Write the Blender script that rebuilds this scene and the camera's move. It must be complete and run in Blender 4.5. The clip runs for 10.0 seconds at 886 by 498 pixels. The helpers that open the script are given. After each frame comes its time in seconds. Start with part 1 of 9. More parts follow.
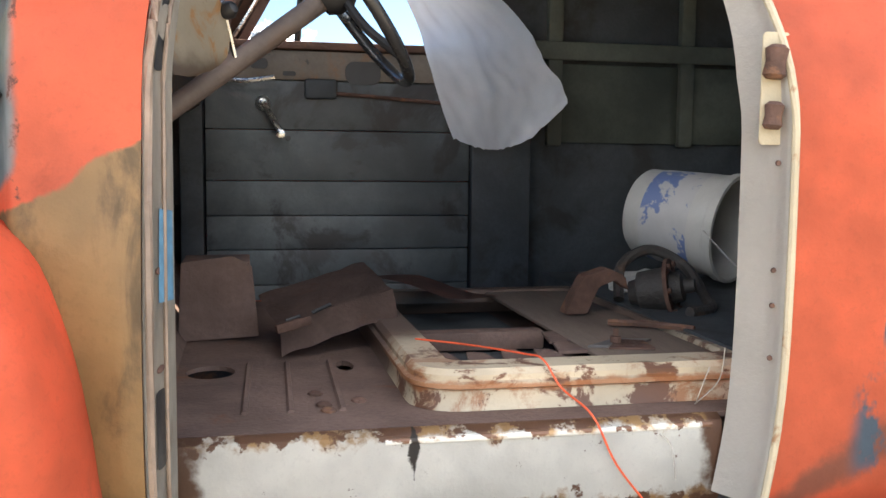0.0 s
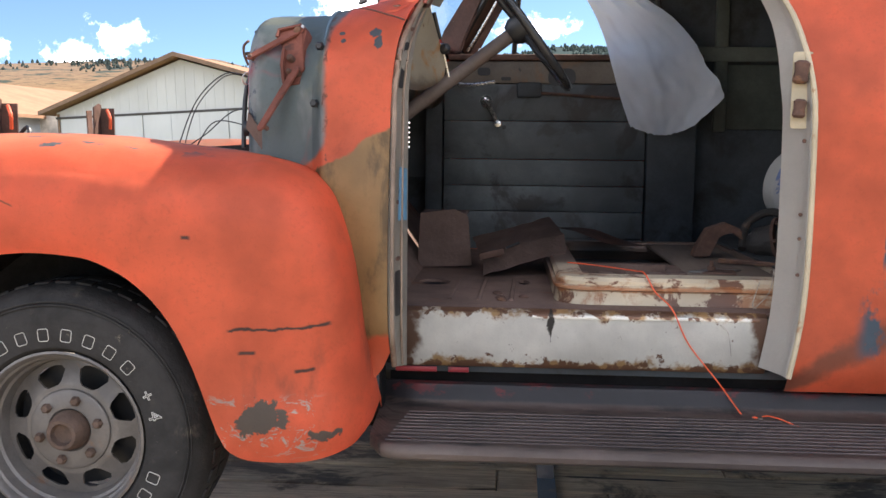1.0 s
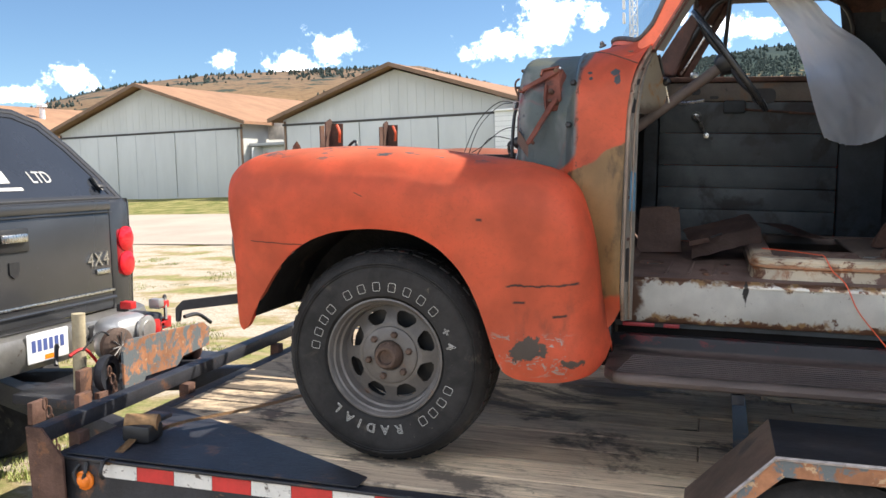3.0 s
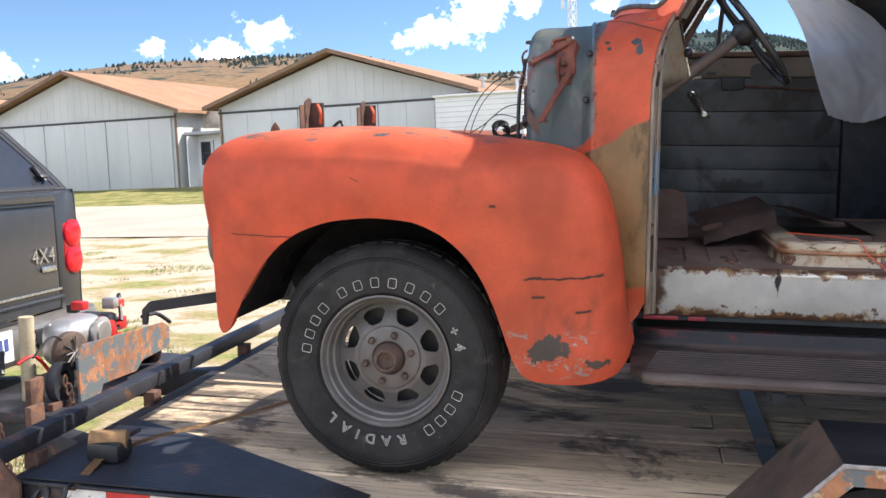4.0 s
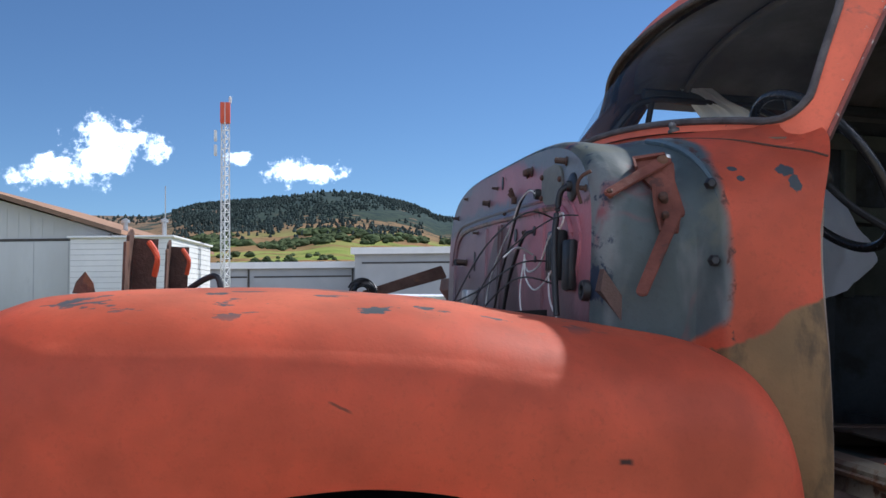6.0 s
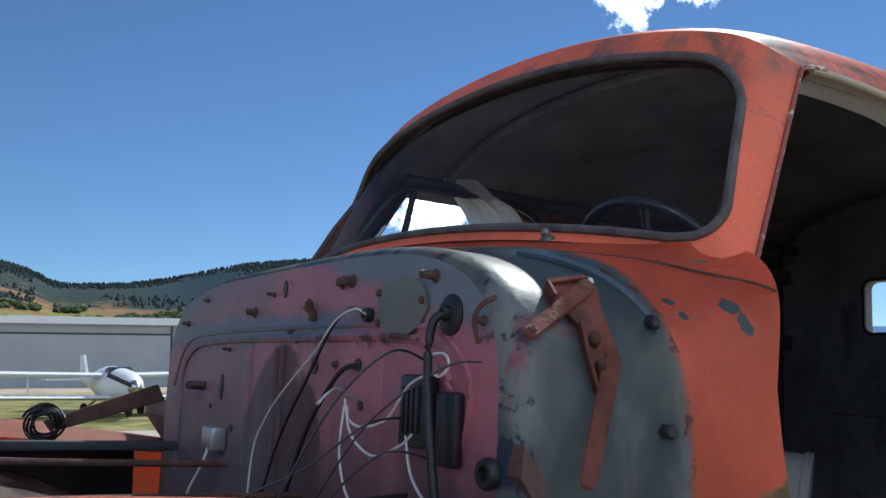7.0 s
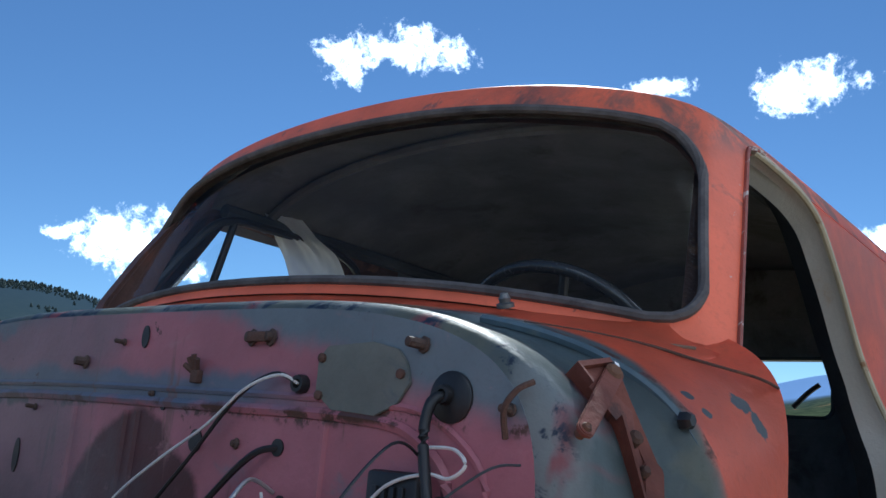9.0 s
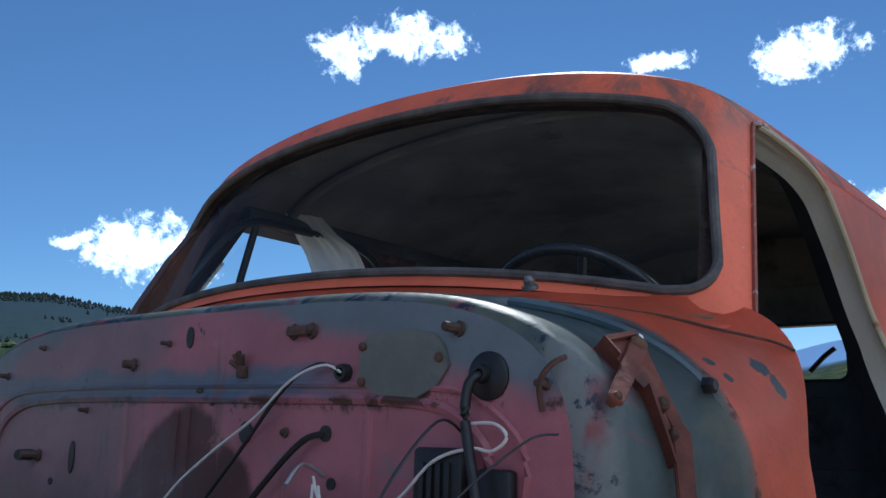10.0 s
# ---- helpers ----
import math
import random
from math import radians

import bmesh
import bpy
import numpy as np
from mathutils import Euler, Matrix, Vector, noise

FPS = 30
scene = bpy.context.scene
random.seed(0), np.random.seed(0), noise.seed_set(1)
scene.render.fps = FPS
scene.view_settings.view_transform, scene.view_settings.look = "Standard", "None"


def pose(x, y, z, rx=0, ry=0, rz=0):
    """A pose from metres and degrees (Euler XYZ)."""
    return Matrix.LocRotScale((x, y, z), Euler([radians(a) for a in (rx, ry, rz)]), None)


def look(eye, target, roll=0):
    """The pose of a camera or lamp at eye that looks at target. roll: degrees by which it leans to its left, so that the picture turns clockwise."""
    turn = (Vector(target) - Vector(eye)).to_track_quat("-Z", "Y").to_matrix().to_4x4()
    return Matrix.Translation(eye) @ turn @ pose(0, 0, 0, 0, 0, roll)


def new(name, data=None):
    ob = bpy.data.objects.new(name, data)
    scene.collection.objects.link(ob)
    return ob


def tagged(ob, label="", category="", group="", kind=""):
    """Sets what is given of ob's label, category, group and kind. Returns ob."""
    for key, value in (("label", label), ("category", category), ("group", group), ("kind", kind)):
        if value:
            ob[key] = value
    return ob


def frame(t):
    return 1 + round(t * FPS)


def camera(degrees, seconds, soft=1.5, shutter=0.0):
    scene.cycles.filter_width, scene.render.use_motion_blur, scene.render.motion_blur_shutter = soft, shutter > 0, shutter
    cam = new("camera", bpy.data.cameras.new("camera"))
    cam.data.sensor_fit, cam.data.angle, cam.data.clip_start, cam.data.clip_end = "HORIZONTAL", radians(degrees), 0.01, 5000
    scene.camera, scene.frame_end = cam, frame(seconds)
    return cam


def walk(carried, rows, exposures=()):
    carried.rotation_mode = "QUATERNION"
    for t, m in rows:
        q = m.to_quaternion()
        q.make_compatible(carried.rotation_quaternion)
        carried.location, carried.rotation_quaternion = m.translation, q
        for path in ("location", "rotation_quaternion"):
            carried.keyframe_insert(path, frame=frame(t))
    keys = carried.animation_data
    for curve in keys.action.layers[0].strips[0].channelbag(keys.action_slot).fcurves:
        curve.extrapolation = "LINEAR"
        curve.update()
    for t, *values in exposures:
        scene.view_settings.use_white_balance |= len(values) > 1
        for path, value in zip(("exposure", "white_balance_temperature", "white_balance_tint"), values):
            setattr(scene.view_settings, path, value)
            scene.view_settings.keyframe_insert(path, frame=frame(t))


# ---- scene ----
cam = camera(51.0, 10.0)
METRES, EYE, TILT, LEAN, TURN = 5.5, 1.75, -5.2, 2.2, -12.0
ROWS = [
    (0.0, 0.0, 0.0, 0.0, -0.0, 0.0, 0.0),
    (0.5, 0.0397, -0.0793, -0.0091, 8.46, -0.0, 0.05),
    (1.0, 0.0621, -0.1592, -0.0203, 15.96, -0.8, -1.5),
    (1.5, 0.09, -0.225, -0.0242, 24.73, -1.49, -2.66),
    (2.0, 0.1201, -0.2668, -0.0273, 29.93, -1.88, -2.68),
    (2.5, 0.1153, -0.3112, -0.031, 29.37, -0.77, -3.02),
    (4.0, 0.033, -0.2803, -0.0336, 24.22, -1.58, -1.79),
    (4.5, -0.0172, -0.2286, -0.0292, 21.95, 1.67, -2.49),
    (5.0, -0.0739, -0.1721, -0.0245, 19.1, 3.95, -3.03),
    (6.5, -0.2224, -0.0222, 0.0115, -9.62, 10.77, -0.54),
    (7.0, -0.2382, 0.039, 0.0298, -20.93, 13.25, 0.07),
    (7.5, -0.2632, 0.0947, 0.0405, -33.89, 14.5, -0.12),
    (8.0, -0.2725, 0.1151, 0.0457, -38.99, 14.3, -0.03),
    (8.5, -0.2712, 0.1179, 0.0454, -39.73, 15.0, -0.06),
    (9.0, -0.2746, 0.1144, 0.0443, -40.25, 16.16, -0.68),
    (9.5, -0.2785, 0.1107, 0.0444, -40.02, 16.72, 0.29),
    (10.0, -0.2859, 0.108, 0.0413, -38.82, 15.43, 2.46),
]
walk(cam, [(t, pose(0, 0, EYE, TILT, LEAN, TURN) @ pose(METRES * x, METRES * y, METRES * z, 90 + pitch, roll, yaw)) for t, x, y, z, yaw, pitch, roll in ROWS],
     exposures=[(0.0, 2.28, 7300, 11), (0.5, 1.58, 7100, 14), (1.0, 1.58, 7000, 14), (1.5, 1.6, 6900, 12), (2.0, 1.25, 6900, 10), (2.5, 1.15, 6900, 10), (4.0, 1.35, 6650, 13), (4.5, 1.2, 6500, 14), (5.0, 0.85, 6150, 16), (6.5, 0.4, 5900, 9), (7.5, 0.3, 5750, 7), (8.0, 0.45, 5600, 6), (9.0, 0.4, 5550, 5), (9.5, 0.25, 5500, 5), (10.0, 0.2, 5500, 5)])
# The trailer's deck, and all that stands on it, slopes a little: RIG takes deck coordinates (x to the rear, y across, z up from the first eye) to the world.
RIG = pose(0, 0, EYE, TILT, LEAN, TURN) @ pose(0, 0, 0, -5.5, -0.6, -12.0).inverted()
C = 2.26     # centre line of the old truck
DECK = -1.11  # top of the trailer's deck

# ---- world, sun ----
SUN_EL, SUN_X, SUN_Y = 44.5, 0.86, 0.5
world = bpy.data.worlds.new("sky")
scene.world = world
world.use_nodes = True
SUN_DIR = Vector((SUN_X, SUN_Y, 0)).normalized() * math.cos(radians(SUN_EL)) + Vector((0, 0, math.sin(radians(SUN_EL))))


class Nodes:
    """Short calls for a node tree."""

    def __init__(self, tree):
        self.tree = tree
        tree.nodes.clear()

    def add(self, kind, operation=None):
        n = self.tree.nodes.new(kind)
        if operation:
            n.operation = operation
        return n

    def link(self, a, b):
        self.tree.links.new(a, b)

    def put(self, socket, value):
        if isinstance(value, bpy.types.NodeSocket):
            self.link(value, socket)
        elif value is not None:
            socket.default_value = value

    def math(self, op, a, b=None, c=None, clamp=False):
        n = self.add("ShaderNodeMath", op)
        n.use_clamp = clamp
        for s, v in zip(n.inputs, (a, b, c)):
            self.put(s, v)
        return n.outputs[0]

    def mix(self, f, a, b):
        n = self.add("ShaderNodeMix")
        n.data_type = "RGBA"
        self.put(n.inputs["Factor"], f)
        for s, v in ((n.inputs[6], a), (n.inputs[7], b)):
            self.put(s, (*v, 1) if isinstance(v, tuple) and len(v) == 3 else v)
        return n.outputs[2]

    def noise(self, vec, scale, detail=4.0, rough=0.55, distort=0.0):
        n = self.add("ShaderNodeTexNoise")
        self.put(n.inputs["Vector"], vec)
        n.inputs["Scale"].default_value, n.inputs["Detail"].default_value = scale, detail
        n.inputs["Roughness"].default_value, n.inputs["Distortion"].default_value = rough, distort
        return n.outputs["Fac"]

    def ramp(self, f, lo, hi):
        n = self.add("ShaderNodeMapRange")
        n.interpolation_type = "SMOOTHSTEP"
        self.put(n.inputs["Value"], f)
        n.inputs["From Min"].default_value, n.inputs["From Max"].default_value = lo, hi
        return n.outputs["Result"]

    def xyz(self, vec):
        n = self.add("ShaderNodeSeparateXYZ")
        self.link(vec, n.inputs[0])
        return n.outputs

    def scaled(self, vec, s):
        n = self.add("ShaderNodeVectorMath", "MULTIPLY")
        self.link(vec, n.inputs[0])
        n.inputs[1].default_value = s
        return n.outputs[0]


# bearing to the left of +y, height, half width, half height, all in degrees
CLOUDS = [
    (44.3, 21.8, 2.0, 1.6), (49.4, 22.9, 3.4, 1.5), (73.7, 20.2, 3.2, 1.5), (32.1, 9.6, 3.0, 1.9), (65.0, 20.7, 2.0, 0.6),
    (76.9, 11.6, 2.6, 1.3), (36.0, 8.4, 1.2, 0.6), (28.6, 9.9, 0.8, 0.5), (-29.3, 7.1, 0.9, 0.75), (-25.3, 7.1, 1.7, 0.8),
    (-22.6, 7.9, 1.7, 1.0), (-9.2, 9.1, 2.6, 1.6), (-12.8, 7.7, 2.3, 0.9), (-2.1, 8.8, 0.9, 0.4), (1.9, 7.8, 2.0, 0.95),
    # from (130, 24) on: unseen clouds, added as fill light for shaded sides
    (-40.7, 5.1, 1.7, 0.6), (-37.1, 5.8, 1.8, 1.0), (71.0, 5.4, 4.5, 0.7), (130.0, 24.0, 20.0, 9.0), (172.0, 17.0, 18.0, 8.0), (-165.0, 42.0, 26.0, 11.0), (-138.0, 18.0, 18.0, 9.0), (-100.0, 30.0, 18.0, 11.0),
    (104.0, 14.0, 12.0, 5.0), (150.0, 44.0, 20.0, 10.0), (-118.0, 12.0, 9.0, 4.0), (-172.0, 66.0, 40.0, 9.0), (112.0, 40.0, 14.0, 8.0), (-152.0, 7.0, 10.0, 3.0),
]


def make_sky():
    n = Nodes(world.node_tree)
    sky = n.add("ShaderNodeTexSky")
    sky.sky_type, sky.sun_disc, sky.sun_elevation, sky.sun_rotation = "NISHITA", False, radians(SUN_EL), math.atan2(SUN_X, SUN_Y)
    sky.air_density, sky.dust_density, sky.ozone_density = 0.75, 0.0, 4.0
    co = n.add("ShaderNodeTexCoord").outputs["Generated"]
    x, y, z = n.xyz(co)
    az = n.math("MULTIPLY", n.math("ARCTAN2", x, y), 57.2958)
    el = n.math("MULTIPLY", n.math("ARCSINE", z), 57.2958)
    best = -9.0
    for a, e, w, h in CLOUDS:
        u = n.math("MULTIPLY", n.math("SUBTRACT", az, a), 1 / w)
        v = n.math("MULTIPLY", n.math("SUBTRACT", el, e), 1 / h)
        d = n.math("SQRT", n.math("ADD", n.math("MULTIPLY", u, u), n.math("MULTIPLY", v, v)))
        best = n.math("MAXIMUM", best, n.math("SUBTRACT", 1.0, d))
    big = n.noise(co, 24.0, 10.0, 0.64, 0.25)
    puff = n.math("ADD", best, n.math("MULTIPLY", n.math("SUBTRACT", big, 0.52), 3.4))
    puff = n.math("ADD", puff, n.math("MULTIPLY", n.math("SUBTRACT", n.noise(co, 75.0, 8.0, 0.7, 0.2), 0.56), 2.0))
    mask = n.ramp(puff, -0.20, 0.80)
    up = n.add("ShaderNodeVectorMath", "ADD")
    n.link(co, up.inputs[0])
    up.inputs[1].default_value = (0.006, 0.0, 0.022)
    lit = n.ramp(n.math("SUBTRACT", big, n.noise(up.outputs[0], 24.0, 10.0, 0.64, 0.25)), -0.09, 0.08)
    grey = n.mix(lit, (0.15, 0.175, 0.225), (1.0, 1.0, 1.0))
    body = n.ramp(puff, 0.15, 0.7)
    white = n.mix(body, (0.60, 0.66, 0.76), grey)
    bg = n.add("ShaderNodeBackground")
    n.link(n.scaled(sky.outputs[0], (0.86, 0.965, 1.0)), bg.inputs["Color"])
    bg.inputs["Strength"].default_value = 0.072
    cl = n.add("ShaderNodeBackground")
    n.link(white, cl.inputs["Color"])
    # strength raised so that the unseen clouds brighten the shade
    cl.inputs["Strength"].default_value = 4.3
    mx = n.add("ShaderNodeMixShader")
    n.link(mask, mx.inputs[0])
    n.link(bg.outputs[0], mx.inputs[1])
    n.link(cl.outputs[0], mx.inputs[2])
    n.link(mx.outputs[0], n.add("ShaderNodeOutputWorld").inputs[0])


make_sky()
sun = new("sun", bpy.data.lights.new("sun", "SUN"))
sun.data.energy, sun.data.angle, sun.data.color = 4.0, radians(0.55), (1.0, 0.95, 0.87)
sun.matrix_world = look(SUN_DIR * 60 + Vector((0, 0, 2)), (0, 0, 2))

# ---- materials ----


def material(name, base, rough=0.6, metal=0.0, vary=0.18, scale=3.0, second=None, second_at=0.6, second_soft=0.08, second_scale=6.0,
             rust=None, rust_at=0.7, rust_scale=14.0, grain=90.0, bump=0.15, stretch=(1, 1, 1), spec=0.5, random_by_object=0.0, second_rough=None):
    """Base colour with broad and fine variation, patches of a second colour, specks of a third, and fine relief, in metres."""
    m = bpy.data.materials.new(name)
    m.use_nodes = True
    n = Nodes(m.node_tree)
    co = n.add("ShaderNodeTexCoord").outputs["Object"]
    if stretch != (1, 1, 1):
        co = n.scaled(co, stretch)
    if random_by_object:
        info = n.add("ShaderNodeObjectInfo")
        off = n.add("ShaderNodeVectorMath", "MULTIPLY_ADD")
        n.link(co, off.inputs[0])
        off.inputs[1].default_value = (1, 1, 1)
        sc3 = n.add("ShaderNodeCombineXYZ")
        r9 = n.math("MULTIPLY", info.outputs["Random"], 37.0)
        for s in sc3.inputs:
            n.link(r9, s)
        n.link(sc3.outputs[0], off.inputs[2])
        co = off.outputs[0]
    broad = n.noise(co, scale, 5.0, 0.6, 0.2)
    fine = n.noise(co, grain, 3.0, 0.65)
    lo = tuple(c * (1 - vary) for c in base)
    hi = tuple(min(1.0, c * (1 + vary)) for c in base)
    col = n.mix(n.ramp(broad, 0.3, 0.7), lo, hi)
    col = n.mix(n.math("MULTIPLY", n.ramp(fine, 0.35, 0.75), 0.35 * min(1.0, vary * 4)), col, tuple(c * 0.72 for c in base))
    if random_by_object:
        k = n.math("ADD", 1.0 - random_by_object / 2, n.math("MULTIPLY", info.outputs["Random"], random_by_object))
        vm = n.add("ShaderNodeVectorMath", "SCALE")
        n.link(col, vm.inputs[0])
        n.link(k, vm.inputs["Scale"])
        col = vm.outputs[0]
    r = n.math("ADD", rough - 0.08, n.math("MULTIPLY", fine, 0.16))
    height = fine
    if second:
        f2 = n.ramp(n.noise(co, second_scale, 6.0, 0.65, 0.4), second_at, second_at + second_soft)
        col = n.mix(f2, col, second)
        if second_rough is not None:
            r = n.math("ADD", n.math("MULTIPLY", r, n.math("SUBTRACT", 1.0, f2)), n.math("MULTIPLY", f2, second_rough))
    if rust:
        f3 = n.ramp(n.noise(co, rust_scale, 7.0, 0.7, 0.5), rust_at, rust_at + 0.05)
        col = n.mix(f3, col, rust)
        height = n.math("SUBTRACT", height, n.math("MULTIPLY", f3, 0.8))
    b = n.add("ShaderNodeBsdfPrincipled")
    n.link(col, b.inputs["Base Color"])
    n.put(b.inputs["Roughness"], r)
    b.inputs["Metallic"].default_value = metal
    b.inputs["Specular IOR Level"].default_value = spec
    if bump:
        bp = n.add("ShaderNodeBump")
        bp.inputs["Strength"].default_value, bp.inputs["Distance"].default_value = bump, 0.01
        n.link(height, bp.inputs["Height"])
        n.link(bp.outputs[0], b.inputs["Normal"])
    n.link(b.outputs[0], n.add("ShaderNodeOutputMaterial").inputs[0])
    return m


ORANGE_RGB = (0.82, 0.160, 0.075)
orange = material("orange_paint", ORANGE_RGB, 0.5, vary=0.10, scale=2.2, second=(0.36, 0.105, 0.065), second_at=0.58, second_soft=0.2, second_scale=4.5,
                  rust=(0.11, 0.08, 0.065), rust_at=0.705, rust_scale=10.0, bump=0.05, spec=0.4)
blue_grey = material("blue_grey_primer", (0.105, 0.145, 0.165), 0.45, vary=0.25, scale=5.0, second=(0.17, 0.19, 0.16), second_at=0.52, second_soft=0.15, second_scale=5.0,
                     rust=(0.10, 0.045, 0.03), rust_at=0.70, rust_scale=16.0, bump=0.08)
rust_mat = material("rusty_steel", (0.110, 0.062, 0.047), 0.8, vary=0.4, scale=9.0, second=(0.17, 0.085, 0.050), second_at=0.56, second_scale=12.0, bump=0.4, spec=0.25)
red_rust = material("red_brown_rust", (0.155, 0.052, 0.036), 0.75, vary=0.35, scale=12.0, second=(0.085, 0.038, 0.030), second_at=0.55, second_scale=18.0, bump=0.15, spec=0.25)
floor_rust = material("floor_rust", (0.145, 0.095, 0.078), 0.82, vary=0.3, scale=5.0, second=(0.17, 0.075, 0.04), second_at=0.58, second_scale=7.0, second_soft=0.2, bump=0.3, spec=0.25)
white_worn = material("worn_white_paint", (0.50, 0.475, 0.43), 0.5, vary=0.08, scale=3.0, second=(0.42, 0.27, 0.14), second_at=0.66, second_soft=0.16, second_scale=5.0,
                      rust=(0.13, 0.06, 0.035), rust_at=0.70, rust_scale=13.0, bump=0.15)
grey_inner = material("grey_inner_paint", (0.084, 0.098, 0.104), 0.55, vary=0.4, scale=4.0, second=(0.036, 0.035, 0.036), second_at=0.50, second_soft=0.10, second_scale=4.5,
                      rust=(0.13, 0.07, 0.04), rust_at=0.70, rust_scale=9.0, bump=0.08)
dark_inner = material("dark_inner_steel", (0.060, 0.068, 0.074), 0.7, vary=0.3, scale=4.0, second=(0.04, 0.04, 0.038), second_at=0.5, second_soft=0.2, bump=0.1, spec=0.3)
lining_grey = material("grey_lining", (0.17, 0.17, 0.168), 0.6, vary=0.35, scale=3.0, second=(0.09, 0.085, 0.08), second_at=0.52, second_soft=0.15, second_scale=4.0, bump=0.15)
olive_inner = material("olive_inner_rib", (0.095, 0.105, 0.085), 0.65, vary=0.25, scale=5.0, bump=0.1)
rubber = material("tyre_rubber", (0.023, 0.022, 0.022), 0.75, vary=0.4, scale=9.0, second=(0.085, 0.072, 0.058), second_at=0.57, second_soft=0.14, second_scale=7.0, rust=(0.13, 0.11, 0.09), rust_at=0.66, rust_scale=26.0, grain=60.0, bump=0.3, spec=0.3)
seal = material("window_rubber", (0.115, 0.100, 0.095), 0.7, vary=0.3, scale=20.0, second=(0.07, 0.06, 0.058), second_at=0.62, bump=0.2, spec=0.3)
black_steel = material("black_steel", (0.028, 0.030, 0.038), 0.5, 0.2, vary=0.3, scale=6.0, second=(0.13, 0.065, 0.04), second_at=0.58, second_scale=7.0, second_soft=0.12, rust=(0.24, 0.13, 0.075), rust_at=0.66, bump=0.25)
rim_steel = material("wheel_grey_steel", (0.140, 0.129, 0.122), 0.5, 0.3, vary=0.2, scale=9.0, second=(0.19, 0.10, 0.06), second_at=0.60, second_soft=0.15, second_scale=10.0, bump=0.12)
hub_rust = material("hub_rust", (0.095, 0.060, 0.045), 0.75, 0.1, vary=0.35, scale=18.0, bump=0.4)
letter_white = material("raised_white_letter", (0.50, 0.49, 0.46), 0.7, vary=0.2, scale=30.0, bump=0.1)
board_mat = material("running_board_dark", (0.115, 0.080, 0.075), 0.32, vary=0.45, scale=4.0, second=(0.020, 0.017, 0.017), second_at=0.50, second_soft=0.16, second_scale=8.0,
                     rust=(0.17, 0.060, 0.058), rust_at=0.62, rust_scale=14.0, stretch=(0.35, 1, 1), grain=130.0, bump=0.3)


def plank_material():
    """Weathered deck boards: pale tan wood with grey bleaching, long dark cracks, grime and oil stains."""
    m = bpy.data.materials.new("weathered_deck_wood")
    m.use_nodes = True
    n = Nodes(m.node_tree)
    co = n.add("ShaderNodeTexCoord").outputs["Object"]
    info = n.add("ShaderNodeObjectInfo").outputs["Random"]
    off = n.add("ShaderNodeVectorMath", "MULTIPLY_ADD")
    n.link(co, off.inputs[0])
    off.inputs[1].default_value = (1, 1, 1)
    tri = n.add("ShaderNodeCombineXYZ")
    for k in tri.inputs:
        n.link(n.math("MULTIPLY", info, 31.0), k)
    n.link(tri.outputs[0], off.inputs[2])
    p = off.outputs[0]
    grain = n.noise(n.scaled(p, (0.05, 1.0, 1.0)), 95.0, 5.0, 0.7, 0.6)
    crack = n.noise(n.scaled(p, (0.04, 1.0, 1.0)), 34.0, 6.0, 0.7, 0.8)
    broad = n.noise(n.scaled(p, (0.45, 1.2, 1.0)), 3.2, 6.0, 0.65, 0.5)
    stain = n.noise(n.scaled(co, (0.7, 1.0, 1.0)), 2.4, 8.0, 0.72, 0.5)
    speck = n.noise(p, 38.0, 6.0, 0.75, 0.4)
    col = n.mix(n.ramp(broad, 0.36, 0.62), (0.50, 0.385, 0.27), (0.72, 0.56, 0.375))
    col = n.mix(n.math("MULTIPLY", n.ramp(grain, 0.40, 0.70), 0.7), col, (0.22, 0.175, 0.135))
    col = n.mix(n.ramp(crack, 0.60, 0.67), col, (0.045, 0.037, 0.031))
    col = n.mix(n.math("MULTIPLY", n.ramp(stain, 0.50, 0.60), 0.85), col, (0.075, 0.062, 0.052))
    col = n.mix(n.math("MULTIPLY", n.ramp(speck, 0.62, 0.70), 0.7), col, (0.08, 0.065, 0.055))
    tone = n.add("ShaderNodeVectorMath", "SCALE")
    n.link(col, tone.inputs[0])
    n.link(n.math("ADD", 0.78, n.math("MULTIPLY", info, 0.42)), tone.inputs["Scale"])
    b = n.add("ShaderNodeBsdfPrincipled")
    n.link(tone.outputs[0], b.inputs["Base Color"])
    n.put(b.inputs["Roughness"], n.math("ADD", 0.7, n.math("MULTIPLY", grain, 0.2)))
    b.inputs["Specular IOR Level"].default_value = 0.25
    bp = n.add("ShaderNodeBump")
    bp.inputs["Strength"].default_value, bp.inputs["Distance"].default_value = 0.5, 0.008
    n.link(n.math("SUBTRACT", grain, n.math("MULTIPLY", n.ramp(crack, 0.60, 0.69), 1.4)), bp.inputs["Height"])
    n.link(bp.outputs[0], b.inputs["Normal"])
    n.link(b.outputs[0], n.add("ShaderNodeOutputMaterial").inputs[0])
    return m


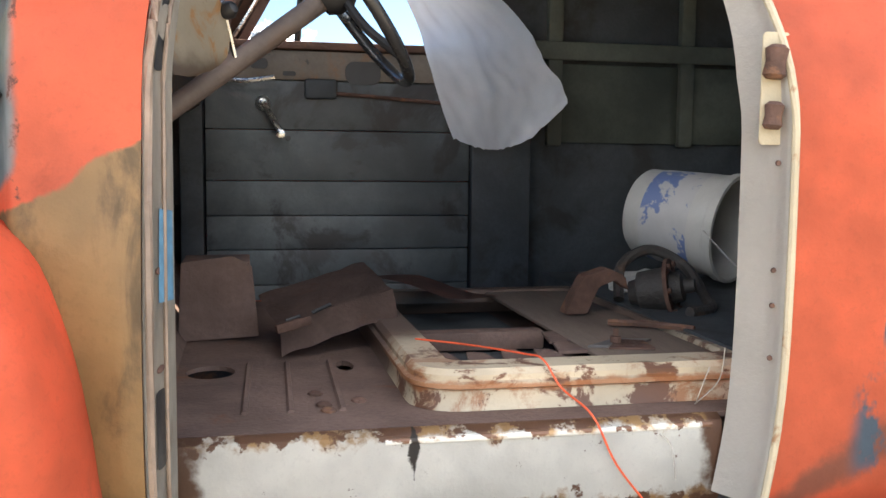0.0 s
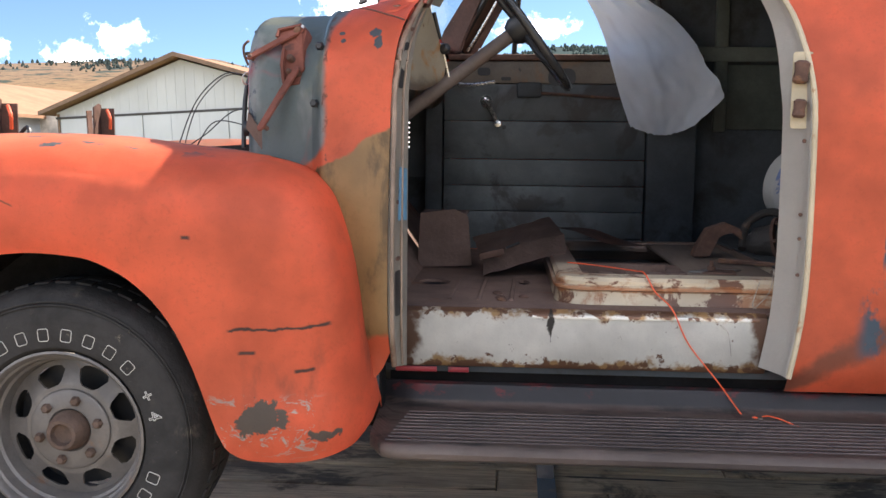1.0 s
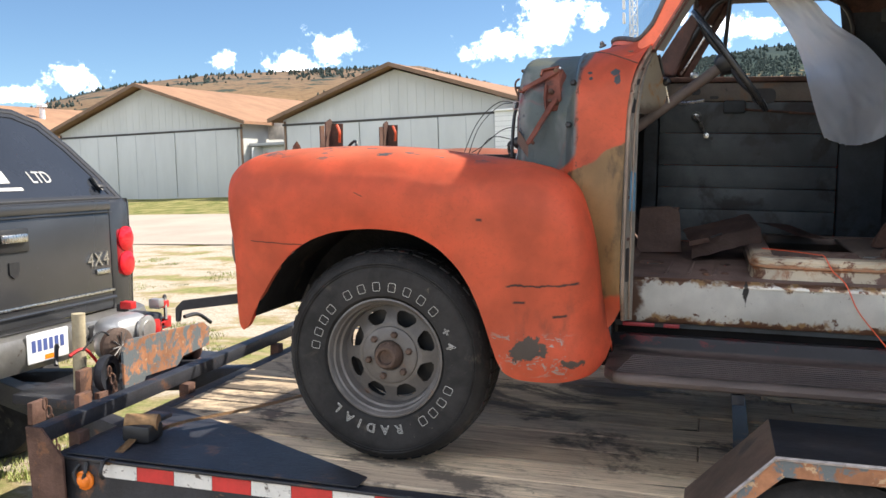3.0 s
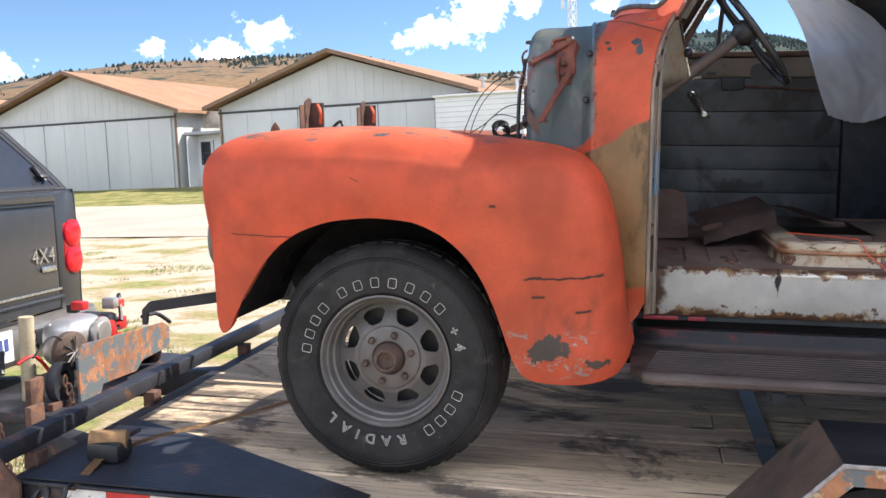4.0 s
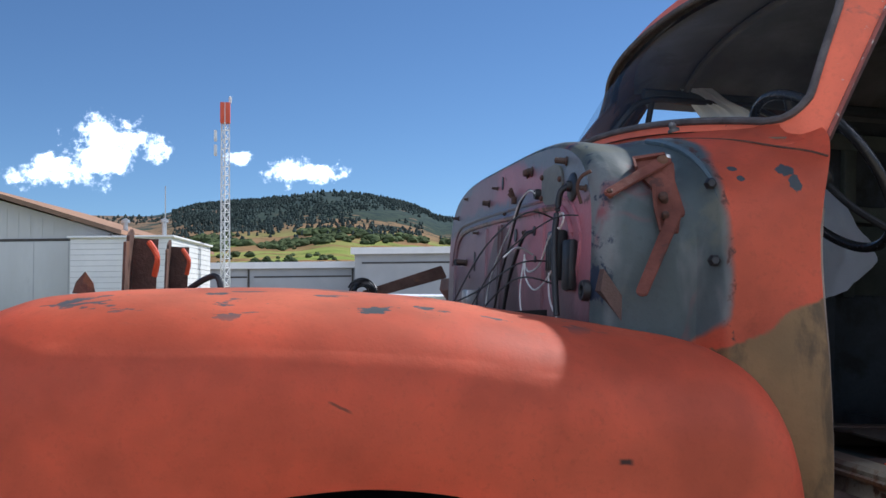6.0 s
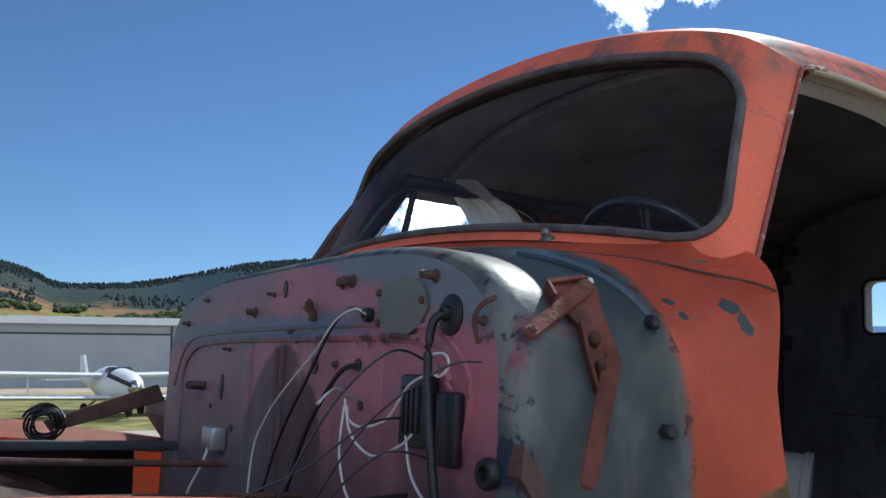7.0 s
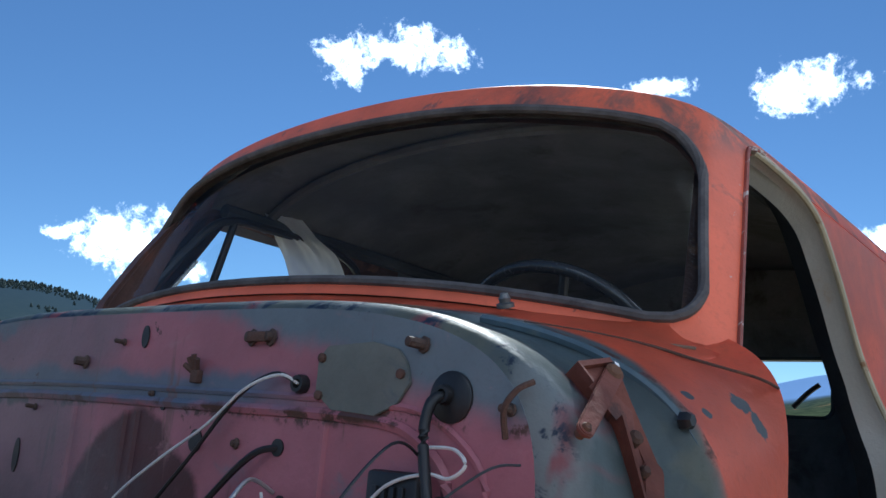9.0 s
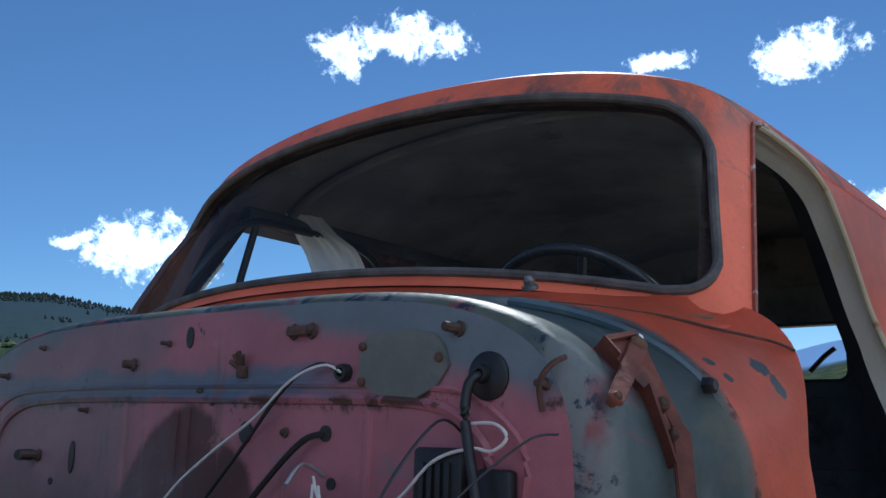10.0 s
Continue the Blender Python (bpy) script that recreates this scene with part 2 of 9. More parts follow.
plank_mat = plank_material()
chrome = material("worn_chrome", (0.62, 0.61, 0.58), 0.28, 1.0, vary=0.12, scale=20.0, bump=0.05)
paper = material("stained_white_board", (0.90, 0.91, 0.93), 0.7, vary=0.06, scale=5.0, second=(0.72, 0.78, 0.88), second_at=0.55, second_soft=0.25, second_scale=6.0, bump=0.12)
def let_light_through(m, share):
    """Makes a thin sheet pass some of the light that falls on its back."""
    n = m.node_tree
    out = next(k for k in n.nodes if k.type == "OUTPUT_MATERIAL")
    front = next(k for k in n.nodes if k.type == "BSDF_PRINCIPLED")
    back, mixer = n.nodes.new("ShaderNodeBsdfTranslucent"), n.nodes.new("ShaderNodeMixShader")
    back.inputs[0].default_value = (0.90, 0.93, 0.97, 1)
    mixer.inputs[0].default_value = share
    n.links.new(front.outputs[0], mixer.inputs[1])
    n.links.new(back.outputs[0], mixer.inputs[2])
    n.links.new(mixer.outputs[0], out.inputs[0])


let_light_through(paper, 0.60)
rim_black = material("worn_black_rim", (0.026, 0.026, 0.027), 0.25, vary=0.3, scale=8.0, second=(0.16, 0.15, 0.14), second_at=0.70, second_soft=0.05, second_scale=14.0, bump=0.1)
black_plastic = material("black_plastic", (0.018, 0.018, 0.019), 0.45, vary=0.2, scale=20.0, bump=0.05)
white_wire = material("white_wire", (0.72, 0.70, 0.66), 0.5, vary=0.1, scale=60.0, bump=0)
orange_wire = material("orange_wire", (0.72, 0.10, 0.035), 0.45, vary=0.1, scale=60.0, bump=0)
blue_label = material("faded_blue_sticker", (0.10, 0.24, 0.36), 0.5, vary=0.2, scale=30.0, second=(0.45, 0.5, 0.5), second_at=0.64, bump=0)
bucket_white = material("white_bucket_plastic", (0.44, 0.44, 0.42), 0.45, vary=0.08, scale=8.0, second=(0.35, 0.31, 0.26), second_at=0.64, second_soft=0.15, bump=0.06)
rag_mat = material("grey_rag", (0.42, 0.38, 0.33), 0.9, vary=0.3, scale=20.0, bump=0.5)
red_tape = material("red_reflector_tape", (0.55, 0.03, 0.03), 0.4, vary=0.15, scale=12.0, second=(0.40, 0.25, 0.22), second_at=0.66, second_scale=24.0, bump=0.05)
white_tape = material("white_reflector_tape", (0.66, 0.65, 0.62), 0.4, vary=0.1, scale=12.0, second=(0.11, 0.09, 0.08), second_at=0.56, second_scale=24.0, bump=0.05)
amber = material("amber_lens", (0.90, 0.22, 0.02), 0.25, vary=0.08, scale=30.0, bump=0)
dark_red_lens = material("dark_red_lamp_body", (0.30, 0.010, 0.016), 0.2, vary=0.15, scale=20.0, bump=0)
red_lens = material("red_lamp_lens", (0.55, 0.012, 0.02), 0.15, vary=0.1, scale=30.0, bump=0)
pickup_grey = material("dark_grey_car_paint", (0.060, 0.061, 0.064), 0.24, 0.4, vary=0.08, scale=2.0, bump=0.0)
tint_glass = material("tinted_window", (0.030, 0.034, 0.042), 0.12, vary=0.1, scale=2.0, bump=0)
alu = material("dull_aluminium", (0.55, 0.54, 0.52), 0.38, 0.75, vary=0.12, scale=9.0, second=(0.30, 0.26, 0.22), second_at=0.62, bump=0.08)
red_paint = material("red_engine_paint", (0.50, 0.02, 0.02), 0.4, vary=0.2, scale=20.0, bump=0.1)
plate_paint = material("flaking_orange_blue_plate", (0.34, 0.15, 0.075), 0.7, vary=0.35, scale=9.0, second=(0.115, 0.135, 0.145), second_at=0.47, second_soft=0.07, second_scale=13.0,
                       rust=(0.48, 0.33, 0.20), rust_at=0.60, rust_scale=22.0, bump=0.3)
hangar_wall = material("pale_grey_siding", (0.52, 0.53, 0.51), 0.6, vary=0.06, scale=0.6, second=(0.40, 0.40, 0.38), second_at=0.60, second_soft=0.2, second_scale=1.4, stretch=(1, 1, 0.25), grain=8.0, bump=0.05)
hangar_roof = material("brown_shingle_roof", (0.31, 0.172, 0.10), 0.85, vary=0.15, scale=0.8, grain=6.0, bump=0.1)
roof_trim = material("brown_roof_trim", (0.20, 0.125, 0.08), 0.75, vary=0.15, scale=2.0, bump=0.05)
dark_trim = material("dark_door_track", (0.06, 0.055, 0.05), 0.7, vary=0.2, scale=2.0, bump=0)
white_siding = material("white_siding", (0.72, 0.72, 0.71), 0.55, vary=0.05, scale=1.0, bump=0.04)
shed_wall = material("grey_shed_panel", (0.36, 0.37, 0.38), 0.55, vary=0.06, scale=0.5, bump=0.03)
shed_roof = material("white_metal_roof", (0.74, 0.74, 0.73), 0.45, vary=0.05, scale=0.5, bump=0.03)
tower_red = material("tower_orange_red", (0.62, 0.09, 0.035), 0.5, vary=0.1, scale=4.0, bump=0)
tower_white = material("tower_white", (0.66, 0.66, 0.66), 0.5, vary=0.1, scale=4.0, bump=0)
aeroplane_white = material("white_aircraft_paint", (0.78, 0.78, 0.78), 0.3, vary=0.04, scale=2.0, bump=0)
asphalt = material("pale_taxiway", (0.41, 0.35, 0.29), 0.9, vary=0.10, scale=0.4, second=(0.36, 0.31, 0.26), second_at=0.62, second_scale=0.8, grain=14.0, bump=0.1, spec=0.2)


def glass_material(name, tint):
    m = bpy.data.materials.new(name)
    m.use_nodes = True
    n = Nodes(m.node_tree)
    co = n.add("ShaderNodeTexCoord").outputs["Object"]
    dust = n.math("ADD", n.math("MULTIPLY", n.ramp(n.noise(co, 3.0, 7.0, 0.65), 0.2, 0.9), 0.5), n.math("MULTIPLY", n.ramp(n.noise(n.scaled(co, (1, 1, 0.3)), 150.0, 4.0, 0.7), 0.4, 0.8), 0.12))
    dust = n.math("ADD", dust, 0.13)
    t = n.add("ShaderNodeBsdfTransparent")
    t.inputs[0].default_value = (*tint, 1)
    g = n.add("ShaderNodeBsdfGlossy")
    g.inputs["Roughness"].default_value = 0.03
    # dust film; its bluish colour also imitates sky reflected in the glass
    d = n.add("ShaderNodeBsdfDiffuse")
    d.inputs[0].default_value = (0.32, 0.34, 0.39, 1)
    fr = n.add("ShaderNodeFresnel")
    fr.inputs[0].default_value = 1.45
    a = n.add("ShaderNodeMixShader")
    n.put(a.inputs[0], n.math("MULTIPLY", fr.outputs[0], 0.16))
    n.link(t.outputs[0], a.inputs[1])
    n.link(g.outputs[0], a.inputs[2])
    b = n.add("ShaderNodeMixShader")
    n.put(b.inputs[0], n.math("MULTIPLY", dust, 0.06))
    n.link(a.outputs[0], b.inputs[1])
    n.link(d.outputs[0], b.inputs[2])
    n.link(b.outputs[0], n.add("ShaderNodeOutputMaterial").inputs[0])
    return m


glass = glass_material("dusty_window_glass", (0.975, 0.985, 0.985))

# ---- mesh helpers ----
BASE = {}


def finish(bm, name, mat, smooth=40):
    me = bpy.data.meshes.new(name)
    bmesh.ops.recalc_face_normals(bm, faces=bm.faces)
    for f in bm.faces:
        f.smooth = True
    bm.to_mesh(me)
    bm.free()
    me.set_sharp_from_angle(angle=radians(smooth))
    for x in (mat if isinstance(mat, (list, tuple)) else [mat]):
        me.materials.append(x)
    return me


def thing(name, base, label, category, group="", kind="", rig=True):
    """An Empty at a thing's base; its parts are given in deck coordinates (rig) or in the world's."""
    ob = new(name)
    ob.empty_display_size = 0.1
    ob.matrix_world = (RIG if rig else Matrix()) @ Matrix.Translation(base)
    BASE[ob.name] = Vector(base)
    return tagged(ob, label, category, group, kind)


def part(name, bm, mat, parent, label="", smooth=40):
    base = BASE[parent.name]
    bmesh.ops.translate(bm, verts=bm.verts, vec=-base)
    ob = new(name, finish(bm, name, mat, smooth))
    ob.parent = parent
    BASE[ob.name] = base
    return tagged(ob, label)


def solo(name, bm, mat, base, label, category, group="", kind="", rig=True, smooth=40):
    """A thing that is one mesh."""
    bmesh.ops.translate(bm, verts=bm.verts, vec=-Vector(base))
    ob = new(name, finish(bm, name, mat, smooth))
    ob.matrix_world = (RIG if rig else Matrix()) @ Matrix.Translation(base)
    BASE[ob.name] = Vector(base)
    return tagged(ob, label, category, group, kind)


def grid(fn, nu, nv, bm=None, loop_u=False, loop_v=False, thick=0.0):
    """A surface fn(u, v) with u and v from 0 to 1."""
    bm = bm or bmesh.new()
    cu, cv = (nu if loop_u else nu + 1), (nv if loop_v else nv + 1)
    vs = [[bm.verts.new(fn(i / nu, j / nv)) for j in range(cv)] for i in range(cu)]
    made = []
    for i in range(nu):
        for j in range(nv):
            q = (vs[i][j], vs[(i + 1) % cu][j], vs[(i + 1) % cu][(j + 1) % cv], vs[i][(j + 1) % cv])
            if len({v.co.to_tuple(6) for v in q}) >= 3:
                made.append(bm.faces.new(q))
    if thick:
        bmesh.ops.solidify(bm, geom=made, thickness=thick)
    return bm


def box(lo, hi, bevel=0.0, bm=None, m=None, seg=2):
    own = bmesh.new()
    bmesh.ops.create_cube(own, size=1.0)
    lo, hi = Vector(lo), Vector(hi)
    for v in own.verts:
        v.co = Vector([l + (c + 0.5) * (h - l) for c, l, h in zip(v.co, lo, hi)])
    if bevel:
        bmesh.ops.bevel(own, geom=own.edges, offset=bevel, segments=seg, affect="EDGES", profile=0.5)
    if m:
        own.transform(m)
    return merge(bm, own)


def merge(bm, own):
    if bm is None:
        return own
    me = bpy.data.meshes.new("tmp")
    own.to_mesh(me)
    own.free()
    bm.from_mesh(me)
    bpy.data.meshes.remove(me)
    return bm


def smooth_path(pts, per=6):
    """A smooth curve through a few points."""
    p = [Vector(q) for q in pts]
    if len(p) < 3:
        return p
    out = []
    for i in range(len(p) - 1):
        a, b, c, d2 = p[max(i - 1, 0)], p[i], p[i + 1], p[min(i + 2, len(p) - 1)]
        for k in range(per):
            t = k / per
            out.append(0.5 * (2 * b + (c - a) * t + (2 * a - 5 * b + 4 * c - d2) * t * t + (3 * b - a - 3 * c + d2) * t ** 3))
    return out + [p[-1]]


def tube(pts, r, n=8, bm=None, smooth=True, per=6, taper=None, closed=False):
    own = bmesh.new()
    p = smooth_path(pts, per) if smooth else [Vector(q) for q in pts]
    rings = []
    up = Vector((0.13, 0.21, 0.97)).normalized()
    for i, q in enumerate(p):
        if closed:
            t = p[(i + 1) % len(p)] - p[i - 1]
        else:
            t = p[min(i + 1, len(p) - 1)] - p[max(i - 1, 0)]
        t.normalize()
        s = t.cross(up)
        if s.length < 0.05:
            s = t.cross(Vector((1, 0, 0)))
        s.normalize()
        w = s.cross(t)
        k = r if taper is None else r + (taper - r) * i / max(1, len(p) - 1)
        rings.append([own.verts.new(q + k * (math.cos(2 * math.pi * j / n) * s + math.sin(2 * math.pi * j / n) * w)) for j in range(n)])
    pairs = zip(rings, rings[1:] + rings[:1]) if closed else zip(rings, rings[1:])
    for a, b in pairs:
        for j in range(n):
            own.faces.new((a[j], a[(j + 1) % n], b[(j + 1) % n], b[j]))
    if not closed:
        own.faces.new(rings[0])
        own.faces.new(rings[-1][::-1])
    return merge(bm, own)


def lathe(profile, centre, axis, n=24, bm=None):
    """Turns a profile of (distance along the axis, radius) round the axis through centre."""
    own = bmesh.new()
    axis = Vector(axis).normalized()
    s = axis.cross(Vector((0, 0, 1)) if abs(axis.z) < 0.9 else Vector((1, 0, 0))).normalized()
    w = axis.cross(s)
    rings = []
    for h, r in profile:
        o = Vector(centre) + axis * h
        if r < 1e-5:
            rings.append([own.verts.new(o)])
        else:
            rings.append([own.verts.new(o + r * (math.cos(2 * math.pi * j / n) * s + math.sin(2 * math.pi * j / n) * w)) for j in range(n)])
    for a, b in zip(rings, rings[1:]):
        for j in range(n):
            q = [a[j % len(a)], a[(j + 1) % len(a)], b[(j + 1) % len(b)], b[j % len(b)]]
            q = list(dict.fromkeys(q))
            if len(q) > 2:
                own.faces.new(q)
    return merge(bm, own)


def slab(outline, axis, lo, hi, bevel=0.0, bm=None, holes=()):
    """An outline in the plane across an axis, given depth. axis x: (y, z), y: (x, z), z: (x, y)."""
    own = bmesh.new()
    at = {"x": lambda a, b, c: (c, a, b), "y": lambda a, b, c: (a, c, b), "z": lambda a, b, c: (a, b, c)}[axis]
    if not holes:
        f = own.faces.new([own.verts.new(at(a, b, lo)) for a, b in outline])
        faces = [f]
    else:
        edges = []
        for ring in (outline, *holes):
            vs = [own.verts.new(at(a, b, lo)) for a, b in ring]
            edges += [own.edges.new((vs[i], vs[(i + 1) % len(vs)])) for i in range(len(vs))]
        faces = [g for g in bmesh.ops.triangle_fill(own, edges=edges, use_beauty=True)["geom"] if isinstance(g, bmesh.types.BMFace)]
    ext = bmesh.ops.extrude_face_region(own, geom=faces)
    d = {"x": (hi - lo, 0, 0), "y": (0, hi - lo, 0), "z": (0, 0, hi - lo)}[axis]
    bmesh.ops.translate(own, verts=[v for v in ext["geom"] if isinstance(v, bmesh.types.BMVert)], vec=d)
    if bevel:
        sharp = [e for e in own.edges if len(e.link_faces) == 2 and e.calc_face_angle() > 0.6]
        bmesh.ops.bevel(own, geom=sharp, offset=bevel, segments=2, affect="EDGES")
    return merge(bm, own)


def round_rect(a0, b0, a1, b1, r, n=5):
    out = []
    for ca, cb, t0 in ((a1 - r, b1 - r, 0), (a0 + r, b1 - r, 90), (a0 + r, b0 + r, 180), (a1 - r, b0 + r, 270)):
        for k in range(n + 1):
            t = radians(t0 + 90 * k / n)
            out.append((ca + r * math.cos(t), cb + r * math.sin(t)))
    return out


def lerp(table, x):
    """Smooth reading of a small table of pairs."""
    xs = [a for a, _ in table]
    ys = [b for _, b in table]
    if x <= xs[0]:
        return ys[0]
    if x >= xs[-1]:
        return ys[-1]
    for i in range(len(xs) - 1):
        if xs[i] <= x <= xs[i + 1]:
            h = xs[i + 1] - xs[i]
            t = (x - xs[i]) / h

            def slope(k):
                if k == 0 or k == len(xs) - 1:
                    k0, k1 = (0, 1) if k == 0 else (k - 1, k)
                    return (ys[k1] - ys[k0]) / (xs[k1] - xs[k0])
                s0, s1 = (ys[k] - ys[k - 1]) / (xs[k] - xs[k - 1]), (ys[k + 1] - ys[k]) / (xs[k + 1] - xs[k])
                return 0.0 if s0 * s1 <= 0 else 2 * s0 * s1 / (s0 + s1)

            m0, m1 = slope(i) * h, slope(i + 1) * h
            return ((1 + 2 * t) * (1 - t) ** 2 * ys[i] + t * (1 - t) ** 2 * m0 + t * t * (3 - 2 * t) * ys[i + 1] + t * t * (t - 1) * m1)


def mirror(bm):
    for v in bm.verts:
        v.co.y = 2 * C - v.co.y
    return bm


def letters(text, size, m, depth=0.002, outline=0.0):
    """Built-in lettering as a mesh, laid by the pose m (x along the line, y up, z out)."""
    cu = bpy.data.curves.new("text", "FONT")
    cu.body, cu.size, cu.align_x, cu.resolution_u = text, size, "CENTER", 3
    if outline:
        cu.fill_mode, cu.bevel_depth, cu.bevel_resolution = "NONE", outline, 0
    else:
        cu.extrude = depth
    tmp = bpy.data.objects.new("text", cu)
    scene.collection.objects.link(tmp)
    me = bpy.data.meshes.new_from_object(tmp.evaluated_get(bpy.context.evaluated_depsgraph_get()))
    bpy.data.objects.remove(tmp)
    bpy.data.curves.remove(cu)
    bm = bmesh.new()
    bm.from_mesh(me)
    bpy.data.meshes.remove(me)
    bm.transform(m)
    return bm

# ---- ground and distance ----
BEARING = radians(9.0)  # the hangars' fronts look back along this bearing, to the right of +y
OUT = Vector((math.sin(BEARING), math.cos(BEARING), 0))
LEFT = Vector((-math.cos(BEARING), math.sin(BEARING), 0))


def ground_z(x, y):
    p = x * OUT.x + y * OUT.y
    t = min(1.0, max(0.0, (p - 7) / 27))
    far = max(0.0, p - 34)
    return 1.0 * t * t * (3 - 2 * t) * 0.35 + 0.65 * t + 0.0 * far


def on_ground(p, s):
    """A place p metres out and s metres to the left."""
    v = OUT * p + LEFT * s
    return Vector((v.x, v.y, ground_z(v.x, v.y)))


def field_material():
    m = bpy.data.materials.new("dry_grass_and_gravel")
    m.use_nodes = True
    n = Nodes(m.node_tree)
    co = n.add("ShaderNodeTexCoord").outputs["Object"]
    x, y, z = n.xyz(co)
    p = n.math("ADD", n.math("MULTIPLY", x, OUT.x), n.math("MULTIPLY", y, OUT.y))
    fine = n.noise(co, 22.0, 5.0, 0.7)
    mid = n.noise(n.scaled(co, (1, 1.6, 1)), 0.75, 6.0, 0.65, 0.4)
    gravel = n.mix(n.ramp(fine, 0.3, 0.7), (0.35, 0.295, 0.225), (0.54, 0.465, 0.375))
    grass = n.mix(n.ramp(n.noise(co, 9.0, 5.0, 0.7), 0.3, 0.7), (0.125, 0.155, 0.042), (0.30, 0.295, 0.115))
    dry = n.mix(n.ramp(fine, 0.3, 0.7), (0.26, 0.20, 0.10), (0.38, 0.31, 0.175))
    # grass stops behind the eye: unseen pale gravel there bounces more light
    near_grass = n.math("MULTIPLY", n.ramp(p, 11.0, 4.5), n.ramp(p, 0.0, 2.5))
    amount = n.math("ADD", mid, n.math("MULTIPLY", near_grass, 0.10))
    col = n.mix(n.ramp(amount, 0.49, 0.60), gravel, dry)
    col = n.mix(n.ramp(amount, 0.57, 0.68), col, grass)
    strip = n.math("MULTIPLY", n.ramp(p, 22.6, 23.8), n.ramp(p, 60.0, 40.0))
    lawn = n.mix(n.ramp(n.noise(co, 1.2, 5.0, 0.7), 0.38, 0.62), (0.115, 0.135, 0.035), (0.30, 0.26, 0.11))
    col = n.mix(strip, col, lawn)
    far = n.ramp(p, 90.0, 160.0)
    col = n.mix(far, col, (0.30, 0.24, 0.11))
    b = n.add("ShaderNodeBsdfPrincipled")
    n.link(col, b.inputs["Base Color"])
    b.inputs["Roughness"].default_value = 0.95
    b.inputs["Specular IOR Level"].default_value = 0.15
    bp = n.add("ShaderNodeBump")
    bp.inputs["Strength"].default_value, bp.inputs["Distance"].default_value = 0.6, 0.03
    n.link(n.noise(co, 30.0, 5.0, 0.7), bp.inputs["Height"])
    n.link(bp.outputs[0], b.inputs["Normal"])
    n.link(b.outputs[0], n.add("ShaderNodeOutputMaterial").inputs[0])
    return m


# bearing to the right of +y in degrees, height of the skyline in degrees
SKYLINE = [(-180, 2.6), (-120, 2.2), (-80, 2.0), (-52, 3.2), (-42.7, 4.1), (-41, 3.9), (-39.2, 4.7), (-34.4, 5.8), (-28.7, 6.4), (-22.3, 6.6), (-17.8, 6.7), (-16, 6.3), (-13.4, 5.5),
           (-11.1, 5.2), (-7.7, 5.2), (-4.2, 5.95), (-0.2, 6.35), (3.2, 6.8), (6.1, 6.5), (8.4, 5.95), (10.7, 5.1), (13.5, 5.2), (16.4, 5.6), (21.3, 6.6), (27.0, 6.95),
           (31.5, 6.3), (40, 5.2), (55, 2.6), (62, 2.4), (70, 2.9), (74, 3.7), (80, 4.3), (90, 3.4), (105, 1.6), (140, 2.0), (180, 2.6)]


def hill_height(az, r):
    """Height of the far land above the field, at a bearing in degrees and a distance."""
    top = math.tan(radians(lerp(SKYLINE, az))) * 2300 + EYE
    t = min(1.0, max(0.0, (r - 230) / 2070))
    base = top * (0.36 * t + 0.64 * t ** 1.9)
    return base + min(1.0, r / 900) * 9 * t * (1 - t) * 4 * (noise.noise(Vector((az * 0.13, r * 0.0022, 3.1))) + 0.5 * noise.noise(Vector((az * 0.4, r * 0.006, 7.7))))


